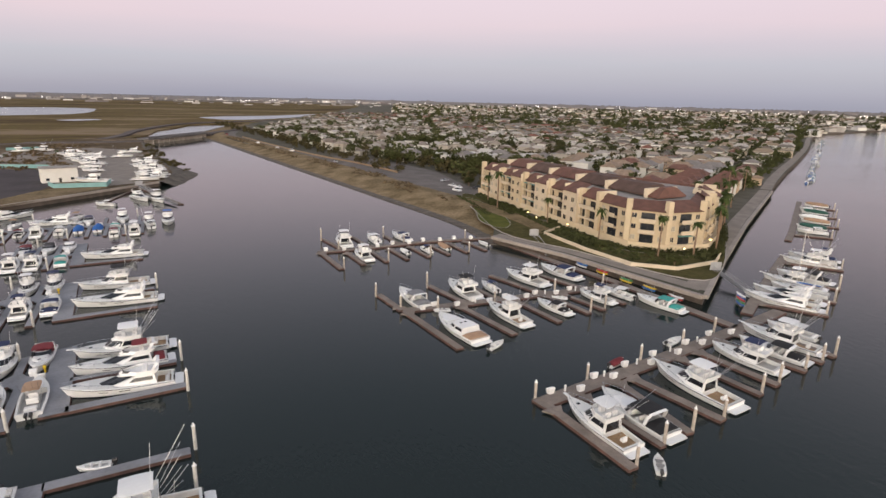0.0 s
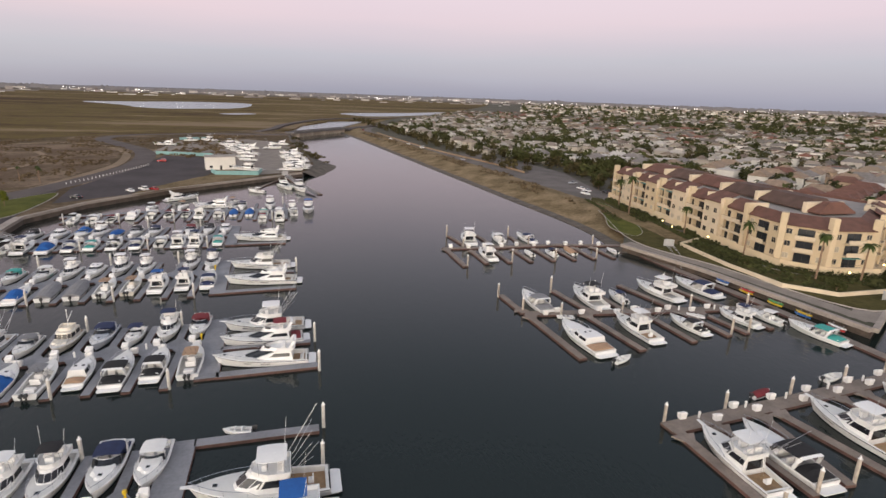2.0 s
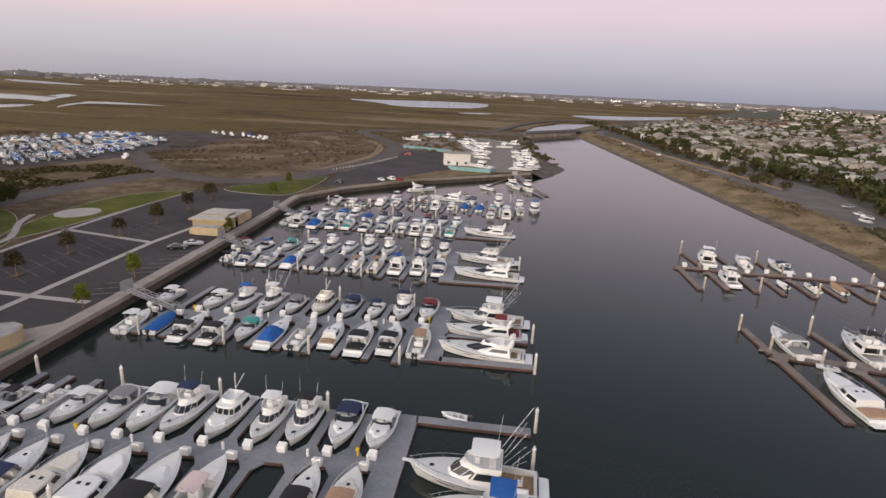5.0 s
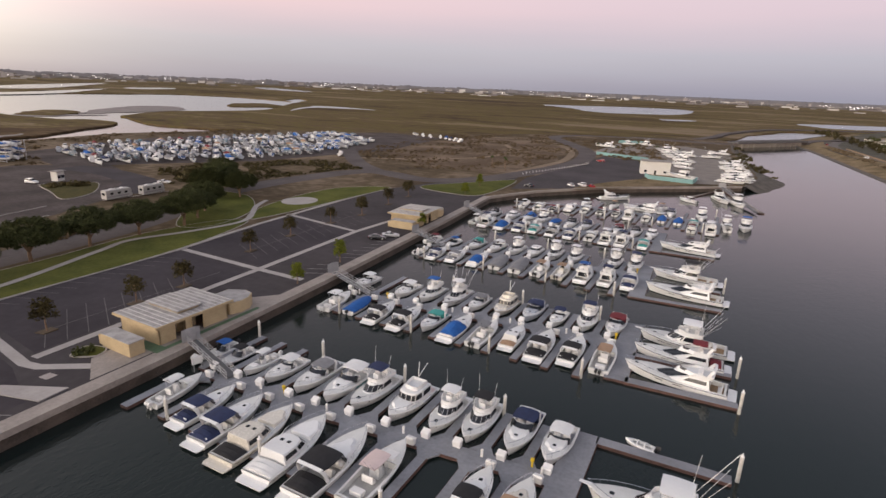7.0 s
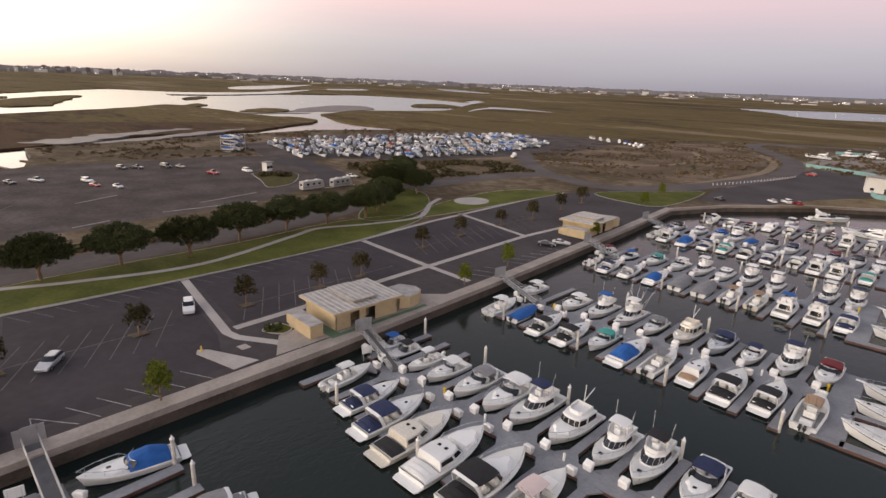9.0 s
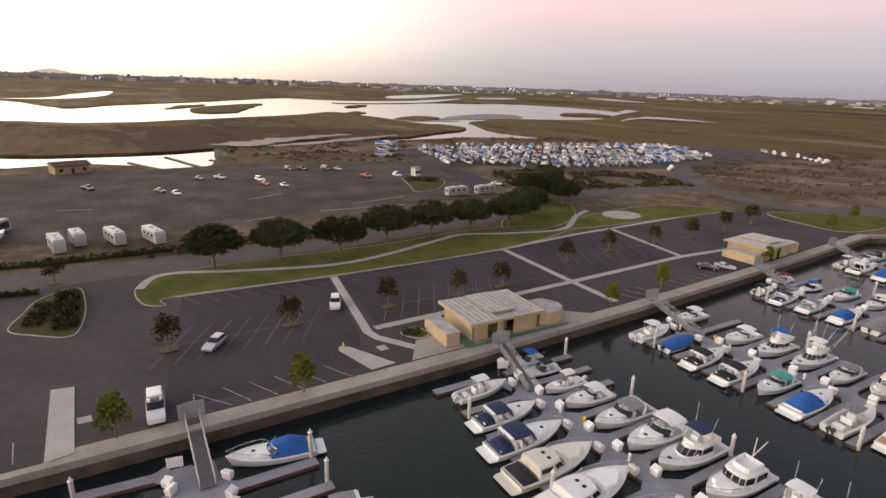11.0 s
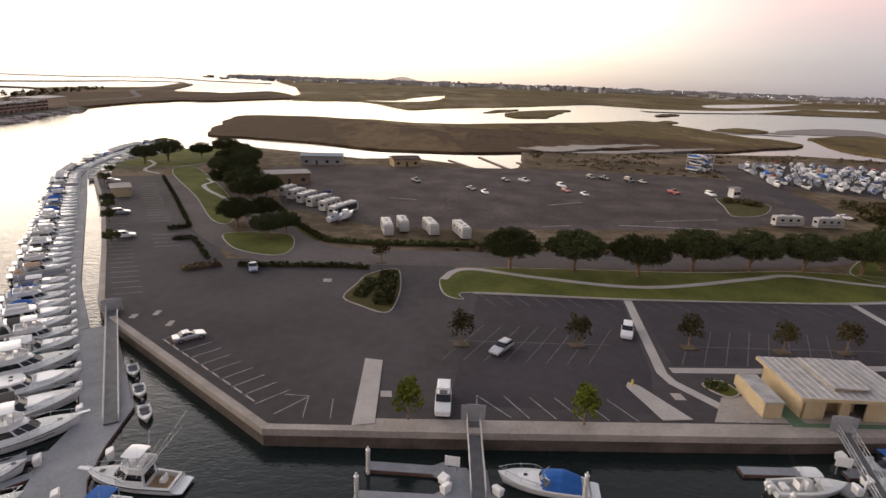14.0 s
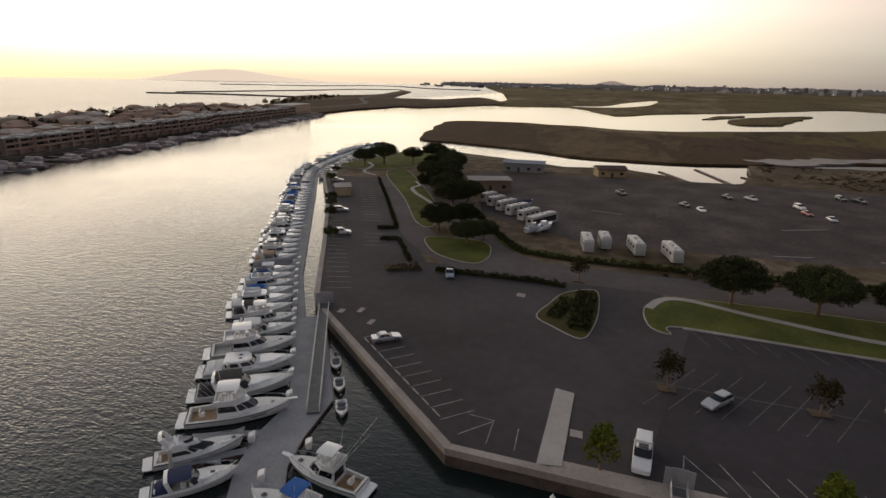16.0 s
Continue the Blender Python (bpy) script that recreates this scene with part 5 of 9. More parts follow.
            if canvas == "blue":
                P("cockpit_cover", h.cover(.10, .52, 1.45 * u, -.08), cv, "royal blue domed cockpit cover")
            else:
                P("canvas_top", sheet(-B * .42, B * .42, h.y(.20), h.y(.47), mid + 1.12 * u, .16, .04), cv)
                P("cockpit_cover", h.cover(.03, .235, .45 * u, -.16), cv)
    elif kind in ("fly", "sport"):
        big = kind == "sport"
        y0, y1 = h.y(.30 if big else .26), h.y(.74 if big else .72)
        cab = House(y0, y1, B * .40, B * .30, h.z(.45) - .25, h.z(.5) + (1.25 if big else 1.15) * u ** .6, rake=1.5 * u, back=.05, inset=.24 * u, nose=.9 * u)
        P("cabin", cab.body(), hullmat)
        P("aft_door", cab.glass((0,), .12, .80, .14), GLASS)
        P("windshield", cab.glass((3, 4, 5, 6), .42, .88, .04), GLASS)
        P("side_window", cab.glass((1, 2), .45, .86, .06), GLASS)
        P("side_window", cab.glass((7, 8), .45, .86, .06), GLASS)
        zt = cab.z1
        fb = House(y0 - (.2 if big else .9 * u), y0 + (y1 - y0) * .60, B * .38, B * .28, zt + .02, zt + .62, rake=-.12, back=-.05, inset=-.03, nose=.7 * u)
        P("flybridge", fb.tub(), hullmat)
        P("helm_console", box(bmesh.new(), -B * .12, B * .12, y0 + 1.5 * u, y0 + 1.9 * u, zt + .1, zt + .9, bevel=.06), hullmat)
        SEATS([(-B * .26, -B * .03, y0 + .3 * u, y0 + .8 * u, zt + .14, .8), (B * .03, B * .26, y0 + .3 * u, y0 + .8 * u, zt + .14, .8)], VINYL)
        ht = zt + .62 + 1.15 * u ** .4
        P("hardtop" if canvas in ("white", "pink") else "canvas_top", sheet(-B * .33, B * .33, y0 + .1, y0 + (y1 - y0) * .50, ht, .1, .07), cv if canvas != "white" else hullmat)
        BOWS([(B * .34, y, zt + .55, B * .31, y + .1, ht - .02) for y in (y0 + .2, y0 + 1.3 * u, y0 + (y1 - y0) * .46)], STEEL, .035)
        P("ladder", posts([((s * .2 + B * .2, y0 - .5, h.floor), (s * .2 + B * .2, y0 - .1, zt + .3)) for s in (-1, 1)] + [((B * .2 - .2, y0 - .5 + .4 * t, h.floor + (zt - h.floor) * t), (B * .2 + .2, y0 - .5 + .4 * t, h.floor + (zt - h.floor) * t)) for t in (.2, .4, .6, .8)], .022), STEEL)
        P("deck_hatch", hatches([(0, h.y(.82), h.z(.82) + .07, .25)]), GLASS)
        P("antenna", posts([((B * .3, y0 + .4, ht), (B * .34, y0 + .1, ht + 2.2 * u))], .016), VINYL)
        P("antenna", posts([((-B * .3, y0 + .4, ht), (-B * .34, y0 + .1, ht + 1.6 * u))], .016), VINYL)
        if big:
            P("pulpit", h.pulpit(), hullmat)
            P("outrigger", posts([((B * .44, y0 + .5, zt - .3), (B * .75, y0 - 3.2, zt + 5.2))], .03), ALU)
            P("outrigger", posts([((-B * .44, y0 + .5, zt - .3), (-B * .75, y0 - 3.2, zt + 5.2))], .03), ALU)
            for x0, x1 in ((-.3, -.7), (-.1, -.2), (.1, .25), (.3, .7)):
                P("fishing_rod", posts([((B * x0, y0 - .4, zt + .5), (B * x1, y0 - 2.6, zt + 3.4))], .02), ALU)
            P("fighting_chair", seats([(-.35, .35, h.y(.12), h.y(.12) + .6, h.floor + .25, .8)]), VINYL)
            P("porthole", stripes(h, .55, .68, .62, .78, (1,)), GLASS)
            P("porthole", stripes(h, .55, .68, .62, .78, (-1,)), GLASS)
        else:
            P("hull_stripe", stripes(h, .78, .88, .02, .93), accent)
    elif kind == "yacht":
        y0, y1 = h.y(.16), h.y(.80)
        cab = House(y0, y1, B * .43, B * .26, h.z(.42) - .3, h.z(.5) + .95 * u ** .5, rake=3.2 * u, back=.3, inset=.34 * u, nose=1.6 * u, crown=.14)
        P("superstructure", cab.body(), hullmat, smooth=False)
        P("windshield", cab.glass((3, 4, 5, 6), .30, .86, .02), GLASS)
        P("side_window", cab.glass((1, 2), .46, .80, .10), GLASS)
        P("side_window", cab.glass((7, 8), .46, .80, .10), GLASS)
        zt = cab.z1
        fb = House(h.y(.17), h.y(.50), B * .35, B * .22, zt + .05, zt + .55, rake=.5, back=-.5, inset=.05, nose=1.0)
        P("flybridge", fb.tub(), hullmat)
        P("flybridge_windscreen", fb.glass((3, 4, 5, 6), .6, 1.25, .02), GLASS)
        P("radar_arch", arch(B * .36, h.y(.20), zt + .3, 1.25, -.8, .12), hullmat)
        SEATS([(-B * .24, B * .24, h.y(.24), h.y(.29), zt + .15, .7), (-B * .2, B * .2, h.y(.05), h.y(.09), h.floor, .7)], VINYL)
        P("hull_port", stripes(h, .58, .72, .40, .50), GLASS)
        P("hull_port", stripes(h, .58, .70, .60, .68), GLASS)
        if canvas != "white":
            P("canvas_top", sheet(-B * .3, B * .3, h.y(.20), h.y(.36), zt + 1.6, .12, .05), cv)
            P("cockpit_cover", h.cover(.03, .15, .5, -.2), cv)
        P("sunpad", hatches([(0, h.y(.80), h.z(.78) + .06, .55)]), VINYL)
        P("deck_hatch", hatches([(0, h.y(.88), h.z(.88) + .06, .22)]), GLASS)
    elif kind in ("console", "cat"):
        P("helm_console", House(h.y(.42), h.y(.55), B * .17, B * .14, h.floor, h.floor + 1.15, rake=.3, inset=.05, nose=.2).body(), hullmat)
        P("windshield", House(h.y(.44), h.y(.55), B * .165, B * .14, h.floor + 1.1, h.floor + 1.55, rake=.3, inset=.04, nose=.2).glass((2, 3, 4, 5, 6, 7), 0, 1, .02), GLASS)
        zt = h.floor + 2.25
        P("hardtop" if canvas in ("white", "pink") else "canvas_top", sheet(-B * .30, B * .30, h.y(.30), h.y(.58), zt, .1, .07), cv)
        BOWS([(B * .2, y, h.floor, B * .24, y + d, zt - .02) for y, d in ((h.y(.36), -.2), (h.y(.54), .1))], ALU, .035)
        SEATS([(-B * .2, B * .2, h.y(.31), h.y(.36), h.floor + .2, .8)], VINYL)
        P("bait_locker", box(bmesh.new(), -B * .2, B * .2, h.y(.12), h.y(.2), h.floor, h.floor + .55, bevel=.05), VINYL)
        P("bow_seat", box(bmesh.new(), -B * .22, B * .22, h.y(.64), h.y(.78), h.z(.66) - .05, h.z(.66) + .2, bevel=.06), VINYL)
        for x in ((-.28, .28) if L > 7.5 else (0,)):
            P("outboard_motor", motor(bmesh.new(), x, h.y(0), .6), BLACK if canvas != "white" else VINYL)
        for s in (-1, -.4, .4, 1):
            P("fishing_rod", posts([((s * B * .28, h.y(.30), zt), (s * B * .32, h.y(.2), zt + 1.6))], .014), BLACK)
    elif kind in ("cuddy", "runabout"):
        cud = House(h.y(.46), h.y(.86), B * .36, B * .2, h.z(.5) - .08, h.z(.6) + .35 * u, rake=1.0 * u, inset=.16 * u, nose=.8 * u)
        if kind == "cuddy":
            P("cuddy", cud.body(), hullmat)
            P("deck_hatch", hatches([(0, h.y(.66), cud.z1 + .05, .2)]), GLASS)
        ws = House(h.y(.38), h.y(.56), B * .40, B * .32, h.z(.5), h.z(.5) + .62, rake=.7, inset=.1, nose=.4)
        P("windshield", ws.glass((2, 3, 4, 5, 6, 7), .05, 1, .02), GLASS)
        SEATS([(-B * .3, -B * .05, h.y(.3), h.y(.38), h.floor, .8), (B * .05, B * .3, h.y(.3), h.y(.38), h.floor, .8), (-B * .33, B * .33, h.y(.05), h.y(.12), h.floor, .6)], VINYL)
        zt = h.z(.4) + 1.25
        P("canvas_top" if canvas != "white" else "hardtop", sheet(-B * .38, B * .38, h.y(.22), h.y(.50), zt, .14, .05), cv)
        BOWS([(B * .42, y, h.z(.3), B * .36, y + d, zt) for y, d in ((h.y(.26), 0), (h.y(.42), .2))], STEEL, .025)
        P("outboard_motor", motor(bmesh.new(), 0, h.y(0), .6), BLACK)
    elif kind == "skiff":
        SEATS([(-B * .36, B * .36, h.y(.3), h.y(.38), h.floor, .4), (-B * .36, B * .36, h.y(.56), h.y(.63), h.floor, .4)], cv)
        P("outboard_motor", motor(bmesh.new(), 0, h.y(0), .55), BLACK)
    elif kind == "covered":
        P("mooring_cover", h.cover(.02, .90, .95 * u), cv, WORD[canvas] + " fitted mooring cover")
        P("outboard_motor", motor(bmesh.new(), 0, h.y(0), .55), BLACK)
    elif kind in ("trawler", "sedan"):
        t = kind == "trawler"
        y0, y1 = h.y(.22 if not t else .16), h.y(.62)
        cab = House(y0, y1, B * .42, B * .35, h.z(.4) - .35, h.z(.5) + (1.35 if t else .95), rake=.5 if t else 1.1 * u, back=.05, inset=.12 if t else .28, nose=.35)
        P("cabin", cab.body(), hullmat)
        P("windshield", cab.glass((3, 4, 5, 6), .5, .9, .06), GLASS)
        P("side_window", cab.glass((1, 2), .5, .88, .10), GLASS)
        P("side_window", cab.glass((7, 8), .5, .88, .10), GLASS)
        tr = House(y1 - .3, h.y(.92), B * .33, B * .18, h.z(.6) - .1, h.z(.7) + .3, rake=.8, inset=.14, nose=.6)
        P("cabin_trunk", tr.body(), hullmat)
        P("deck_hatch", hatches([(x, h.y(.70 + d), h.z(.7) + .3, .2) for x, d in ((-.45, 0), (.45, .02), (0, .09))]), GLASS)
        P("roof_hatch", hatches([(x, y0 + (y1 - y0) * f, cab.z1 + .06, .22) for x, f in ((-.5, .45), (.5, .45))]), GLASS if not t else VINYL)
        if t:
            P("mast", posts([((0, y0 + 1.0, cab.z1), (0, y0 + .8, cab.z1 + 3.2)), ((0, y0 + .9, cab.z1 + 1.0), (0, y0 - 1.4, cab.z1 + 2.0))], .05), VINYL)
            P("flybridge", House(y0 + .4, y0 + (y1 - y0) * .7, B * .3, B * .24, cab.z1 + .05, cab.z1 + .6, rake=.1, inset=.02, nose=.3).tub(), hullmat)
        P("cockpit_cover", h.cover(.03, .2, .35, -.2), cv)
        P("hull_stripe", stripes(h, .74, .84, .02, .93), accent)
    elif kind == "sail":
        P("cabin_trunk", House(h.y(.30), h.y(.74), B * .3, B * .18, h.z(.5) - .05, h.z(.5) + .45, rake=.8, inset=.12, nose=.6).body(), hullmat)
        P("mast", posts([((0, h.y(.56), h.z(.5)), (0, h.y(.56), 1.25 * L))], .09), ALU)
        P("boom", tube(bmesh.new(), [(0, h.y(.55), h.z(.5) + 1.3), (0, h.y(.15), h.z(.5) + 1.3)], .2, 8, .12), cv)
        P("rigging", posts([((0, h.y(.99), h.z(1)), (0, h.y(.56), 1.2 * L)), ((0, h.y(.02), h.z(0)), (0, h.y(.56), 1.24 * L))] + [((s * B * .47, h.y(.5), h.z(.5)), (0, h.y(.56), 1.1 * L)) for s in (-1, 1)], .015), STEEL)
    nest(made)
    return ob


PROTO = {}


def boat(kind, x, y, turn, L, canvas="navy", hullmat=None, z=0.0, lite=False):
    """A boat with its bow turned by so many degrees from north."""
    hullmat = hullmat or GEL
    key = (kind, round(L * 2) / 2, canvas, hullmat.name, lite)
    m = pose(x, y, z, 0, 0, turn)
    if key not in PROTO:
        PROTO[key] = make_boat(kind, key[1], canvas, hullmat, lite)
        PROTO[key].matrix_basis = m
        return PROTO[key]
    return copy_thing(PROTO[key], m)


def row(xs, spec, spine, side):
    """Boats along a pier, bows to the walkway unless the length is negative. side: -1 south of it, 1 north."""
    rng = random.Random(len(xs) * 31 + side + int(spine(10)))
    for x, s in zip(xs, spec):
        if s is None:
            continue
        kind, L, canvas = s[:3]
        out = L < 0
        L = abs(L)
        y = spine(x) + side * (1.75 + L / 2 + (.3 if out else .0))
        boat(kind, x + rng.uniform(-.15, .15), y, (0 if side < 0 else 180) + (180 if out else 0) + rng.uniform(-1.5, 1.5), L, canvas, s[3] if len(s) > 3 else None, lite=spine(10) > 160)
        dock_box(x + rng.uniform(-.6, .6), spine(x) + side * .95, 0 if side > 0 else 180)


row(ROW_A_S, [("console", 8, "white"), ("express", 9, "navy"), ("express", 10.5, "navy"), ("sedan", 11.5, "black", CREAM), ("sedan", 12, "white"), ("express", 12.5, "black"), ("console", 11, "pink"), None,
              ("express", 9, "black"), ("cuddy", 9.5, "tan", CREAM)], spA, -1)
row(ROW_A_N, [("runabout", 6.5, "blue"), ("runabout", 6.5, "black"), ("console", 7, "white"), ("cuddy", 8, "white"), ("express", 9.5, "grey"), ("express", 10.5, "white"), ("fly", 10, "navy"), ("trawler", 9.5, "pink"),
              ("fly", 9, "white"), ("fly", 9.5, "black"), ("express", 10, "navy"), ("cuddy", 9, "white")], spA, 1)
row(ROW_B_S, [("cat", 8.5, "white"), ("covered", 7.5, "blue"), ("express", 9, "black"), ("express", 9.5, "black"), ("express", -8.5, "teal"), ("express", 10, "blue"), ("console", 10, "grey"), ("sedan", 8.5, "tan"),
              ("express", 10.5, "black"), ("express", 9.5, "black"), ("console", 10.5, "tan")], spB, -1)
row(ROW_B_N, [("cuddy", 8, "white"), ("cuddy", 8.5, "white"), ("fly", 9, "blue"), ("sport", 10, "white"), ("express", 8, "grey"), ("trawler", 9, "tan", CREAM), ("express", 9.5, "navy", GREYHULL), ("cuddy", 7.5, "navy"),
              ("fly", 9.5, "navy"), ("express", 9.5, "red")], spB, 1)
row(ROW_C_S, [("runabout", 6.5, "black"), ("express", 8.5, "navy"), ("express", 8.5, "grey"), ("express", 9, "blue"), ("covered", 9, "grey"), ("covered", 9.5, "grey"), ("console", 9.5, "tan"), ("console", 9.5, "tan", CREAM),
              ("fly", 9.5, "blue"), ("fly", 9, "navy"), ("express", 9.5, "navy")], spC, -1)
row(ROW_C_N, [("runabout", 7, "red"), ("runabout", 7, "blue"), ("express", 8.5, "teal"), ("express", 8.5, "white"), ("fly", 9, "white"), ("sedan", 9, "white"), ("sport", 10, "white"), ("fly", 8.5, "white"),
              None, ("sport", 9.5, "white"), ("fly", 9, "navy")], spC, 1)
MIX = [("express", 9, "navy"), ("fly", 9.5, "white"), ("cuddy", 8, "white"), ("express", 9, "black"), ("console", 8, "white"), ("fly", 9.5, "navy"), ("sedan", 9, "white"), ("express", 8.5, "teal"), ("express", 10, "blue"),
       ("covered", 7.5, "blue"), ("trawler", 9.5, "tan", CREAM), ("express", 9, "red"), ("runabout", 7, "red")]
rngm = random.Random(5)
row(ROW_D_S, [rngm.choice(MIX[:9]) for _ in ROW_D_S], spD, -1)
row(ROW_D_N, [None if k == 7 else rngm.choice(MIX) for k in range(len(ROW_D_N))], spD, 1)
row([x + 2.4 for x in ROW_E_S], [rngm.choice(MIX) for _ in ROW_E_S], lambda x: 213 if x < 12 else 219, -1)
row([19, 29, 39, 49, 59], [("cuddy", 8, "white"), ("console", 9, "tan"), None, ("express", 9, "navy"), ("fly", 10, "white")], lambda x: 219, 1)
for x in (5, 14, 25, 36, 46, 53):
    pedestal(x, spA(x) + .4)
    pedestal(x - 1, spB(x) - .3)
for x, y in ((17.4, 64.9 + 1.1), (51.6, 68.7), (9.9, 102.7), (53.0, 108.3), (50.0, 148.4)):
    dock_box(x, y, 0, True)
# end berths of the west marina
boat("sport", 65.2, 67.4, 90, 14.5, "white")
boat("fly", 67.2, 62.0, 90, 12, "blue")
boat("skiff", 61.6, 79.3, 84, 3.5, "white")
boat("sport", 63.2, 112.4, 90, 14, "white")
boat("yacht", 63.1, 106.2, 92, 13.5, "red")
boat("yacht", 63.4, 98.6, 88, 14.5, "white")
boat("sport", 60.2, 150.6, 90, 14, "black")
boat("yacht", 61.0, 138.6, 88, 15.5, "white")
boat("yacht", 58.4, 177.6, 87, 14.5, "white")
boat("yacht", 39, 227, 85, 14, "white")
boat("yacht", 26, 243, -60, 12, "white")
for k, (x, y, tn, kd) in enumerate([(57.5, 205, 0, "cuddy"), (63, 206, 0, "fly"), (67, 216, 180, "sport"), (72.6, 217, 178, "fly"), (64, 268, 200, "yacht"), (70, 262, 198, "sport"), (52, 258, 60, "cuddy"), (45, 232, 170, "console")]):
    boat(kd, x, y, tn, (8, 9.5, 10, 11, 15, 13, 8, 9)[k], ("red", "white", "white", "blue", "white", "white", "white", "tan")[k], lite=True)
# east docks
boat("sport", 120.6, 61.1, 2, 12.5, "white")
boat("express", 127.2, 61.2, 3, 12.5, "black")
boat("sport", 141.4, 63.2, 4, 14, "white")
boat("fly", 157.6, 66.2, 10, 11.5, "navy")
boat("express", 164.8, 66.2, 12, 11, "black")
boat("sport", 170.9, 68.6, 12, 13.5, "white")
boat("cuddy", 177.0, 70, 12, 9, "white")
boat("skiff", 121.6, 51.6, -40, 3.5, "grey")
boat("covered", 136.2, 74.0, -80, 3.5, "red")
boat("skiff", 152.4, 76.4, -80, 4.5, "white")
boat("express", 117.6, 115.8, 5, 11.5, "grey")
boat("sedan", 119.0, 97.3, 7, 13.5, "tan")
boat("fly", 130.2, 116.4, 2, 12, "black")
boat("sport", 131.2, 99.6, 6, 12, "white")
boat("fly", 148.4, 117.8, 15, 12, "white")
boat("express", 159.2, 118.4, 13, 12, "navy")
boat("cuddy", 137.0, 115.6, 2, 6.5, "navy")
boat("express", 142.4, 99.2, 12, 8.5, "black")
boat("fly", 155.2, 100.4, 14, 8.5, "navy")
boat("cuddy", 161.6, 100.2, 12, 8, "white")
boat("express", 165.0, 91.5, 14, 10.5, "teal")
boat("skiff", 147.6, 103.4, 60, 3.5, "white")
boat("skiff", 120.4, 107.2, 80, 3.5, "grey")
boat("skiff", 121.8, 88.4, -70, 4, "white")
boat("fly", 118.8, 152.0, 4, 9.5, "white")
boat("fly", 118.6, 169.0, -6, 11.5, "white")
boat("cuddy", 128.0, 169.0, 0, 8.5, "white")
boat("express", 136.6, 168.0, 10, 9.5, "navy")
boat("runabout", 137.6, 151.6, 4, 6, "navy")
boat("covered", 143.8, 152.4, 4, 6, "tan")
boat("skiff", 131.4, 152.4, 4, 5, "white")
boat("skiff", 157.0, 151.8, 4, 5, "white")
boat("yacht", 191.0, 81.4, 22, 15, "white")
boat("yacht", 196.6, 83.6, 18, 14, "white")
boat("sport", 207.4, 88.8, 20, 13, "white")
boat("express", 214.4, 90.4, 20, 12, "black")
boat("sport", 229.8, 97.8, 30, 13, "white")
boat("yacht", 236.4, 101.0, 30, 12, "navy")
boat("sail", 203.0, 84.4, 22, 12, "blue")
# boats along the south-western quay, bows to the dock
spec_w = [("sport", 12.5, "white"), ("express", 12.5, "black"), ("sedan", 12.5, "white"), ("fly", 12.5, "white"), ("express", 10, "white"), ("fly", 9.5, "white"), ("express", 10.5, "black"), ("trawler", 11, "white"), ("express", 10.5, "blue"),
          ("fly", 10, "navy"), ("express", 10, "blue"), ("cuddy", 9, "white"), ("covered", 9.5, "grey"), ("express", 10, "tan"), ("fly", 10, "white"), ("express", 10, "black")]
rngw = random.Random(8)
QUAYMIX = [("express", 9.5, "black"), ("fly", 10, "white"), ("fly", 10, "navy"), ("express", 9.5, "white"), ("sport", 10.5, "white"), ("express", 9.5, "navy"), ("sedan", 9.5, "white"), ("covered", 9, "grey"), ("trawler", 10, "white"), ("express", 9.5, "blue")]
at = 0.0
k = 0
while at < 300:
    kd, L, cv_ = spec_w[k] if k < len(spec_w) else rngw.choice(QUAYMIX)
    e_, d_ = along(SWEDGE, at)
    o_ = Vector((-d_.y, d_.x))
    c = e_ + o_ * ((-.9 if at < 30 else -.2) + L / 2)
    boat(kd, c.x, c.y, math.degrees(math.atan2(o_.x, -o_.y)) + (3 if at < 180 else 0) + rngw.uniform(-2, 2), L, cv_, lite=at > 60)
    if at < 60:
        p_ = e_ + d_ * 2.5 - o_ * .5
        dock_box(p_.x, p_.y, 32)
    k += 1
    at += 6.0 if at < 20 else 4.35
for k in range(18):
    e_, d_ = along(SWEDGE, 173 + 5.8 * k)
    o_ = Vector((d_.y, -d_.x))
    c = e_ + o_ * 6.6
    boat(("fly", "express", "sport")[k % 3], c.x, c.y, math.degrees(math.atan2(o_.x, -o_.y)) + rngw.uniform(-4, 4), 9.5, ("white", "navy", "white", "black")[k % 4], lite=True)
boat("yacht", 8.4, -26.2, 44, 9.5, "white")
boat("express", 12.5, -23.0, 43, 8.5, "navy")
boat("sport", 6.7, -11.2, 176, 9.5, "white")
boat("fly", 12.6, -11.6, 173, 9.5, "blue")
for x, y, tn in ((-15.0, -22.6, -58), (-9.9, -19.1, -58), (-5.0, -15.9, -58)):
    boat("skiff", x, y, tn, 4, "grey", CREAM)
for x, y in ((3.2, -15.4), (9.6, -17.0), (4.6, -22.2)):
    dock_box(x, y, 30)
# by the small south pier
boat("express", 5.6, 30.8, 172, 9.5, "blue")
boat("express", 17.6, 33.0, 168, 9.5, "grey")

# ---- buildings
STUCCO = mat("cream_stucco", (.55, .445, .30), .85, var=.08, size=4, bump=.004, bump_size=.05)
STUCCO2 = mat("pale_stucco", (.59, .495, .365), .85, var=.08, size=4, bump=.004, bump_size=.05)
BLOCK = mat("buff_block_wall", (.46, .36, .22), .85, var=.12, size=2.5, bump=.006, bump_size=.1)
ROOFRED = mat("terracotta_tile_roof", (.125, .060, .045), .8, var=.25, size=2.5, bump=.03, bump_size=.25)
ROOFBROWN = mat("brown_tile_roof", (.085, .052, .042), .85, var=.25, size=2.5, bump=.03, bump_size=.25)
ROOFGREY = mat("flat_gravel_roof", (.27, .25, .235), .9, var=.15, size=5, bump=.01, bump_size=.1)
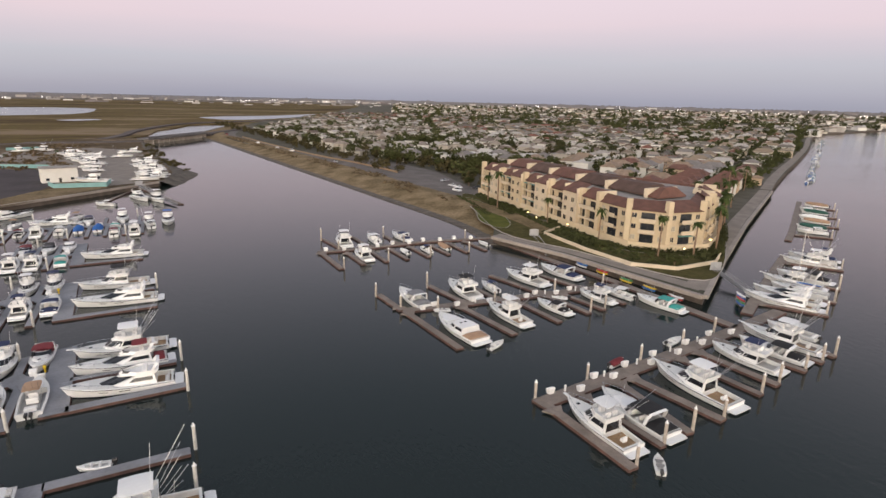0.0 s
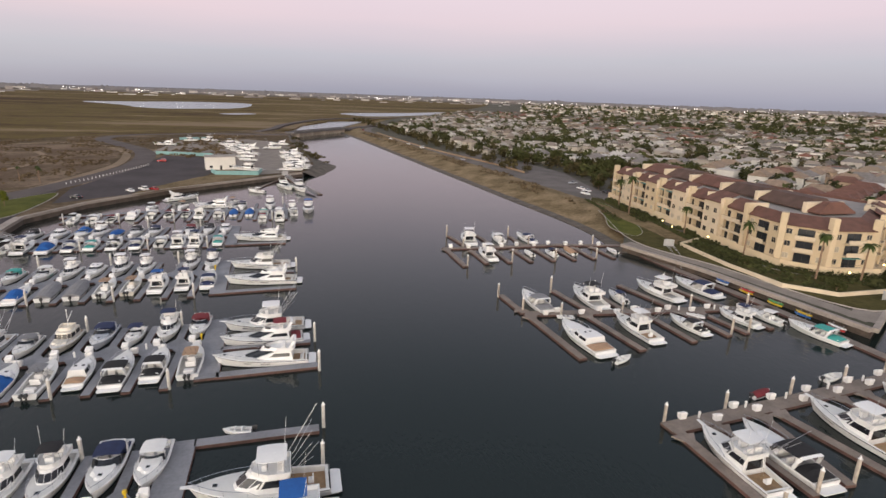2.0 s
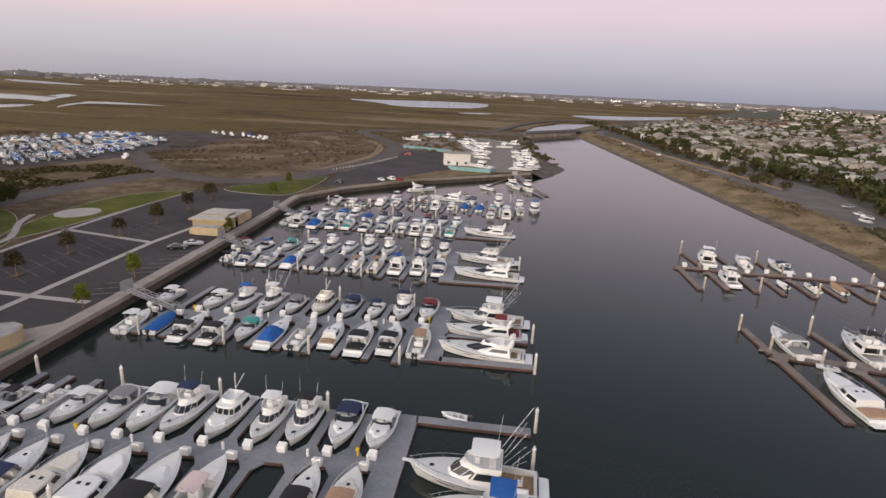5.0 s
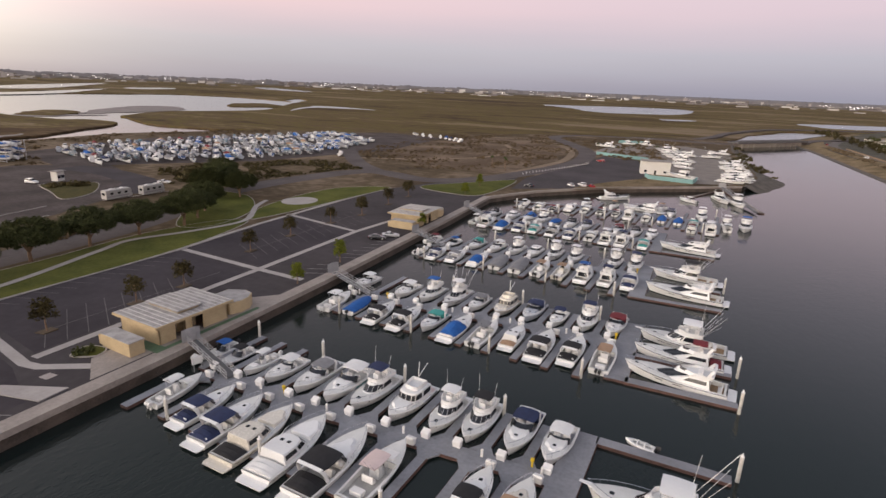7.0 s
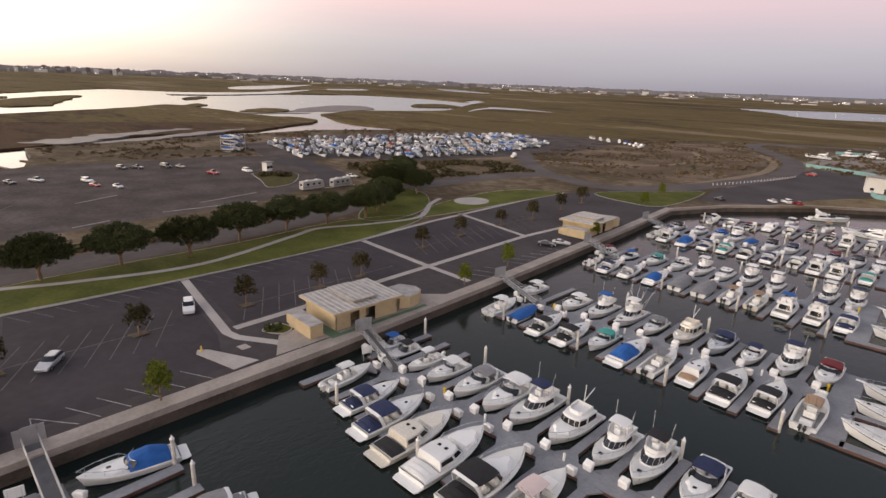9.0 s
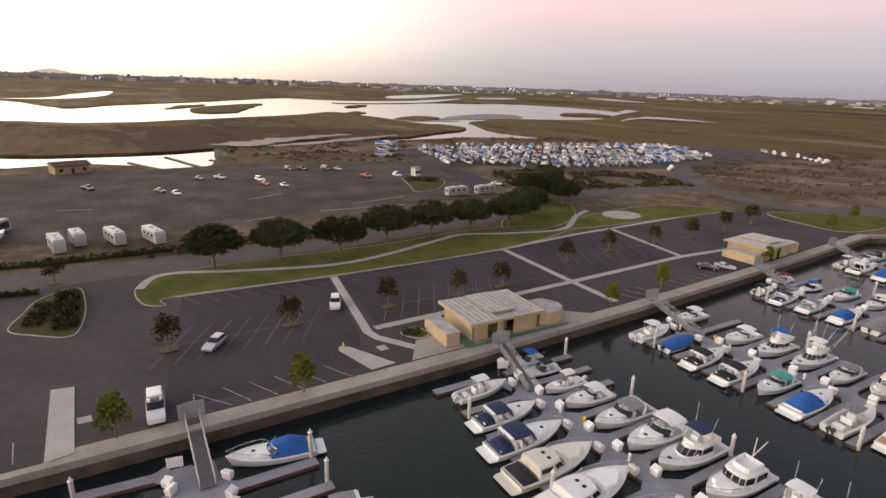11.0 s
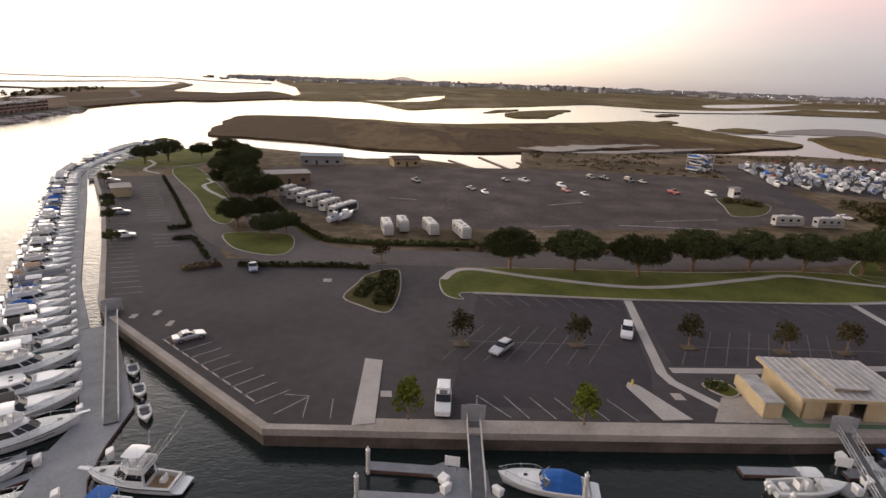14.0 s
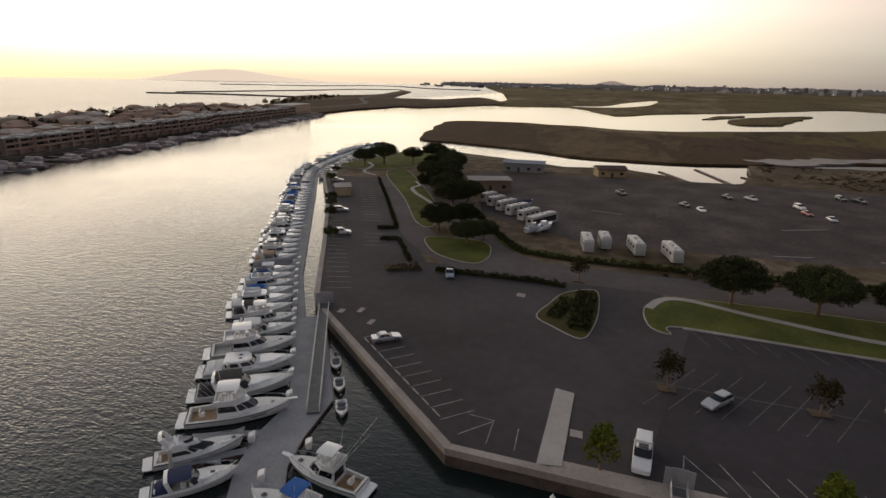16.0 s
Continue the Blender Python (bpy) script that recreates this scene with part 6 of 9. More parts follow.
RIBROOF = mat("weathered_ribbed_roof", (.33, .315, .305), .75, var=.25, size=1.6, bump=.01, bump_size=.1)
WINDOW = mat("house_window_glass", (.02, .023, .028), .08, var=.2, ior=1.5)
CURTAIN = mat("pale_curtained_glass", (.34, .31, .25), .3, var=.15)
AWNING = mat("teal_awning_cloth", (.10, .26, .24), .85, var=.1)
IRON = mat("dark_rail_iron", (.03, .028, .026), .5, var=.2)
GALV = mat("galvanised_steel", (.42, .42, .43), .5, metal=.7, var=.12)
TEALWALL = mat("faded_teal_wall", (.20, .36, .36), .8, var=.12, size=3)
WHITEWALL = mat("white_painted_wall", (.66, .64, .60), .75, var=.06, size=3)
MAT_GREEN = mat("green_surface_paint", (.09, .15, .085), .8, var=.25, size=2, place=True)


def frame_on(a, b):
    """Local frame of a facade from a to b: u along, v outward to the right."""
    a, b = Vector(a), Vector(b)
    d = (b - a).normalized()
    return a, d, Vector((d.y, -d.x)), (b - a).length


def fbox(bm, fr, u0, u1, v0, v1, z0, z1, bevel=0.0):
    a, d, o, _ = fr
    m = Matrix(((d.x, o.x, 0, a.x), (d.y, o.y, 0, a.y), (0, 0, 1, 0), (0, 0, 0, 1)))
    return box(bm, u0, u1, v0, v1, z0, z1, m, bevel)


def apartment():
    ob = thing("apartment_building", "three-storey cream stucco apartment block with terracotta roofs", "building")
    foot = [(240, 138), (221, 124), (208, 116.6), (196.5, 118.6), (190, 127), (190.8, 140), (199, 222), (226, 224), (230, 190), (236, 160)]
    z0, fl, n = GROUND, 3.15, 3
    base = GROUND + 1.6
    eave = base + n * fl
    part("wall", slab(bmesh.new(), foot, eave, z0), STUCCO, ob)
    c = Vector((213, 165))
    pod = [tuple(Vector(p) + (Vector(p) - c).normalized() * 3.2) for p in foot]
    part("podium", slab(bmesh.new(), pod, base - .1, z0), STUCCO2, ob)
    part("terrace_parapet", ribbon(bmesh.new(), pod[:7], .3, base + .75, z0), STUCCO, ob)
    # mansard skirt of tiles with a flat roof inside
    def inset(k):
        return [tuple(Vector(p) + (c - Vector(p)).normalized() * k * (1.2 if i in (1, 2, 3, 4) else 1)) for i, p in enumerate(foot)]
    bm = bmesh.new()
    o = [tuple(Vector(p) + (Vector(p) - c).normalized() * .7) for p in foot]
    i1 = inset(4.6)
    loft(bm, [[(*p, eave - .12) for p in o], [(*p, eave + .06) for p in o], [(*p, eave + 2.3) for p in i1], [(*p, eave + 1.0) for p in inset(5.2)]], False, False)
    bmesh.ops.recalc_face_normals(bm, faces=bm.faces)
    part("tiled_roof", bm, ROOFRED, ob, "terracotta tiled mansard roof")
    part("flat_roof", slab(bmesh.new(), inset(5.0), eave + 1.5, eave), ROOFGREY, ob, "pale gravel flat roof")
    # inner ridge roofs along the spine
    for y0, y1, xo, m_ in ((128, 132, 208, ROOFRED), (134, 150, 209, ROOFBROWN), (152, 166, 210, ROOFBROWN), (168, 184, 212, ROOFRED), (186, 200, 213, ROOFBROWN), (202, 216, 214, ROOFRED)):
        bm = bmesh.new()
        h = 2.6
        loft(bm, [[(xo - 6, y0, eave + 1.9), (xo + 6, y0, eave + 1.9), (xo + 6, y1, eave + 1.9), (xo - 6, y1, eave + 1.9)],
                  [(xo - 6, y0, eave + 2.3), (xo + 6, y0, eave + 2.3), (xo + 6, y1, eave + 2.3), (xo - 6, y1, eave + 2.3)],
                  [(xo - 2.2, y0 + 1, eave + 2.3 + h), (xo + 2.2, y0 + 1, eave + 2.3 + h), (xo + 2.2, y1 - 1, eave + 2.3 + h), (xo - 2.2, y1 - 1, eave + 2.3 + h)]])
        part("ridge_roof", bm, m_, ob)
        part("party_wall", box(bmesh.new(), xo - 6.4, xo + 6.4, y1 - .1, y1 + 1.3, eave + 1.5, eave + 4.4, bevel=.15), STUCCO2, ob)
    win = {}

    def opening(fr, u, w, zb, h, kind):
        a, d, o, _ = fr
        key = (round(w, 1), round(h, 1), kind)
        if key not in win:
            b1, b2 = bmesh.new(), bmesh.new()
            for x0, x1, y0, y1 in ((-w / 2 - .09, -w / 2, 0, h), (w / 2, w / 2 + .09, 0, h), (-w / 2, w / 2, -.09, 0), (-w / 2, w / 2, h, h + .09), (-.035, .035, 0, h)):
                box(b1, x0, x1, -.02, .10, y0, y1)
            box(b2, -w / 2, w / 2, 0, .03, 0, h)
            win[key] = (mesh_of(b1, "window_frame"), mesh_of(b2, "pane"))
            win[key][0].materials.append(STUCCO2 if kind != "door" else IRON)
            win[key][1].materials.append(CURTAIN if kind == "curtain" else WINDOW)
        p = a + d * u
        m = Matrix(((d.x, o.x, 0, p.x), (d.y, o.y, 0, p.y), (0, 0, 1, zb), (0, 0, 0, 1)))
        e = part("window", win[key][0], None, ob, m=m)
        part("pane", win[key][1], None, e)

    rng = random.Random(3)
    for si in range(6):
        a, b = foot[si], foot[si + 1]
        fr = frame_on(b, a)
        a_, d, o_, ln = fr
        if (a_ + d * ln / 2 + o_ * 2 - c).length < (a_ + d * ln / 2 - c).length:
            fr = frame_on(a, b)
        ln = fr[3]
        nb = max(1, round(ln / 9.2))
        bw = ln / nb
        for k in range(nb):
            u0 = k * bw
            um = u0 + bw / 2
            style = "balcony" if nb <= 2 or k % 2 == 0 else "windows"
            if nb > 2:
                # gabled bay with its own little roof between tall chimneys
                proj = 1.7 if k % 2 else .12
                part("bay", fbox(bmesh.new(), fr, u0 + .6, u0 + bw - .6, 0, proj, base, eave + (.9 if k % 2 else .2)), STUCCO2 if k % 3 else STUCCO, ob)
                rb = bmesh.new()
                a2, d2, o2, _ = fr
                q0, q1 = u0 + .3, u0 + bw - .3
                zz = eave + (.9 if k % 2 else .2)
                pts = [(q0, proj + .5, zz), (q1, proj + .5, zz), (q1, -3.6, zz + 2.5), (q0, -3.6, zz + 2.5)]
                loft(rb, [[tuple(a2 + d2 * u + o2 * v) + (z,) for u, v, z in pts], [tuple(a2 + d2 * u + o2 * v) + (z + .25,) for u, v, z in pts]])
                bmesh.ops.recalc_face_normals(rb, faces=rb.faces)
                part("bay_roof", rb, ROOFRED, ob)
                part("party_wall", fbox(bmesh.new(), fr, u0 + bw - .55, u0 + bw - .1, -6.2, proj + .25, eave - .4, eave + 2.9 - .5 * (k % 2), .08), STUCCO2, ob)
            else:
                proj = 0
            if k % 2 == 0 or nb <= 2:
                part("chimney", fbox(bmesh.new(), fr, u0 - .8, u0 + .8, -1.0, proj + .9, base - 1.2, eave + 3.4 - rng.random() * .8, .12), STUCCO, ob, "tall cream stucco chimney")
            for f in range(n):
                zb = base + f * fl
                if style == "balcony":
                    w = bw - 1.3 if nb > 2 else min(4.4, bw * .42)
                    if nb <= 2:
                        for sg in (-1, 1):
                            opening((fr[0] + fr[2] * (proj + .02), fr[1], fr[2], ln), um + sg * (w / 2 + (bw - w) / 4), 1.3, zb + .85, 1.3, "curtain" if rng.random() < .4 else "plain")
                    if nb > 2:
                        for sg in (-1, 1):
                            opening((fr[0] + fr[2] * (proj + .02), fr[1], fr[2], ln), um + sg * w * .25, w * .36, zb + .15, 2.2, "door")
                        part("pier", fbox(bmesh.new(), fr, um - .3, um + .3, proj, proj + 1.5, zb, zb + fl - .1), STUCCO, ob)
                    else:
                        opening((fr[0] + fr[2] * (proj + .02), fr[1], fr[2], ln), um, w * .8, zb + .15, 2.25, "door")
                    part("balcony", fbox(bmesh.new(), fr, um - w / 2, um + w / 2, proj, proj + 1.5, zb - .15, zb + .08), STUCCO2, ob)
                    pb = bmesh.new()
                    fbox(pb, fr, um - w / 2, um + w / 2, proj + 1.36, proj + 1.5, zb + .08, zb + (.95 if (f + k) % 3 else .4))
                    part("parapet", pb, STUCCO2, ob)
                    rb = bmesh.new()
                    a2, d2, o2, _ = fr
                    for zz in (.55, 1.02):
                        e0, e1 = a2 + d2 * (um - w / 2) + o2 * (proj + 1.43), a2 + d2 * (um + w / 2) + o2 * (proj + 1.43)
                        tube(rb, [(*e0, zb + zz), (*e1, zb + zz)], .03, 4)
                    part("rail", rb, IRON, ob)
                    if rng.random() < .14:
                        aw = bmesh.new()
                        fbox(aw, fr, um - w / 2, um + w / 2, proj, proj + 1.3, zb + 2.5, zb + 2.62)
                        part("awning", aw, AWNING, ob, "teal cloth awning")
                else:
                    for du in (-bw * .22, bw * .22):
                        opening((fr[0] + fr[2] * (proj + .02), fr[1], fr[2], ln), um + du, 1.5, zb + .85, 1.35, "curtain" if rng.random() < .45 else "plain")
        part("band", fbox(bmesh.new(), fr, 0, ln, 0, .35, base - .25, base + .1), STUCCO2, ob)
    return ob


apartment()
# garden of the apartments
lawn("lawn_apartments", [(165.5, 154), (173, 128), (181, 97), (198, 101), (238, 131), (228, 128), (208, 112), (195, 114), (185, 126), (186, 150), (193, 215), (188, 222), (176, 190)], "shaded shrub beds below the apartments", top=SOIL)
lawn("lawn_garden", [(169, 160), (176, 166), (183, 186), (188, 210), (183, 214), (176, 190), (168, 172)], "shaded green lawn above the bank")
bm = ribbon(bmesh.new(), [(185.7, 151.9), (176.5, 147.6), (175.2, 127), (175.6, 120), (176.2, 111), (184, 103.4), (198.4, 103.6), (206, 108)], .4, GROUND + 1.1, GROUND)
solo("wall_garden", bm, STUCCO2, "low cream garden wall along the promenade", "wall", kind="structure")


def restroom(at, turn):
    ob = thing("restroom_building", "low buff block restroom with weathered flat roof", "building", "restroom buildings", at=at, turn=turn)
    w, l, h = 4.6, 6.2, 2.9
    # walls with real door recesses on the quay side
    for x0, x1, y0, y1 in ((-w, -w + .25, -l, l), (-w, w, -l, -l + .25), (-w, w, l - .25, l), (w - .25, w, -l, -3.4), (w - .25, w, -1.6, -.6), (w - .25, w, 1.6, l), (w - 2.2, w - 2.0, -3.4, 1.6)):
        part("wall", box(bmesh.new(), x0, x1, y0, y1, 0, h), BLOCK, ob)
    part("pier_wall", box(bmesh.new(), w - 2.2, w + .12, -.66, 1.0 - 1.5, 0, h), BLOCK, ob)
    for y in (-2.4, .6):
        part("door", box(bmesh.new(), w - 2.0, w - 1.93, y - .45, y + .45, 0, 2.1, bevel=.02), mat("brown_door_paint", (.12, .08, .06), .6), ob)
    bm = bmesh.new()
    box(bm, -5.3, 5.3, -7.0, 7.0, h, h + .35, bevel=.04)
    part("roof", bm, RIBROOF, ob, "streaked grey flat roof")
    rib = mat("pale_roof_rib", (.47, .455, .44), .7, var=.15, size=.8)
    for k in range(15):
        part("roof_rib", box(bmesh.new(), -5.2, 5.2, -6.86 + k * .96, -6.76 + k * .96, h + .35, h + .43), rib, ob)
    part("fascia", box(bmesh.new(), 5.3, 5.38, -7.0, 7.0, h - .05, h + .38), BLOCK, ob)
    part("fascia", box(bmesh.new(), -5.3, 5.3, -7.08, -7.0, h - .05, h + .38), BLOCK, ob)
    part("clerestory", box(bmesh.new(), -4.0, 3.2, -1.8, 2.0, h + .3, h + .75), BLOCK, ob)
    part("clerestory_roof", box(bmesh.new(), -4.4, 3.6, -2.2, 2.4, h + .72, h + .90, bevel=.03), RIBROOF, ob)
    for k in range(5):
        part("roof_rib", box(bmesh.new(), -4.3, 3.5, -2.0 + k * 1.0, -1.9 + k * 1.0, h + .90, h + .97), rib, ob)
    # rounded yard enclosure at the end, and the store at the other
    ring = [(-1.6, 7.1), (3.9, 7.3), (4.5, 9.2), (4.2, 11.4), (3.0, 13.0), (1.0, 13.4), (-1.7, 11.8)]
    part("enclosure_wall", slab(bmesh.new(), ring, 2.05, 0), BLOCK, ob)
    part("enclosure_top", slab(bmesh.new(), [(x * .94 + .08, 10.1 + (y - 10.1) * .94) for x, y in ring], 2.12, 2.0), RIBROOF, ob)
    part("store_box", box(bmesh.new(), -1.9, 4.8, -10.9, -8.6, 0, 2.1, bevel=.05), BLOCK, ob)
    part("store_lid", box(bmesh.new(), -2.0, 4.9, -11.0, -8.5, 2.1, 2.24, bevel=.03), RIBROOF, ob)
    part("store_wing", box(bmesh.new(), -3.2, -1.9, -10.6, -9.4, 0, 1.5, bevel=.04), BLOCK, ob)
    return ob


restroom((-9.6, 70.4, GROUND + .05), -1.5)
restroom((-15.2, 155.6, GROUND + .05), 3.5)
patch("pavement_green_mat", [(-4.9, 62.2), (-8.5, 62.2), (-8.5, 64), (-4.2, 64.2), (-4.4, 82.5), (-3.5, 82.5), (-3.3, 62.2)], GROUND + .06, MAT_GREEN, "green painted walk round the restroom", "pavement")


def gangway(a, b, w=1.5, za=GROUND + .15, zb=DECKZ + .1):
    """A trussed aluminium bridge from the quay down to a float, with its gate."""
    a, b = Vector((*a, za)), Vector((*b, zb))
    ob = thing("gangway", "grey aluminium gangway with truss rails and gate", "gangway", "gangways")
    d = (b - a).normalized()
    o = Vector((d.y, -d.x, 0)).normalized() * w / 2
    bm = bmesh.new()
    loft(bm, [[tuple(p + o + Vector((0, 0, z))) for z in (0, .1)] + [tuple(p - o + Vector((0, 0, z))) for z in (.1, 0)] for p in (a, b)])
    bmesh.ops.recalc_face_normals(bm, faces=bm.faces)
    part("tread", bm, TREAD, ob)
    ln = (b - a).length
    n = max(3, round(ln / 1.6))
    for s in (-1, 1):
        bm = bmesh.new()
        for z in (.12, .6, 1.08):
            tube(bm, [a + o * s + Vector((0, 0, z)), b + o * s + Vector((0, 0, z))], .045, 5)
        for k in range(n + 1):
            p = a + d * ln * k / n + o * s
            tube(bm, [p + Vector((0, 0, .1)), p + Vector((0, 0, 1.08))], .035, 5)
            if k < n:
                tube(bm, [p + Vector((0, 0, .1)), p + d * ln / n + Vector((0, 0, 1.05))], .025, 4)
        part("truss_rail", bm, GALV, ob)
    g = a - d * .3
    for s in (-1, 1):
        part("gate_wing", loft(bmesh.new(), [[tuple(g + o * s * q + Vector((0, 0, z)) + d * t) for z, t in ((0, 0), (2.0, 0), (2.0, .06), (0, .06))] for q in (1.0, 1.9)]), GALV, ob)
    part("gate_panel", loft(bmesh.new(), [[tuple(g + o * q + Vector((0, 0, z)) + d * t) for z, t in ((0, 0), (2.1, 0), (2.1, .06), (0, .06))] for q in (-.98, .98)]), GALV, ob)
    return ob


gangway((-2.2, 67.4), (8.4, 65.2))
gangway((-2.4, 23.8), (8.0, 23.9))
gangway((-4.8, 104.6), (6.6, 102.2))
gangway((-7.6, 143.4), (3.2, 141.2))
gangway((-10.8, 182.5), (-2.5, 180.6))
gangway((-30.2, -33.8), (-2.6, -18.6), 1.6)
gangway((193.2, 99.4), (188.4, 85.6), 1.6)
gangway((172.2, 147.0), (166.4, 132.0), 1.5)
gangway((63, 292), (76, 248), 1.6)


GLOW = bpy.data.materials.new("warm_lamp_globe")
GLOW.use_nodes = True
GLOW.node_tree.nodes["Principled BSDF"].inputs["Emission Color"].default_value = (1, .72, .25, 1)
GLOW.node_tree.nodes["Principled BSDF"].inputs["Emission Strength"].default_value = 6.0


def garden_lamp(x, y):
    ob = thing("garden_lamp", "lit yellow garden lamp on a thin post", "lamp", "garden lamps", at=(x, y, GROUND + .1))
    part("post", tube(bmesh.new(), [(0, 0, 0), (0, 0, 1.9)], .05, 6), IRON, ob)
    bm = bmesh.new()
    bmesh.ops.create_icosphere(bm, subdivisions=2, radius=.24, matrix=Matrix.Translation((0, 0, 2.05)))
    part("globe", bm, GLOW, ob, "glowing yellow globe")


for x, y in ((186.4, 170.5), (184.2, 162.5), (186.6, 149), (197, 112.5), (213, 116.8)):
    garden_lamp(x, y)

# ---- plants
def leaf_mat(name, lo, hi):
    m = bpy.data.materials.new(name)
    m.use_nodes = True
    nt = m.node_tree
    b = nt.nodes["Principled BSDF"]
    g, r, n, mx, tc = (nt.nodes.new("ShaderNode" + k) for k in ("NewGeometry", "ValToRGB", "TexNoise", "Mix", "TexCoord"))
    mx.data_type = "FLOAT"
    mx.inputs["Factor"].default_value = .5
    n.inputs["Scale"].default_value = .8
    nt.links.new(tc.outputs["Object"], n.inputs["Vector"])
    nt.links.new(g.outputs["Random Per Island"], mx.inputs["A"])
    nt.links.new(n.outputs["Fac"], mx.inputs["B"])
    nt.links.new(mx.outputs["Result"], r.inputs[0])
    r.color_ramp.elements[0].position, r.color_ramp.elements[0].color = .2, (*lo, 1)
    r.color_ramp.elements[1].position, r.color_ramp.elements[1].color = .8, (*hi, 1)
    nt.links.new(r.outputs[0], b.inputs["Base Color"])
    b.inputs["Roughness"].default_value, b.inputs["IOR"].default_value = .8, 1.18
    return m


LEAF = {"pine": leaf_mat("dark_pine_needles", (.024, .030, .011), (.072, .078, .030)), "lime": leaf_mat("young_green_leaves", (.055, .075, .010), (.17, .18, .025)),
        "dull": leaf_mat("dull_olive_leaves", (.032, .027, .012), (.085, .070, .030)), "green": leaf_mat("garden_green_leaves", (.026, .032, .011), (.085, .088, .032)),
        "dry": leaf_mat("dry_brown_brush", (.060, .043, .024), (.165, .120, .070)), "palm": leaf_mat("palm_fronds", (.028, .045, .012), (.085, .105, .035)),
        "hedge": leaf_mat("dark_hedge_leaves", (.022, .026, .010), (.066, .066, .025))}
BARK = mat("pale_brown_bark", (.20, .13, .085), .9, var=.3, size=.6, bump=.02, bump_size=.08)


def leaves(bm, centre, rad, count, size, rng, flat=1.0):
    """A clump of small bent leaf blades round a centre."""
    for _ in range(count):
        v = Vector((rng.gauss(0, 1), rng.gauss(0, 1), rng.gauss(0, 1) * flat))
        v = v.normalized() * rad * rng.uniform(.45, 1.05)
        v.z *= flat
        p = Vector(centre) + v
        a = Vector((rng.uniform(-1, 1), rng.uniform(-1, 1), rng.uniform(-.7, .7))).normalized()
        b = a.orthogonal().normalized()
        s = size * rng.uniform(.6, 1.3)
        q = [p - a * s, p + b * s * .6, p + a * s, p - b * s * .6 + a.cross(b) * s * .4]
        bm.faces.new([bm.verts.new(k) for k in q])


TREES = {}


def tree_mesh(kind, k):
    key = (kind, k)
    if key in TREES:
        return TREES[key]
    rng = random.Random(k * 17 + len(kind))
    tr, cr = bmesh.new(), bmesh.new()
    if kind == "pine":
        h = 3.5
        tube(tr, [(0, 0, -.1), (.1, .05, h * .5), (.2, 0, h)], .46, 9, .32)
        tips = []
        for i in range(7):
            a = i * math.tau / 7 + rng.uniform(-.3, .3)
            r = rng.uniform(1.8, 4.6)
            e = Vector((r * math.cos(a), r * math.sin(a), h + rng.uniform(2.0, 4.0)))
            tube(tr, [(.2, 0, h * .6), (e.x * .45, e.y * .45, h + .9), e], .22, 6, .07)
            tips.append(e)
        for i in range(460):
            a, r = rng.uniform(0, math.tau), 6.6 * math.sqrt(rng.random())
            top = 4.3 * math.sqrt(max(0, 1 - (r / 6.9) ** 2)) + .5 * noise.noise((math.cos(a) * 2 + k, math.sin(a) * 2, r))
            z = h + 2.5 + rng.uniform(-.45, 1) * top
            if noise.noise((r * math.cos(a) * .5 + k * 9, r * math.sin(a) * .5, z * .4)) < -.38:
                continue
            leaves(cr, (r * math.cos(a), r * math.sin(a), z), .9, 42, .2, rng, .7)
    elif kind in ("lime", "dull"):
        h = 1.9
        tube(tr, [(0, 0, -.1), (.06, .02, h * .6), (0, 0, h + 1.2)], .13, 7, .07)
        for i in range(4):
            a = i * 1.7 + k
            tube(tr, [(0, 0, h), (math.cos(a) * .9, math.sin(a) * .9, h + 1.3)], .06, 5, .03)
        for i in range(84 if kind == "lime" else 56):
            a, r = rng.uniform(0, math.tau), 1.55 * math.sqrt(rng.random())
            z = h + rng.uniform(.1, 2.9 if kind == "lime" else 2.2)
            leaves(cr, (r * math.cos(a) * (1.1 - .2 * (z - h)), r * math.sin(a) * (1.1 - .2 * (z - h)), z), .5, 13, .2, rng)
    elif kind == "round":
        h = 2.2
        tube(tr, [(0, 0, -.1), (0, 0, h)], .3, 7, .2)
        for i in range(4):
            a = i * 1.6 + k
            tube(tr, [(0, 0, h * .8), (math.cos(a) * 1.8, math.sin(a) * 1.8, h + 2)], .14, 5, .05)
        for i in range(70):
            a, r = rng.uniform(0, math.tau), 3.2 * math.sqrt(rng.random())
            z = h + 1.8 + rng.uniform(-1.2, 2.4) * math.sqrt(max(.05, 1 - (r / 3.4) ** 2))
            leaves(cr, (r * math.cos(a), r * math.sin(a), z), .8, 13, .36, rng)
    elif kind == "palm":
        h = 9.5 + k
        tube(tr, [(0, 0, -.1), (.12, 0, h * .5), (.2, .05, h)], .26, 7, .17)
        for i in range(26):
            a, up = i * 2.4, rng.uniform(-.5, .9)
            d = Vector((math.cos(a), math.sin(a), 0))
            sgt = Vector((-d.y, d.x, 0))
            ln = rng.uniform(1.6, 2.3)
            prev = None
            for j in range(5):
                t = j / 4
                p = Vector((.2, .05, h)) + d * ln * t + Vector((0, 0, up * ln * t - 1.3 * t * t * ln * .6))
                w = .34 * math.sin(math.pi * (t * .8 + .15))
                cur = (cr.verts.new(p - sgt * w), cr.verts.new(p + sgt * w + Vector((0, 0, .05))))
                if prev:
                    cr.faces.new((prev[0], prev[1], cur[1], cur[0]))
                prev = cur
    a, b = mesh_of(tr, "trunk"), mesh_of(cr, "crown")
    a.materials.append(BARK)
    b.materials.append(LEAF["palm" if kind == "palm" else "green" if kind == "round" else kind])
    TREES[key] = (a, b)
    return TREES[key]


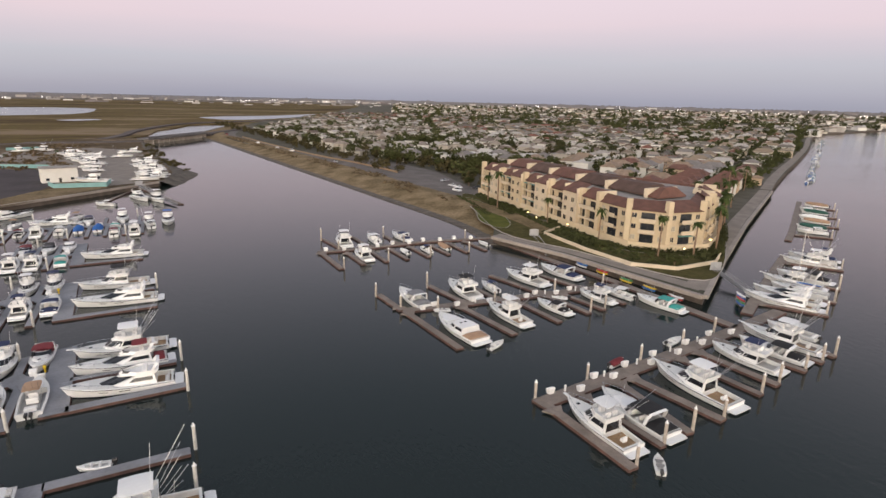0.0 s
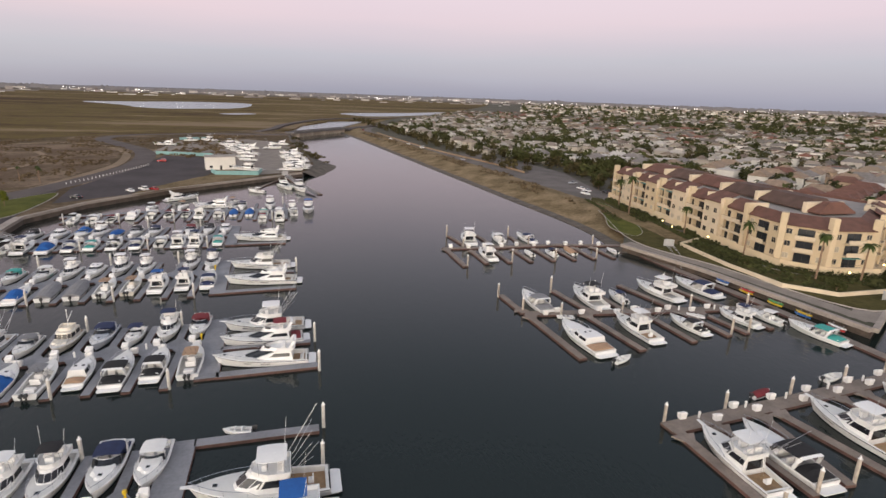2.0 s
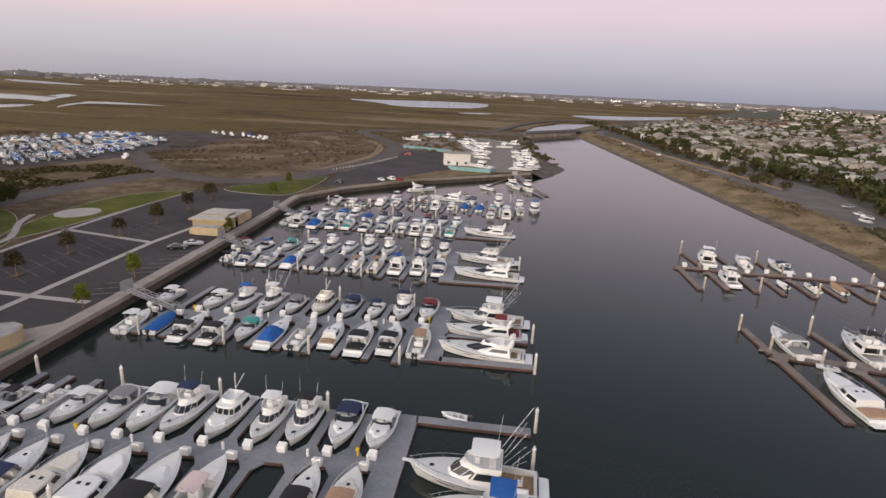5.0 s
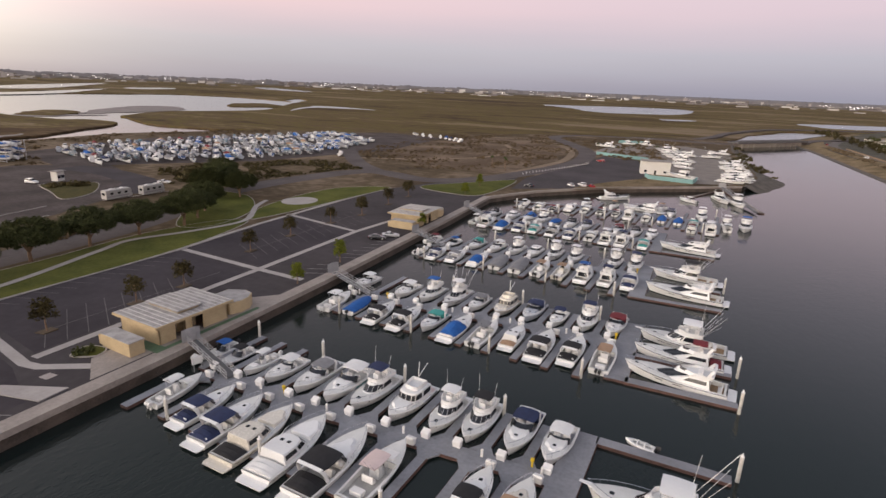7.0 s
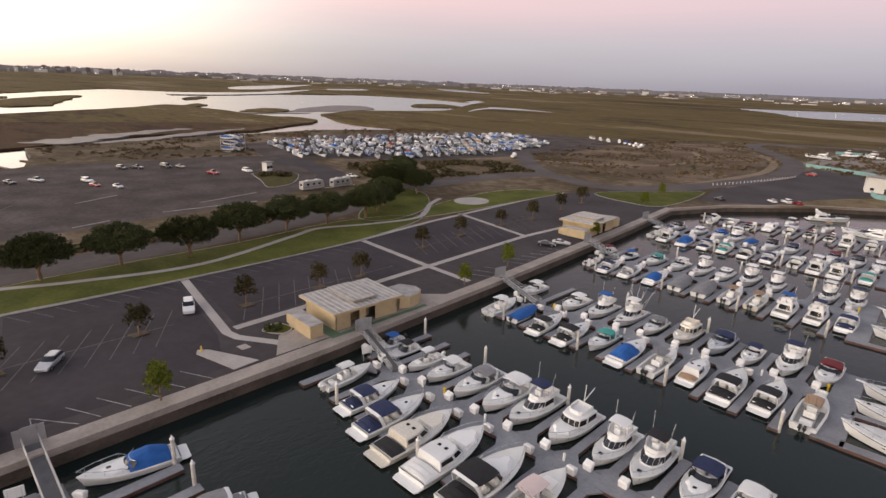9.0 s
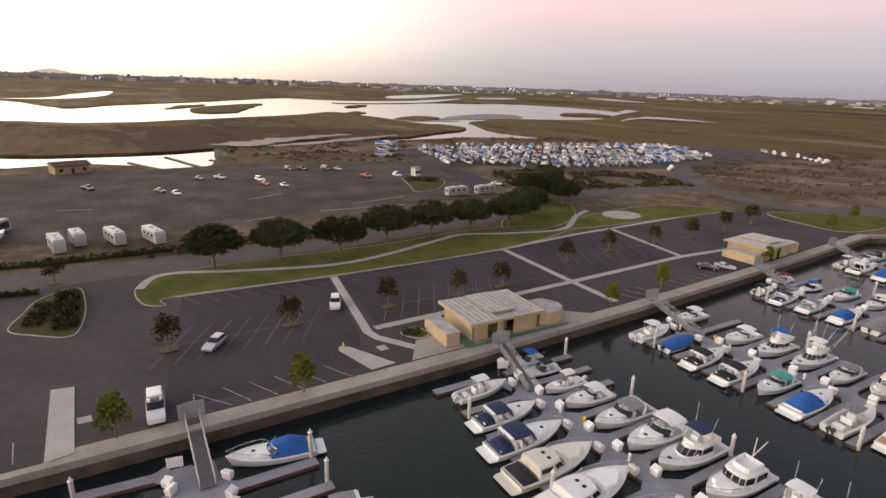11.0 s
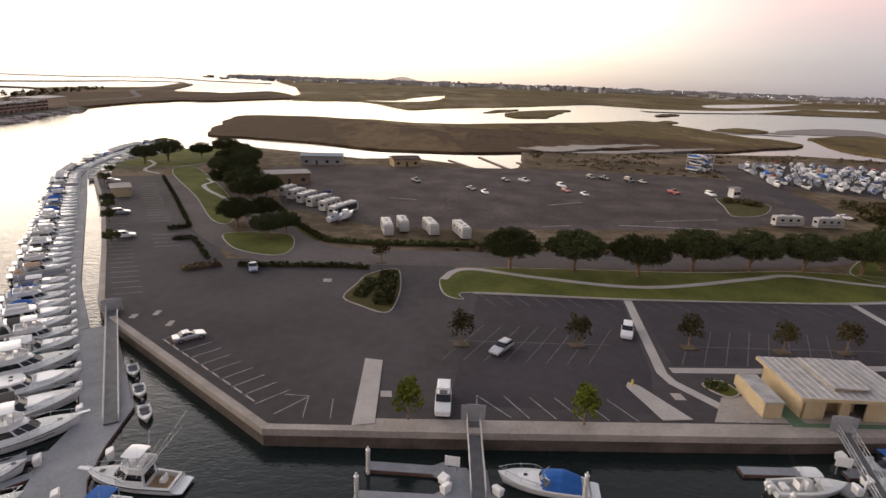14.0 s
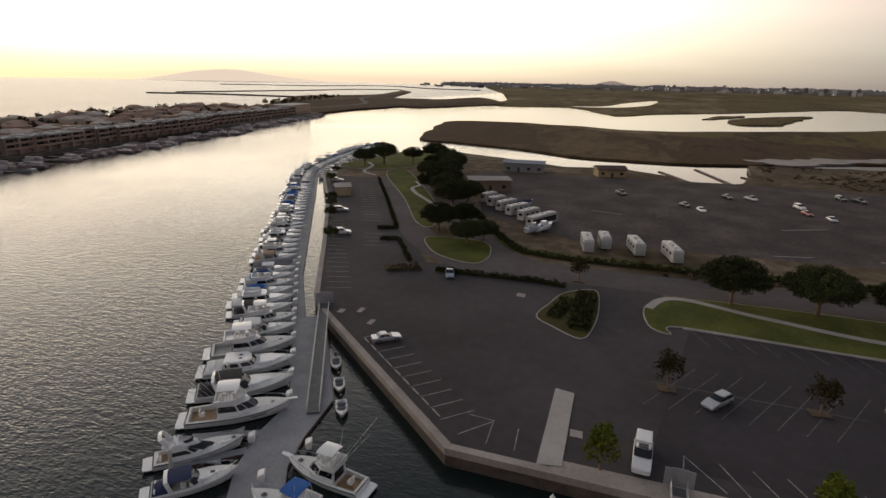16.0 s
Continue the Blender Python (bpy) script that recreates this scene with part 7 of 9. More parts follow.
TREE_TEXT = {"pine": ("pine_tree", "broad dark umbrella pine with forked trunk"), "lime": ("young_tree", "young bright green tree in a kerbed bed"), "dull": ("sapling_tree", "thin sapling with sparse olive crown"),
             "round": ("garden_tree", "rounded dark green garden tree"), "palm": ("palm_tree", "tall fan palm with a tuft of fronds")}


def tree(kind, x, y, z, size=1.0, k=0, turn=0.0):
    a, b = tree_mesh(kind, k)
    nm, text = TREE_TEXT[kind]
    ob = thing(nm, text, "tree", nm.replace("_", " ") + "s", at=(x, y, z), turn=turn)
    ob.scale = (size, size, size)
    part("trunk", a, None, ob)
    part("crown", b, None, ob)
    return ob


rt = random.Random(21)
LAWNZ = GROUND + .15
for i, (x, y, s) in enumerate([(-58.3, 34.7, .84), (-58.5, 48.5, .80), (-56, 61.3, .86), (-61, 75, .82), (-62.2, 88, .84), (-62.6, 100.5, .86), (-62, 113, .84), (-66, 120.5, .72), (-72, 128, .86), (-88, 143, .84), (-80, 149, .76),
                                (-92, 152, .95), (-100, 158, .8), (-108, 166, .8)]):
    tree("pine", x, y, LAWNZ if i < 8 else GROUND, s * rt.uniform(1.0, 1.12), i % 3, rt.uniform(0, 360))
for i, (x, y, s) in enumerate([(-85, -32.5, .86), (-92, -28, .74), (-76, -22, .66), (-81, -19, .6), (-112, -38, 1.0), (-121, -36, .8), (-126, -45, .9), (-133, -53, .8), (-140, -50, .9), (-150, -55, .9), (-158, -64, .85), (-161, -57, .9), (-170, -66, .85), (-180, -61, .95),
                                (-181, -105, .85), (-189, -99, 1.0), (-200, -89, .85), (-209, -81, .95), (-203, -72, .8)]):
    tree("pine", x, y, GROUND, s * rt.uniform(.85, .98), i % 3, rt.uniform(0, 360))
BEDS = []
for i, (x, y) in enumerate([(-22.4, 23.1), (-23.3, 40.9), (-23.7, 58.3), (-23.1, 72.6), (-23.4, 82.6), (-30.6, 106.3), (-32.6, 121.7), (-32.9, 138.4), (-31.9, 152.1), (-34, 170), (-36, 186), (-60.5, 7)]):
    tree("dull", x, y, GROUND + .1, rt.uniform(1.05, 1.35), i % 3, rt.uniform(0, 360))
    BEDS.append((x, y))
for i, (x, y) in enumerate([(-2.6, 16.2), (-2.6, 36.9), (-6.6, 95.4), (-8.4, 111.2), (-9.6, 150), (-20, 200), (-24, 222)]):
    tree("lime", x, y, GROUND + .05, rt.uniform(.8, 1.05), i % 3, rt.uniform(0, 360))
for i, (x, y) in enumerate([(-67, -54.6), (-86, -66), (-98, -73), (-103, -76), (-136, -96), (-155, -105)]):
    tree("round", x, y, GROUND, rt.uniform(.5, .62), i % 2, rt.uniform(0, 360))
for x, y in BEDS:
    bm = bmesh.new()
    slab(bm, [(x - .7, y - 1.4), (x + .9, y - 1.0), (x + .7, y + 1.2), (x - .8, y + 1.0)], GROUND + .14, GROUND)
    ribbon(bm, [(x + .9, y - 1.0), (x + .7, y + 1.2)], .18, GROUND + .18, GROUND)
    solo("planting_bed", bm, [mat("bed_soil", (.09, .065, .04), .95, var=.3, place=True)], "small soil bed with concrete kerb", "planting bed", "planting beds")
# east shore trees
for i, (x, y, s, kd) in enumerate([(206, 340, 1.2, "round"), (214, 352, 1.0, "round"), (227, 337, 1.4, "round"), (228, 305, 1.3, "round"), (236, 296, 1.3, "round"), (227, 279, 1.4, "round"), (238, 268, 1.3, "round"), (216, 262, 1.0, "round"), (246, 300, 1.5, "round"),
                                    (250, 282, 1.4, "round"), (262, 290, 1.4, "round"), (258, 262, 1.3, "round"), (270, 276, 1.4, "round"), (282, 282, 1.3, "round"), (210, 232, .8, "round"), (204, 244, .8, "round"), (270, 460, 1.6, "round"), (282, 466, 1.6, "round"), (296, 462, 1.6, "round"),
                                    (262, 470, 1.5, "round"), (310, 470, 1.6, "round"), (203, 424, 1.1, "round"), (196, 404, 1.0, "round"), (181, 128, .35, "round"), (186, 106, .5, "round")]):
    tree(kd, x, y, GROUND, s * rt.uniform(.85, 1.1), i % 2, rt.uniform(0, 360))
for i, (x, y) in enumerate([(187, 160), (186, 134), (190, 115), (199, 111), (215, 116), (231, 127), (242, 134), (250, 141), (186, 190), (191, 205), (262, 150), (256, 158), (270, 160), (288, 170), (300, 176), (316, 186), (222, 121), (246, 139), (278, 158), (327, 187), (210, 112.5), (236, 131)]):
    tree("palm", x, y, GROUND + .1, rt.uniform(.9, 1.2), i % 3, rt.uniform(0, 360))


for i, (x, y, q) in enumerate([(-42, 277, .62), (-32, 270, .6), (-14.5, 387, .6), (-4.5, 401, .55), (3.7, 433, .6), (20.4, 398, .62), (-38, 284, .55)]):
    tree("palm", x, y, GROUND, q, i % 3, rt.uniform(0, 360))


def hedge(line, w, h, label, kind="hedge", z=GROUND, dens=26):
    """A clipped or rough hedge: leaves crowded over a leafy core along a line."""
    rng = random.Random(int(abs(line[0][0]) * 7 + h * 10))
    bm = ribbon(bmesh.new(), line, w * .55, z + h * .38, z)
    for a, b in zip(line, line[1:]):
        a, b = Vector(a), Vector(b)
        ln = (b - a).length
        d = (b - a).normalized()
        o = Vector((-d.y, d.x))
        for _ in range(max(3, int(ln * dens * w * .5))):
            p = a + d * rng.uniform(0, ln) + o * rng.uniform(-w / 2, w / 2)
            z_ = rng.random() ** .6 * h * (.75 + .4 * noise.noise((p.x * .5, p.y * .5, 0)))
            leaves(bm, (p.x, p.y, z + z_), .34, 5, .22, rng)
    return solo("hedge", bm, LEAF[kind], label, "hedge", "hedges")


hedge([(-55, -22), (-56.5, -.4), (-55.8, 5)], 1.4, 1.1, "low dark clipped hedge by the car park")
hedge([(-36.5, 9.8), (-53, 9.4)], 3.4, 1.3, "dark shrubs on a kerbed island", dens=30)
hedge([(-40, 5), (-49, 6.6)], 2.6, .8, "low shrubs on a kerbed island", "green", dens=26)
hedge([(-152, -83.6), (-120.4, -65), (-84, -44.4)], .9, .9, "low dark hedge beside the road")
hedge([(-83.4, -44.4), (-81, -48.6)], 1.6, 1.0, "dark hedge stub between bays")
hedge([(-73.5, -39.4), (-72, -43.4)], 1.6, 1.0, "dark hedge stub between bays")
hedge([(-73.4, -38.8), (-67.1, -34.8), (-58.5, -29.6)], 1.0, .8, "low dark hedge beside the road")
hedge([(-51.6, -32), (-55.4, -25.6)], 3.2, 1.1, "dry brown shrubs with pale rocks", "dry", dens=12)
hedge([(-117, -34), (-88, -17.5), (-75, -8), (-73.2, 3.5), (-74.5, 28), (-77, 60), (-80, 90)], 1.8, 1.5, "long dark hedge beside the trailer park", dens=16)
hedge([(-12.8, 57.4), (-11, 56.2)], 2.4, 1.0, "low shrubs beside the restroom", "green")
hedge([(184, 126), (183, 150), (188, 180), (192, 215)], 2.4, 1.6, "leafy shrubs along the apartment podium", "green", dens=8)
hedge([(188, 124), (194, 114.5), (208, 111.5), (222, 119.5), (240, 133)], 3.0, 2.0, "leafy shrubs along the apartment podium", "hedge", dens=8)
hedge([(176, 180), (182, 205), (184, 218)], 2.0, 1.2, "low garden shrubs on the lawn", "green", dens=6)


def inside(p, poly):
    c = False
    for (x0, y0), (x1, y1) in zip(poly, poly[1:] + poly[:1]):
        if (y0 > p[1]) != (y1 > p[1]) and p[0] < (x1 - x0) * (p[1] - y0) / (y1 - y0) + x0:
            c = not c
    return c


def clear_of_roads(x, y, gap=7.0):
    return all((x - a) ** 2 + (y - b) ** 2 > gap ** 2 for a, b in ROAD)


def brush(name, region, count, size, kind, label, z=GROUND, keep=lambda x, y: True, seed=1):
    rng = random.Random(seed)
    bm = bmesh.new()
    xs, ys = [p[0] for p in region], [p[1] for p in region]
    n = 0
    for _ in range(count * 12):
        x, y = rng.uniform(min(xs), max(xs)), rng.uniform(min(ys), max(ys))
        if not inside((x, y), region) or noise.noise((x / 22, y / 22, seed)) < -.05 or not keep(x, y):
            continue
        s = size * rng.uniform(.5, 1.6)
        leaves(bm, (x, y, z + s * .35), s, 11, s * .5, rng, .55)
        n += 1
        if n >= count:
            break
    return solo(name, bm, LEAF[kind], label, "shrubs", kind="stuff")


NOT_PAVED = lambda x, y: clear_of_roads(x, y) and not inside((x, y), BIGLOT) and not inside((x, y), LOT)
brush("scrub_bushes", [(-135, 290), (-150, 430), (-90, 510), (-30, 500), (-28, 262), (-70, 250), (-110, 262)], 1500, .7, "dry", "dry brown scrub bushes on sandy ground", keep=NOT_PAVED, seed=1)
brush("scrub_bushes", [(-150, 170), (-118, 148), (-95, 165), (-95, 200), (-75, 228), (-120, 240), (-145, 215)], 700, .75, "dull", "low olive scrub beside the storage yard", keep=NOT_PAVED, seed=2)
brush("scrub_bushes", [(-300, 250), (-285, 150), (-268, 70), (-205, 66), (-195, 150), (-245, 165), (-268, 250), (-240, 335), (-265, 345)], 620, .8, "dry", "brown brush at the marsh edge", keep=NOT_PAVED, seed=3)
brush("scrub_bushes", [(60, 420), (72, 320), (88, 350), (78, 420), (66, 560)], 160, 1.2, "dull", "olive brush on the channel bank", z=1.6, seed=4)
brush("scrub_bushes", [(-15, 375), (30, 350), (40, 520), (0, 545), (-16, 480)], 300, 1.2, "dry", "dry brush behind the boat yard", keep=NOT_PAVED, seed=5)
brush("levee_brush", [(172, 188), (166, 300), (150, 420), (132, 600), (142, 600), (160, 420), (178, 300), (182, 190)], 420, .8, "dry", "dry grass and brush on the levee", z=2.4, seed=6)
brush("verge_brush", [(-75, 5), (-70, 5), (-72, 90), (-84, 120), (-88, 110), (-76, 60)], 160, .8, "dry", "dry verge under the hedge", seed=7)

brush("scrub_bushes", [(-146, 123), (-132, 118.5), (-120, 115), (-122, 123), (-137, 133), (-142, 129)], 60, 1.0, "dull", "low olive shrubs on a lot island", seed=21)
brush("scrub_bushes", [(-122, 156), (-150, 188), (-132, 186), (-108, 155)], 150, 1.3, "dull", "olive brush beside the storage yard", seed=22)
GARDEN = [(176.5, 148), (175.8, 122), (183.5, 105), (198, 105), (208, 109), (238, 130.5), (236, 134), (221, 122), (208, 114.8), (196, 116.6), (188.2, 126.5), (188.8, 140), (197, 222), (191, 218), (184, 180)]
brush("garden_shrubs", GARDEN, 620, .85, "hedge", "dense dark garden shrubs below the apartments", seed=11)
brush("garden_shrubs", GARDEN, 420, .7, "green", "leafy green garden shrubs below the apartments", seed=12)

# ---- vehicles
CARPAINT = {"white": mat("white_car_paint", (.72, .72, .72), .25, var=.03, coat=.6), "silver": mat("silver_car_paint", (.42, .43, .45), .3, metal=.4, var=.04, coat=.6),
            "dark": mat("dark_grey_car_paint", (.03, .032, .036), .25, var=.06, coat=.6), "red": mat("red_car_paint", (.30, .018, .02), .25, var=.06, coat=.6),
            "blue": mat("grey_blue_car_paint", (.11, .15, .21), .28, var=.05, coat=.6), "tan": mat("tan_car_paint", (.35, .30, .23), .3, var=.05, coat=.6)}
TYRE = mat("tyre_rubber", (.018, .018, .018), .85, var=.2)
LAMPGLASS = mat("lamp_glass", (.60, .60, .58), .15, var=.05)
TAIL = mat("red_tail_lamp", (.28, .012, .012), .25, var=.1)
CARS = {}
WHEELS = []


def wheel_mesh():
    if not WHEELS:
        a = bmesh.new()
        tube(a, [(-.11, 0, 0), (.11, 0, 0)], .33, 14)
        n0 = len(a.faces)
        tube(a, [(-.125, 0, 0), (.125, 0, 0)], .20, 10)
        for f in list(a.faces)[n0:]:
            f.material_index = 1
        WHEELS.append(mesh_of(a, "wheel"))
        for m_ in (TYRE, ALU):
            WHEELS[0].materials.append(m_)
    return WHEELS[0]


def make_car(kind, paint):
    L, W, hb, hr = {"sedan": (4.6, 1.8, .92, 1.42), "suv": (4.8, 1.9, 1.05, 1.75), "pickup": (5.5, 1.95, 1.08, 1.82), "camper": (5.8, 1.98, 1.12, 1.95), "van": (5.2, 1.95, 1.15, 2.0), "wagon": (4.5, 1.8, .96, 1.5)}[kind]
    word = {"white": "white", "silver": "silver", "dark": "dark grey", "red": "red", "blue": "grey-blue", "tan": "tan"}[paint]
    ob = thing({"camper": "pickup_truck", "pickup": "pickup_truck", "suv": "suv"}.get(kind, kind + "_car" if kind != "van" else "van"), "%s %s parked on worn asphalt" % (word, {"camper": "pickup truck with a camper shell", "pickup": "pickup truck"}.get(kind, kind + " car" if kind != "van" else "van")), "car", "parked cars")
    h0, w = .30, W / 2
    bm = bmesh.new()
    st = [(-L / 2, .78, .72), (-L / 2 + .12, .92, .97), (-L / 2 + .8, hb / 1.0, 1.0), (-.2, hb, 1.0), (L * .22, hb, 1.0), (L / 2 - .7, hb - .12, .99), (L / 2 - .12, hb - .22, .94), (L / 2, hb - .38, .80)]
    rows = []
    for y, z, f in st:
        z = min(z, hb)
        rows.append([(-w * f * .94, y, h0), (-w * f, y, h0 + .22), (-w * f, y, z - .16), (-w * f * .93, y, z), (w * f * .93, y, z), (w * f, y, z - .16), (w * f, y, h0 + .22), (w * f * .94, y, h0)])
    loft(bm, rows)
    bmesh.ops.recalc_face_normals(bm, faces=bm.faces)
    made = []

    def P(nm, b_, m_, label=""):
        made.append((nm, part(nm, b_, m_, ob, label)))
    P("body", bm, CARPAINT[paint])
    y0, y1, rf, rb = {"sedan": (-L * .36, L * .20, .95, .75), "wagon": (-L * .46, L * .20, .95, .35), "suv": (-L * .47, L * .22, .85, .25), "pickup": (-L * .06, L * .24, .8, .2), "camper": (-L * .06, L * .24, .8, .1), "van": (-L * .48, L * .30, .8, .15)}[kind]
    cab = House(y0, y1, w * .92, w * .90, hb - .02, hr - .05, rake=rf, back=rb, inset=.17, nose=.12, crown=.05)
    P("cabin", cab.body(), CARPAINT[paint])
    P("windshield", cab.glass((3, 4, 5, 6), .12, .93, .02), GLASS)
    P("side_window", cab.glass((1, 2), .15, .88, .05), GLASS)
    P("side_window", cab.glass((7, 8), .15, .88, .05), GLASS)
    P("rear_window", cab.glass((0,), .2, .88, .06), GLASS)
    if kind == "camper":
        P("camper_shell", House(-L * .49, -L * .07, w * .93, w * .93, hb - .02, hr + .05, rake=.05, back=.12, inset=.12, nose=.08, crown=.05).body(), CARPAINT["white"])
        P("roof_rack", box(bmesh.new(), -w * .5, w * .5, -.1, .7, hr - .02, hr + .06, bevel=.02), BLACK)
    if kind == "pickup":
        P("cargo_bed", box(bmesh.new(), -w * .82, w * .82, -L * .47, -L * .08, hb + .004, hb + .03), BLACK)
    for s in (-1, 1):
        P("headlight", box(bmesh.new(), s * w * .68 - .2, s * w * .68 + .2, L / 2 - .10, L / 2 + .012, hb - .48, hb - .34, bevel=.02), LAMPGLASS)
        P("tail_light", box(bmesh.new(), s * w * .72 - .14, s * w * .72 + .14, -L / 2 - .012, -L / 2 + .1, .62, .80, bevel=.02), TAIL)
    nest(made)
    a = wheel_mesh()
    for sx in (-1, 1):
        for y in (-L * .31, L * .31):
            part("wheel", a, None, ob, m=pose(sx * (w - .10), y, .33))
    return ob


def car(kind, paint, x, y, turn, z=GROUND + .02):
    key = (kind, paint)
    m = pose(x, y, z, 0, 0, turn)
    if key not in CARS:
        CARS[key] = make_car(kind, paint)
        CARS[key].matrix_basis = m
        return CARS[key]
    return copy_thing(CARS[key], m)


car("camper", "white", -5.9, 20.3, -92)
car("wagon", "silver", -20.7, 29.0, -128)
car("suv", "white", -27.8, 50.0, -110)
car("sedan", "silver", -21.4, -17.4, 40)
car("sedan", "blue", -53.0, -18.2, -70)
car("suv", "white", -72.4, -54.6, 30)
car("suv", "silver", -94.6, -67.8, 30)
car("sedan", "dark", -12.6, 132, -60)
car("sedan", "silver", -11.0, 136, -62)
car("wagon", "white", -139, -94.8, 30)
car("sedan", "dark", -127.6, -87.6, 30)
for kd, pt, x, y, tn in (("sedan", "white", 6.2, 249.2, 40), ("suv", "white", 10.1, 252.6, 42), ("sedan", "red", 13.8, 252.6, 45), ("suv", "red", -2.7, 345.5, 80), ("sedan", "dark", -8.0, 236.0, 60),
                         ("sedan", "dark", -148, 31, -60), ("sedan", "white", -141.8, 35.5, -75), ("pickup", "silver", -168.7, 53.4, -60), ("suv", "white", -160, 66.6, -70), ("sedan", "red", -150.5, 66.6, -75),
                         ("sedan", "silver", -144.1, 71.8, -80), ("pickup", "red", -154.3, 108.3, -75), ("suv", "white", -152.4, 121.6, -80), ("pickup", "dark", -181, 89, -60), ("van", "dark", -178, 99, -70),
                         ("sedan", "dark", -169.4, 46, -65), ("suv", "dark", -183, 84, -70), ("pickup", "dark", -160, 10, -60), ("sedan", "tan", -176, 104, -75), ("sedan", "white", -120, 150, -60),
                         ("sedan", "white", 196, 246, 10), ("sedan", "silver", 200, 262, 100), ("suv", "white", 191, 232, 190), ("sedan", "dark", 203, 236, 10), ("sedan", "white", 157, 470, 12), ("suv", "white", 150, 520, 10), ("sedan", "red", 138, 640, 8),
                         ("sedan", "white", 196, 240, 12), ("van", "white", 162, 440, 12), ("sedan", "silver", 172, 360, 10)):
    car(kd, pt, x, y, tn)

POST_MESH = mesh_of(tube(bmesh.new(), [(0, 0, 0), (0, 0, .95)], .12, 6), "guide_post")
POST_MESH.materials.append(VINYL)
for k in range(26):
    t = k / 25
    gp = new("guide_post", POST_MESH)
    gp.matrix_basis = pose(-22 + 16 * t + 5 * t * (1 - t), 268 + 62 * t, GROUND)
    tagged(gp, "short white guide post beside the road", "post", "guide posts")

# motorhomes and travel trailers
RVWHITE = mat("weathered_white_panels", (.42, .405, .385), .45, var=.1, size=1.5)
RVSTRIPE = mat("faded_grey_stripe", (.30, .28, .28), .5, var=.1)
RVS = {}


def motorhome(x, y, turn, L=8.5, dark=False):
    key = (round(L), dark)
    m = pose(x, y, GROUND + .02, 0, 0, turn)
    if key in RVS:
        return copy_thing(RVS[key], m)
    ob = thing("motorhome", "white boxy motorhome with dark windows" if not dark else "black and white coach with striped side", "motorhome", "parked motorhomes")
    w = 1.22
    bm = bmesh.new()
    rows = []
    for y_, f, zt in ((-L / 2, .96, 3.1), (-L / 2 + .15, 1, 3.22), (0, 1, 3.26), (L / 2 - .7, 1, 3.2), (L / 2 - .2, .98, 2.7), (L / 2, .94, 1.5)):
        rows.append([(-w * f, y_, .45), (-w * f, y_, zt - .2), (-w * f * .86, y_, zt), (w * f * .86, y_, zt), (w * f, y_, zt - .2), (w * f, y_, .45)])
    loft(bm, rows)
    bmesh.ops.recalc_face_normals(bm, faces=bm.faces)
    made = []

    def P(nm, b_, m_):
        made.append((nm, part(nm, b_, m_, ob)))
    P("body", bm, RVWHITE)
    for s in (-1, 1):
        P("stripe", box(bmesh.new(), s * w - .012, s * w + .012, -L / 2 + .3, L / 2 - .9, .95, 1.35 if not dark else 2.6), RVSTRIPE if not dark else CARPAINT["dark"])
        for f in (-.28, .0, .26):
            P("window", box(bmesh.new(), s * w - .02, s * w + .02, L * f - .5, L * f + .5, 1.75, 2.4, bevel=.01), GLASS)
    P("windshield", box(bmesh.new(), -w * .8, w * .8, L / 2 - .18, L / 2 - .1, 1.5, 2.5, Matrix.Translation((0, L / 2, 1.5)) @ Matrix.Rotation(radians(9), 4, "X") @ Matrix.Translation((0, -L / 2, -1.5))), GLASS)
    P("rear_window", box(bmesh.new(), -.55, .55, -L / 2 - .02, -L / 2 + .02, 1.7, 2.4), GLASS)
    for f in (-.22, .2):
        P("roof_unit", box(bmesh.new(), -.35, .35, L * f - .45, L * f + .45, 3.22, 3.5, bevel=.06), VINYL)
    P("roof_vent", box(bmesh.new(), -.2, .2, -.2, .2, 3.24, 3.36, bevel=.02), BLACK)
    nest(made)
    a = wheel_mesh()
    for sx in (-1, 1):
        for y_ in (-L * .28, L * .34):
            part("wheel", a, None, ob, m=pose(sx * (w - .12), y_, .33))
    ob.matrix_basis = m
    RVS[key] = ob
    return ob


for x, y, tn, L, dk in ((-84.5, 6.0, -78, 8.5, False), (-88, 9.8, -78, 7, False), (-86.4, 17.2, -74, 8.5, False), (-84.2, 25.2, -74, 9, False), (-103.5, -8.4, 64, 12, True), (-108.6, -13.2, 66, 8.5, False), (-113.6, -17.6, 62, 9, False),
                        (-118.2, -22.2, 66, 8.5, False), (-122.6, -26.6, 63, 7, False), (-127.4, -30.6, 66, 7, False), (-107, 123.5, 4, 9, False), (-106, 135, 6, 8.5, False)):
    motorhome(x, y, tn, L, dk)

# boats stored on trailers in the yard: rows of hulls under covers
TRAIL = {}
TRFRAME = mat("trailer_steel", (.09, .09, .1), .6, metal=.5, var=.2)


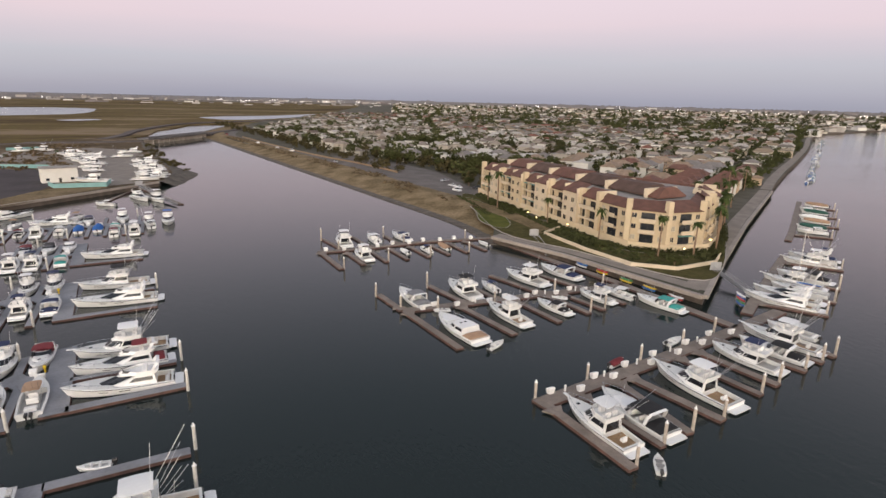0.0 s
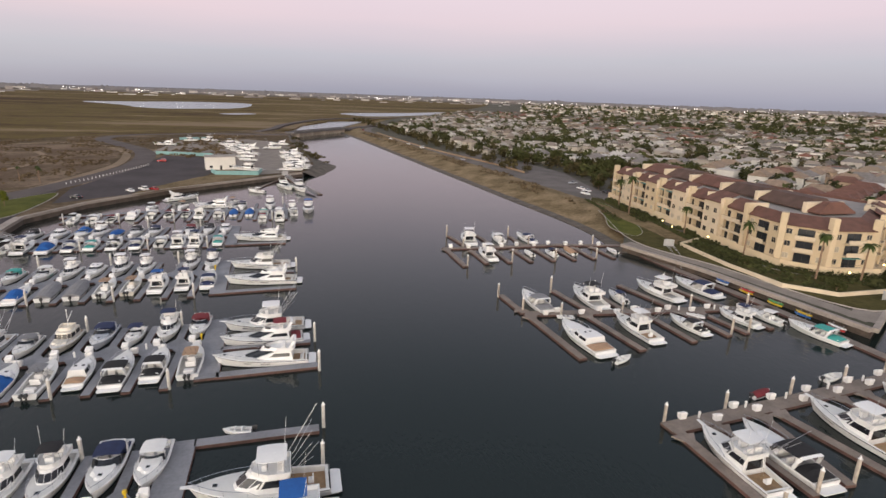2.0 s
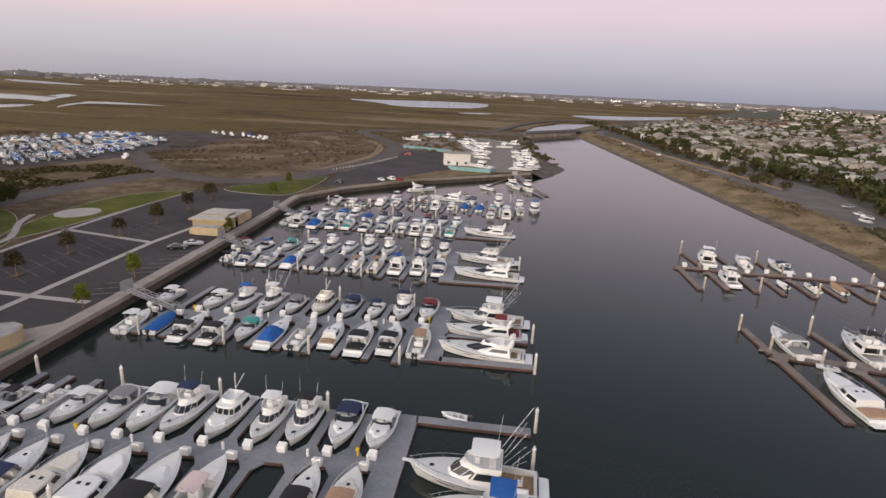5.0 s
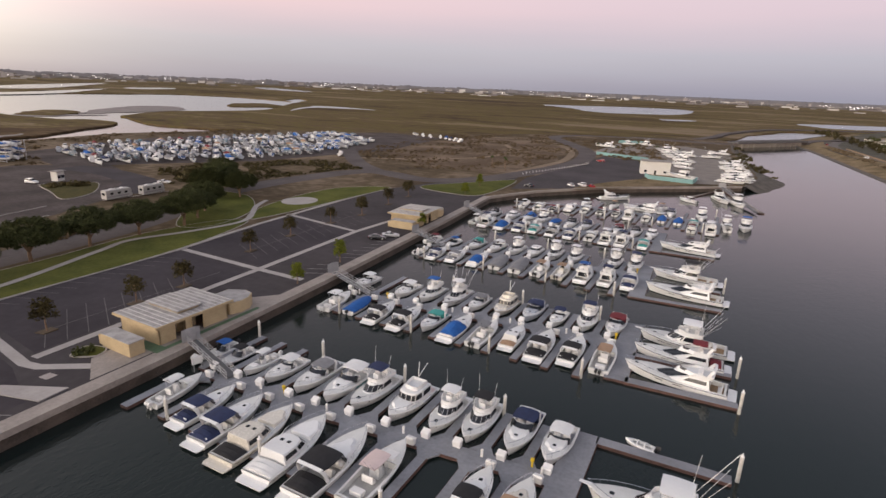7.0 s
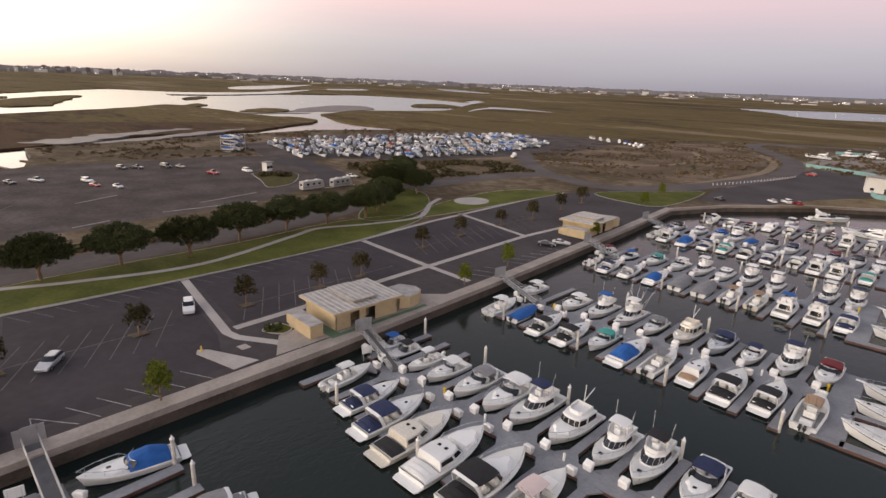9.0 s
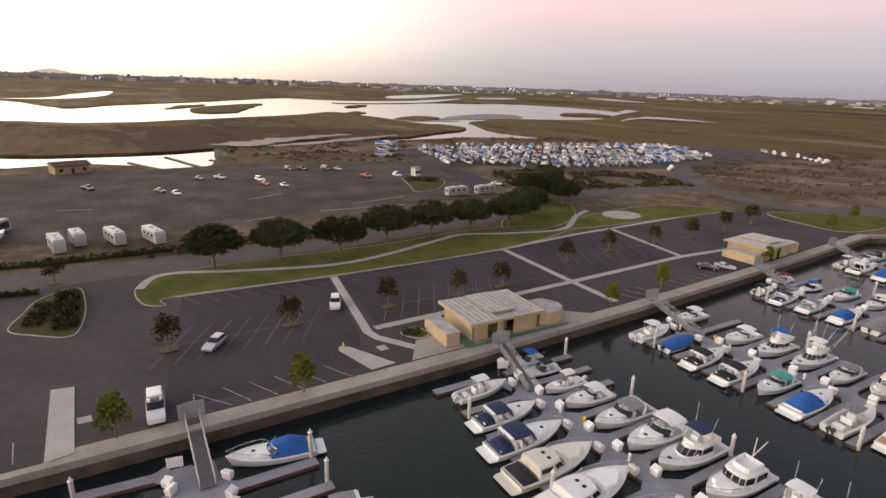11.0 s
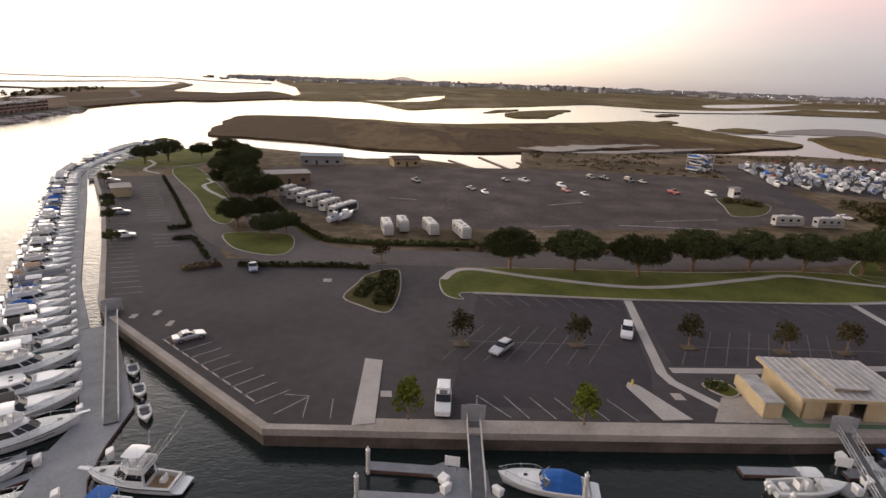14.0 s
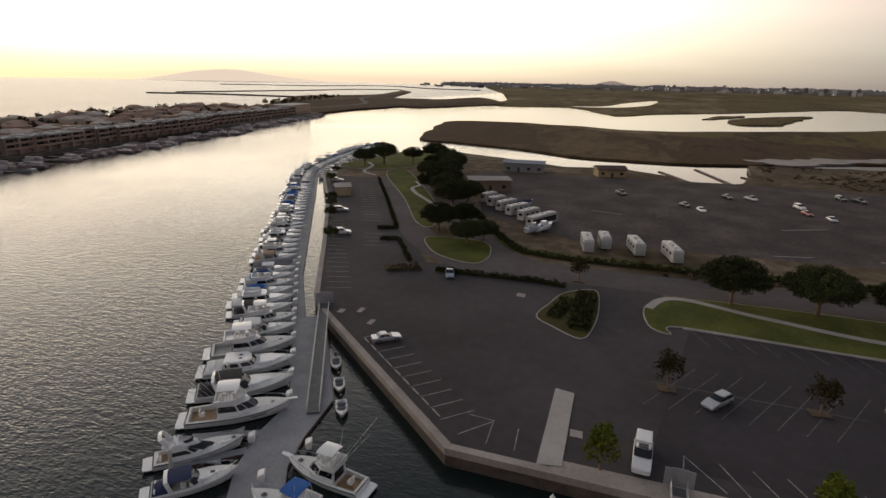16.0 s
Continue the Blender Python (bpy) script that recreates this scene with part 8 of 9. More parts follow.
def trailer_boat(x, y, turn, k):
    opts = [("white", 7.0, GEL), ("blue", 7.5, GEL), ("navy", 7.0, GEL), ("grey", 7.5, GEL), ("white", 8.0, GEL), ("teal", 6.5, GEL), ("tan", 7.0, CREAM), ("white", 6.5, GREYHULL), ("black", 7.5, GEL), ("red", 6.5, GEL)]
    canvas, L, hm = opts[k % len(opts)]
    key = k % len(opts)
    m = pose(x, y, GROUND + .95, 0, 0, turn)
    if key in TRAIL:
        return copy_thing(TRAIL[key], m)
    h = Hull(L, L * .33, .95, 1.35, cut=.5)
    ob = thing("trailer_boat", "white boat on a trailer with %s cover" % WORD[canvas], "boat", "boats stored in the yard")
    hb = h.shell()
    add_on = bpy.data.meshes.new("fore_deck")
    db = h.deck()
    db.to_mesh(add_on)
    db.free()
    hb.from_mesh(add_on)
    bpy.data.meshes.remove(add_on)
    part("hull", hb, [hm, hm, hm], ob)
    if key in (0, 4, 7):
        c = House(h.y(.34), h.y(.72), h.B * .38, h.B * .24, h.z(.5) - .1, h.z(.5) + 1.0, rake=1.0, inset=.16, nose=.6)
        part("cabin", c.body(), hm, ob)
        part("windshield", c.glass((2, 3, 4, 5, 6, 7), .35, .9, .02), GLASS, ob)
    else:
        part("mooring_cover", h.cover(.02, .86, .8), CANVAS[canvas], ob)
    bm = bmesh.new()
    for s in (-1, 1):
        box(bm, s * .5 - .06, s * .5 + .06, -L * .4, L * .5, -.62, -.5)
    box(bm, -.9, .9, -.6, -.5, -.62, -.5)
    box(bm, -.05, .05, L * .45, L * .62, -.62, -.5)
    for s in (-1, 1):
        tube(bm, [(s * .95 - .1, -.55, -.6), (s * .95 + .1, -.55, -.6)], .35, 10)
    part("trailer", bm, TRFRAME, ob, "dark steel boat trailer")
    ob.matrix_basis = m
    TRAIL[key] = ob
    return ob


ry = random.Random(12)
YARD = [(-176, 158), (-236, 172), (-258, 250), (-226, 330), (-206, 372), (-150, 330), (-146, 306), (-140, 262), (-150, 205)]
for r_ in range(9):
    for c_ in range(34):
        # rows lie along the yard, one behind another
        x = -166 + .28 * c_ * 5.2 - r_ * 10.6 + (.0 if c_ < 20 else -2)
        y = 152 + c_ * 5.6 + r_ * 2.4
        if inside((x, y), YARD) and ry.random() > .42:
            trailer_boat(x + ry.uniform(-.5, .5), y + ry.uniform(-.4, .4), 72 + ry.uniform(-5, 5) + (180 if r_ % 2 else 0), ry.choice([0, 0, 4, 2, 3, 3, 6, 7, 8, 2, 0, 9, 4, 1, 3]))
for k, (x, y, tn) in enumerate(((-150, 395, 40), (-142, 392, 40), (-134, 394, 30), (-128, 392, 20), (-122, 388, 10), (-116, 384, 0), (-110, 380, 0), (-160, 400, 60))):
    trailer_boat(x, y, tn, [0, 4, 0, 1, 2, 0, 4, 3][k])
trailer_boat(-123, 259, 20, 0)


def dry_stack(x, y, turn):
    """An open steel rack with covered boats on three levels."""
    ob = thing("boat_rack", "tall steel rack stacked with white and blue boats", "rack", at=(x, y, GROUND), turn=turn)
    for yy in (-5.4, -1.8, 1.8, 5.4):
        bm = bmesh.new()
        for xx in (-3, 3):
            tube(bm, [(xx, yy, 0), (xx, yy, 8.6)], .14, 6)
        for zz in (.4, 3.2, 6.0):
            tube(bm, [(-3, yy, zz), (3, yy, zz)], .11, 6)
        part("rack_frame", bm, GALV, ob)
    for lv in range(3):
        for k in range(3):
            h = Hull(7.0, 2.4, .95, 1.35, cut=.5)
            m = pose(0, -3.6 + 3.6 * k, .95 + 2.8 * lv, 0, 0, 90 if (k + lv) % 2 else -90)
            e = part("boat", h.shell(), [GEL, BOOT, GEL], ob, m=m)
            part("mooring_cover", h.cover(.02, .86, .7), CANVAS[("blue", "white", "navy", "white")[(k + 2 * lv) % 4]], e)
    return ob


dry_stack(-214, 144.5, 24)
for k, (x, y, tn) in enumerate(((-96.6, -6.4, 66), (-93.4, -8.6, 60), (-123.4, -17.6, 60))):
    trailer_boat(x, y, tn, (0, 7, 2)[k])
# the boats that stand crowded between those rows
STORED = bmesh.new()
for r_ in range(9):
    for c_ in range(34):
        x, y = -169 + .28 * c_ * 5.2 - r_ * 10.6, 154.6 + c_ * 5.6 + r_ * 2.4
        if not inside((x, y), YARD) or ry.random() < .22:
            continue
        m = pose(x + ry.uniform(-1.4, 1.4), y + ry.uniform(-.8, .8), GROUND + .9, 0, 0, 74 + ry.uniform(-14, 14) + ry.choice((0, 180)))
        L_ = ry.uniform(4.4, 7.8)
        loft(STORED, [[tuple(m @ Vector((s * w * L_ * .17, yy * L_, z))) for s, z in ((-1, .95), (-.75, -.2), (-.3, -.75), (.3, -.75), (.75, -.2), (1, .95))] for yy, w in ((-.5, .9), (0, 1.0), (.3, .7), (.5, .08))])
        loft(STORED, [[tuple(m @ Vector((sx * L_ * .14 * f, yy * L_, z))) for sx, yy in ((-1, -.42), (1, -.42), (.8, .22), (-.8, .22))] for f, z in ((1, .9), (.85, 1.3 + ry.random() * .9))])
bmesh.ops.recalc_face_normals(STORED, faces=STORED.faces)
STOREDMAT = leaf_mat("mixed_hull_and_cover_colours", (.70, .70, .69), (.66, .66, .66))
ramp_ = [n for n in STOREDMAT.node_tree.nodes if n.type == "VALTORGB"][0].color_ramp
ramp_.interpolation = "CONSTANT"
for at_, c_ in ((.30, (.03, .10, .30)), (.37, (.62, .62, .61)), (.47, (.07, .07, .08)), (.55, (.40, .40, .41)), (.64, (.05, .16, .24)), (.68, (.34, .33, .32)), (.76, (.04, .05, .11)), (.84, (.22, .28, .36))):
    ramp_.elements.new(at_).color = (*c_, 1)
solo("stored_boats", STORED, STOREDMAT, "crowded covered boats stored on trailers", "boats", kind="stuff")
# big yachts hauled out in the northern boat yard
rb2 = random.Random(4)
for k, (x, y) in enumerate(((66, 308), (67.5, 316), (68, 325), (67, 336), (68, 347), (66, 360), (65, 374), (64, 388), (41, 350), (39, 366), (38, 384), (33, 398), (29, 412), (24, 426), (21, 440), (52, 421), (55, 452), (-20.6, 439), (-9, 474), (2, 478), (44, 309), (30, 440), (36, 420))):
    kd = ("sport", "yacht", "yacht", "fly", "sport")[k % 5]
    boat(kd, x, y, (84 if x > 55 else 75) + rb2.uniform(-12, 12) + (180 if k % 3 == 0 else 0), 12 + (k % 3) * 1.5 if kd != "fly" else 10, "white", z=GROUND + .46, lite=True)

# ---- kayak racks, notice boards and the berths along the inlet
KAYAK_MATS = {"yellow": mat("yellow_kayak_shell", (.62, .44, .03), .35, var=.08), "red": mat("red_kayak_shell", (.42, .03, .03), .35, var=.08), "white": GEL, "blue": mat("blue_kayak_shell", (.02, .13, .42), .35, var=.08),
              "green": mat("green_kayak_shell", (.05, .25, .08), .35, var=.08)}
KAYAKS = {}


def kayak_mesh(col):
    if col not in KAYAKS:
        bm = bmesh.new()
        rows = []
        for k in range(9):
            t = -1 + k / 4
            w, up = .36 * (1 - abs(t) ** 2.6) + .03, .12 * abs(t) ** 3
            rows.append([(-w, t * 1.8, .16 + up), (-w * .6, t * 1.8, .0 + up), (w * .6, t * 1.8, .0 + up), (w, t * 1.8, .16 + up), (w * .5, t * 1.8, .30 + up), (-w * .5, t * 1.8, .30 + up)])
        loft(bm, rows)
        bmesh.ops.recalc_face_normals(bm, faces=bm.faces)
        KAYAKS[col] = mesh_of(bm, "kayak")
        KAYAKS[col].materials.append(KAYAK_MATS[col])
    return KAYAKS[col]


def kayak_rack(x, y, z, turn, cols):
    ob = thing("kayak_rack", "steel rack stacked with bright plastic kayaks", "rack", "kayak racks", at=(x, y, z), turn=turn)
    for yy in (-1.0, 1.0):
        bm = bmesh.new()
        for xx in (-.5, .5):
            tube(bm, [(xx, yy, 0), (xx, yy, 1.5)], .035, 5)
        for zz in (.25, .75, 1.25):
            tube(bm, [(-.5, yy, zz), (.5, yy, zz)], .03, 5)
        part("rack_frame", bm, GALV, ob)
    for k, c in enumerate(cols):
        part("kayak", kayak_mesh(c), None, ob, m=pose(0, .1 * (-1) ** k, .29 + .5 * k, 0, 0, 0))
    return ob


for x, y, tn, cols in ((165.3, 155.0, 12, ("yellow", "red")), (165.6, 149.4, 10, ("red", "white")), (166.2, 144.0, 10, ("yellow", "white")), (167.6, 119.6, 8, ("white", "blue")),
                       (168.4, 112.8, 8, ("yellow", "red")), (169.0, 105.2, 6, ("yellow", "green")), (169.6, 98.6, 6, ("blue", "yellow")), (170.2, 91.6, 6, ("red", "white"))):
    kayak_rack(x, y, DECKZ + .01, tn, cols)
for k, (x, y) in enumerate(((180.8, 83.6), (183.4, 85.4))):
    kayak_rack(x, y, DECKZ + .01, -28 + 4 * k, (("blue", "green", "red"), ("green", "blue", "white"))[k])
# more lockers and posts along the eastern walkways
for x in range(120, 168, 4):
    dock_box(x + .6 * (x % 3), 69.4 + (x - 117) * .122 + (-.9 if x % 8 else .9), 180)
for x in range(116, 164, 4):
    dock_box(x + .5 * (x % 3), 110.1 - (x - 113) * .104 + (-.7 if x % 8 else .7), 180)
for x in range(111, 158, 5):
    dock_box(x, 160.2 - max(0, x - 143) * .15 + (.5 if x % 2 else -.5), 0)
for x in (122.4, 131, 139, 148, 156):
    pedestal(x, 69.6 + (x - 117) * .122)
    pedestal(x - 2, 110 - (x - 115) * .104)


def notice_board(x, y, turn):
    ob = thing("notice_board", "large white notice board on two posts", "sign", "notice boards", at=(x, y, 0), turn=turn)
    for xx in (-.55, .55):
        part("post", tube(bmesh.new(), [(xx, 0, -.6), (xx, 0, 2.2)], .06, 6), GALV, ob)
    part("panel", box(bmesh.new(), -.8, .8, -.05, .05, 1.1, 2.3, bevel=.02), GEL, ob)
    return ob


notice_board(3.9, 21.3, 80)
notice_board(2.2, 64.6, 75)
# berths along the inlet quay
pier("floating_pier", WOODLBL, [(252, 117.5), (267, 125.5), (333, 163)], 2.0, [(262, 122.6, 269, 113, 1.0), (281, 133.4, 289, 122, 1.0), (300, 144, 308, 133, 1.0), (319, 155, 327, 144, 1.0)], DOCKWOOD, WALER, "brown", pile_step=1)
for k, (x, y, c, kd) in enumerate(((272, 121.5, "white", "cuddy"), (279, 126, "green", "covered"), (291, 131.6, "tan", "covered"), (297.6, 136.4, "white", "covered"), (310, 143, "green", "covered"), (316.6, 147.6, "white", "cuddy"), (329, 153.4, "tan", "covered"))):
    boat(kd, x, y, 32, 9.5, c)
FARCRAFT = bmesh.new()
rq = random.Random(3)
for k in range(64):
    t = k / 63
    x, y = 400 + 460 * t, 199 + 253 * t
    if rq.random() < .3:
        continue
    m = pose(x + rq.uniform(-2, 2), y + rq.uniform(-2, 2), 0, 0, 0, -60 + rq.uniform(-6, 6))
    L_ = rq.uniform(8, 12)
    rings = [[tuple(m @ Vector((s * w * L_ * .15, yy * L_, z))) for s, z in ((-1, .9), (-.8, -.1), (.8, -.1), (1, .9))] for yy, w in ((-.5, .9), (0, 1.0), (.3, .7), (.5, .08))]
    loft(FARCRAFT, rings)
    box(FARCRAFT, -L_ * .08, L_ * .08, -L_ * .2, L_ * .12, .8, 1.6 + rq.random() * .8, m)
bmesh.ops.recalc_face_normals(FARCRAFT, faces=FARCRAFT.faces)
solo("distant_moored_boats", FARCRAFT, STOREDMAT, "white boats moored far along the inlet", "boats", kind="stuff")

# ---- small buildings of the peninsula
def shed(name, label, x, y, turn, w, l, h, wallm, roofm, pitch=.6, doors=2, cat_="building"):
    ob = thing(name, label, cat_, at=(x, y, GROUND), turn=turn)
    part("wall", box(bmesh.new(), -w / 2, w / 2, -l / 2, l / 2, 0, h), wallm, ob)
    bm = bmesh.new()
    e = .5
    loft(bm, [[(-w / 2 - e, y_, h), (0, y_, h + pitch), (w / 2 + e, y_, h), (w / 2 + e, y_, h + .2), (0, y_, h + pitch + .2), (-w / 2 - e, y_, h + .2)] for y_ in (-l / 2 - e, l / 2 + e)])
    bmesh.ops.recalc_face_normals(bm, faces=bm.faces)
    part("roof", bm, roofm, ob)
    for s in (-1, 1):
        n = max(2, int(l / 4))
        for k in range(n):
            yy = -l / 2 + (k + .5) * l / n
            if k % 3 == 1 and doors:
                part("door", box(bmesh.new(), s * w / 2 - .03, s * w / 2 + .04, yy - .5, yy + .5, 0, 2.1), IRON, ob)
            else:
                part("window", box(bmesh.new(), s * w / 2 - .03, s * w / 2 + .03, yy - .7, yy + .7, 1.0, 2.1), WINDOW, ob)
    return ob


TANWALL = mat("brown_stucco_wall", (.26, .18, .11), .85, var=.12, size=3)
WALLGREY = mat("grey_metal_wall", (.25, .24, .24), .7, var=.1, size=3)
YELLOW = mat("yellow_painted_wall", (.36, .27, .14), .8, var=.12, size=3)
BLUEROOF = mat("grey_blue_metal_roof", (.17, .19, .23), .6, var=.12, size=3)
shed("clubhouse", "low brown clubhouse with a pale flat roof", -150, -37, 24, 9, 15, 3.8, TANWALL, ROOFGREY, .2)
shed("lot_restroom", "small buff restroom with a pale flat roof", -119, -81, -58, 5, 8, 2.8, BLOCK, ROOFGREY, .15, 1)
shed("boathouse", "long grey boathouse with a blue-grey roof", -199, -34, 8, 9, 18, 3.8, WALLGREY, BLUEROOF, .9)
shed("launch_office", "yellow launch office with a brown roof", -202, 3, 20, 8, 12, 3.2, YELLOW, ROOFBROWN, 1.2)
shed("entry_kiosk", "small white entry kiosk with flat roof", -151.6, 130, 20, 2.6, 3.2, 3.4, WHITEWALL, ROOFGREY, .1, 0)
shed("yard_office", "white two-storey boat yard office with overhanging roof", 30.5, 318, -78, 9, 14, 6.4, WHITEWALL, ROOFGREY, .5)
for a, b in (((-14, 384), (19, 373)), ((19, 373), (30, 328)), ((28, 304), (31, 296)), ((31, 296), (50.5, 294)), ((50.5, 294), (51.5, 306)), ((-20, 488), (2, 496))):
    bm = ribbon(bmesh.new(), [a, b], .18, GROUND + 1.9, GROUND)
    solo("wall_yard_fence", bm, TEALWALL, "faded teal boat yard wall", "wall", kind="structure")
patch("pavement_haulout", [(51, 296), (66, 304), (74, 318), (76, 345), (70, 400), (58, 470), (30, 500), (-18, 480), (-20, 392), (20, 376), (36, 326)], GROUND + .02, PROM, "grey concrete haul-out yard", "boat yard")
# launch ramp floats in the inlet
pier("floating_pier", "thin timber launching float", [(-240, 24), (-213, 36)], 1.4, [], DOCKWOOD, WALER, "brown")
pier("floating_pier", "thin timber launching float", [(-256, 41), (-211, 54)], 1.4, [], DOCKWOOD, WALER, "brown")
pier("floating_pier", "thin timber launching float", [(-240, 60), (-214, 70)], 1.4, [], DOCKWOOD, WALER, "brown")


BRIDGEGREY = mat("dark_bridge_concrete", (.13, .12, .12), .85, var=.2, size=4)


def bridge():
    ob = thing("road_bridge", "low concrete road bridge on many bents", "bridge")
    a, b = Vector((64, 556)), Vector((116, 636))
    d = (b - a).normalized()
    part("span", ribbon(bmesh.new(), [tuple(a - d * 4), tuple(b + d * 6)], 10, 4.7, 3.7), BRIDGEGREY, ob)
    for s in (-1, 1):
        o = Vector((-d.y, d.x)) * 4.85 * s
        part("parapet", ribbon(bmesh.new(), [tuple(a + o - d * 4), tuple(b + o + d * 6)], .3, 5.5, 4.6), BRIDGEGREY, ob)
    for k in range(12):
        p = a + d * (b - a).length * (k + .5) / 12
        bm = bmesh.new()
        o = Vector((-d.y, d.x)) * 4.2
        loft(bm, [[(*(p + q), z) for q, z in ((o - d * .4, -.5), (o + d * .4, -.5), (o + d * .4, 3.75), (o - d * .4, 3.75))], [(*(p + q), z) for q, z in ((-o - d * .4, -.5), (-o + d * .4, -.5), (-o + d * .4, 3.75), (-o - d * .4, 3.75))]])
        bmesh.ops.recalc_face_normals(bm, faces=bm.faces)
        part("bent", bm, CONCRETE, ob)
    return ob


bridge()
lane("road_bridge_approach", spline([(-20, 552), (20, 548), (62, 554)], 5, closed=False), 9, GROUND + .9, ROADGREY, "embanked road to the bridge", "road", .5)
lane("road_bridge_east", spline([(119, 640), (138, 690), (190, 760)], 5, closed=False), 9, GROUND + .9, ROADGREY, "embanked road beyond the bridge", "road", .5)
lane("road_marsh", spline([(30, 590), (44, 650), (56, 735), (104, 882), (180, 960), (330, 1080), (560, 1450)], 5, closed=False), 8, 2.6, ROADGREY, "road on a bank beside the marsh", "road", .5)

# ---- the town of the eastern shore
WALLS = [mat("white_house_stucco", (.58, .56, .51), .85, var=.08, size=4), mat("grey_house_stucco", (.40, .37, .34), .85, var=.08, size=4), mat("tan_house_stucco", (.44, .33, .23), .85, var=.08, size=4)]
ROOFS = [mat("grey_shingle_roof", (.17, .155, .15), .9, var=.25, size=2), ROOFBROWN, ROOFRED, mat("tan_shingle_roof", (.23, .17, .125), .9, var=.25, size=2), mat("pale_flat_roof", (.44, .42, .40), .9, var=.12, size=3)]
HOUSES = {}
HTEXT = {0: "white", 1: "grey", 2: "tan"}
RTEXT = {0: "grey shingle", 1: "brown tile", 2: "red tile", 3: "tan shingle", 4: "pale flat"}


def gable(bm, w, l, h, r, e=.5, flat=False):
    if flat:
        return box(bm, -w / 2 - .2, w / 2 + .2, -l / 2 - .2, l / 2 + .2, h, h + .5)
    loft(bm, [[(-w / 2 - e, -l / 2 - e, h), (w / 2 + e, -l / 2 - e, h), (w / 2 + e, l / 2 + e, h), (-w / 2 - e, l / 2 + e, h)], [(-w / 2 - e, -l / 2 - e, h + .15), (w / 2 + e, -l / 2 - e, h + .15), (w / 2 + e, l / 2 + e, h + .15), (-w / 2 - e, l / 2 + e, h + .15)],
              [(-.15, -l / 2 + w * .3, h + r), (.15, -l / 2 + w * .3, h + r), (.15, l / 2 - w * .3, h + r), (-.15, l / 2 - w * .3, h + r)]])
    return bm


def house(x, y, turn, k, z=GROUND, group="houses of the town"):
    wi, ri, storeys, wing = k
    m = pose(x, y, z, 0, 0, turn)
    if k in HOUSES:
        o = copy_thing(HOUSES[k], m)
        o["group"] = group
        return o
    ob = thing("house", "%s stucco house with %s roof" % (HTEXT[wi], RTEXT[ri]), "house", group)
    w, l, h = 8.8, 12.0, 2.7 * storeys + .3
    part("wall", box(bmesh.new(), -w / 2, w / 2, -l / 2, l / 2, -.3, h), WALLS[wi], ob)
    part("roof", gable(bmesh.new(), w, l, h, 2.6, flat=ri == 4), ROOFS[ri], ob)
    if wing:
        part("wing_wall", box(bmesh.new(), -w / 2 - 5.5, -w / 2 + .1, -l / 2 + 1, l / 2 - 6, -.3, h - 2.0), WALLS[wi], ob)
        bm = gable(bmesh.new(), 6.0, l - 7, h - 2.0, 1.5, flat=ri == 4)
        bmesh.ops.translate(bm, verts=bm.verts, vec=(-w / 2 - 2.6, -2.5, 0))
        part("wing_roof", bm, ROOFS[ri], ob)
    for s in range(storeys):
        part("window", box(bmesh.new(), -w / 2 - .04, -w / 2 + .02, -4.4, 3.6, 1.0 + s * 2.9, 2.3 + s * 2.9), WINDOW, ob)
        if s:
            continue
        part("window", box(bmesh.new(), -2.6, 2.6, -l / 2 - .04, -l / 2 + .02, 1.0 + s * 2.9, 2.3 + s * 2.9), WINDOW, ob)
    ob.matrix_basis = m
    HOUSES[k] = ob
    return ob


rh = random.Random(77)
TOWN = [(250, 152), (336, 192), (356, 202), (440, 248), (500, 279), (640, 353), (860, 478), (1030, 570), (1000, 1300), (700, 1350), (440, 1330), (252, 880), (170, 690), (176, 560), (196, 420), (212, 350), (240, 310), (290, 292), (300, 240), (258, 222)]
near, far_spots = [], []
# red-roofed houses along the inlet promenade
QUAYROW = [(249 + 11.4 * k, 152.6 + 6.3 * k) for k in range(8)] + [(240 + 11.4 * k, 166 + 6.3 * k) for k in range(8)]
ang = radians(31)
ca, sa = math.cos(ang), math.sin(ang)
for i in range(-14, 94):
    for j in range(-15, 103):
        u, v = i * 15.5 + (4 if j % 2 else 0), j * 13.6 + (j // 2) * 5
        x, y = 240 + u * ca - v * sa, 160 + u * sa + v * ca
        x, y = x + rh.uniform(-2, 2), y + rh.uniform(-2, 2)
        if not inside((x, y), TOWN) or rh.random() < .06:
            continue
        dist = math.hypot(x - 71, y - 12)
        if any((x - a_) ** 2 + (y - b_) ** 2 < 12 ** 2 for a_, b_ in ((206, 340), (227, 337), (228, 305), (236, 296), (227, 279), (250, 282), (262, 290), (258, 262), (270, 276), (282, 466), (296, 462))):
            continue
        if any((x - a_) ** 2 + (y - b_) ** 2 < 11 ** 2 for a_, b_ in QUAYROW):
            continue
        (near if dist < 480 else far_spots).append((x, y))
for n_, (x, y) in enumerate(QUAYROW):
    house(x, y, 29 + rh.choice((0, 180)) + rh.uniform(-3, 3), (0 if n_ % 3 else 2, 2, 2, n_ % 2 == 0))
near.sort(key=lambda p: math.hypot(p[0] - 71, p[1] - 12))
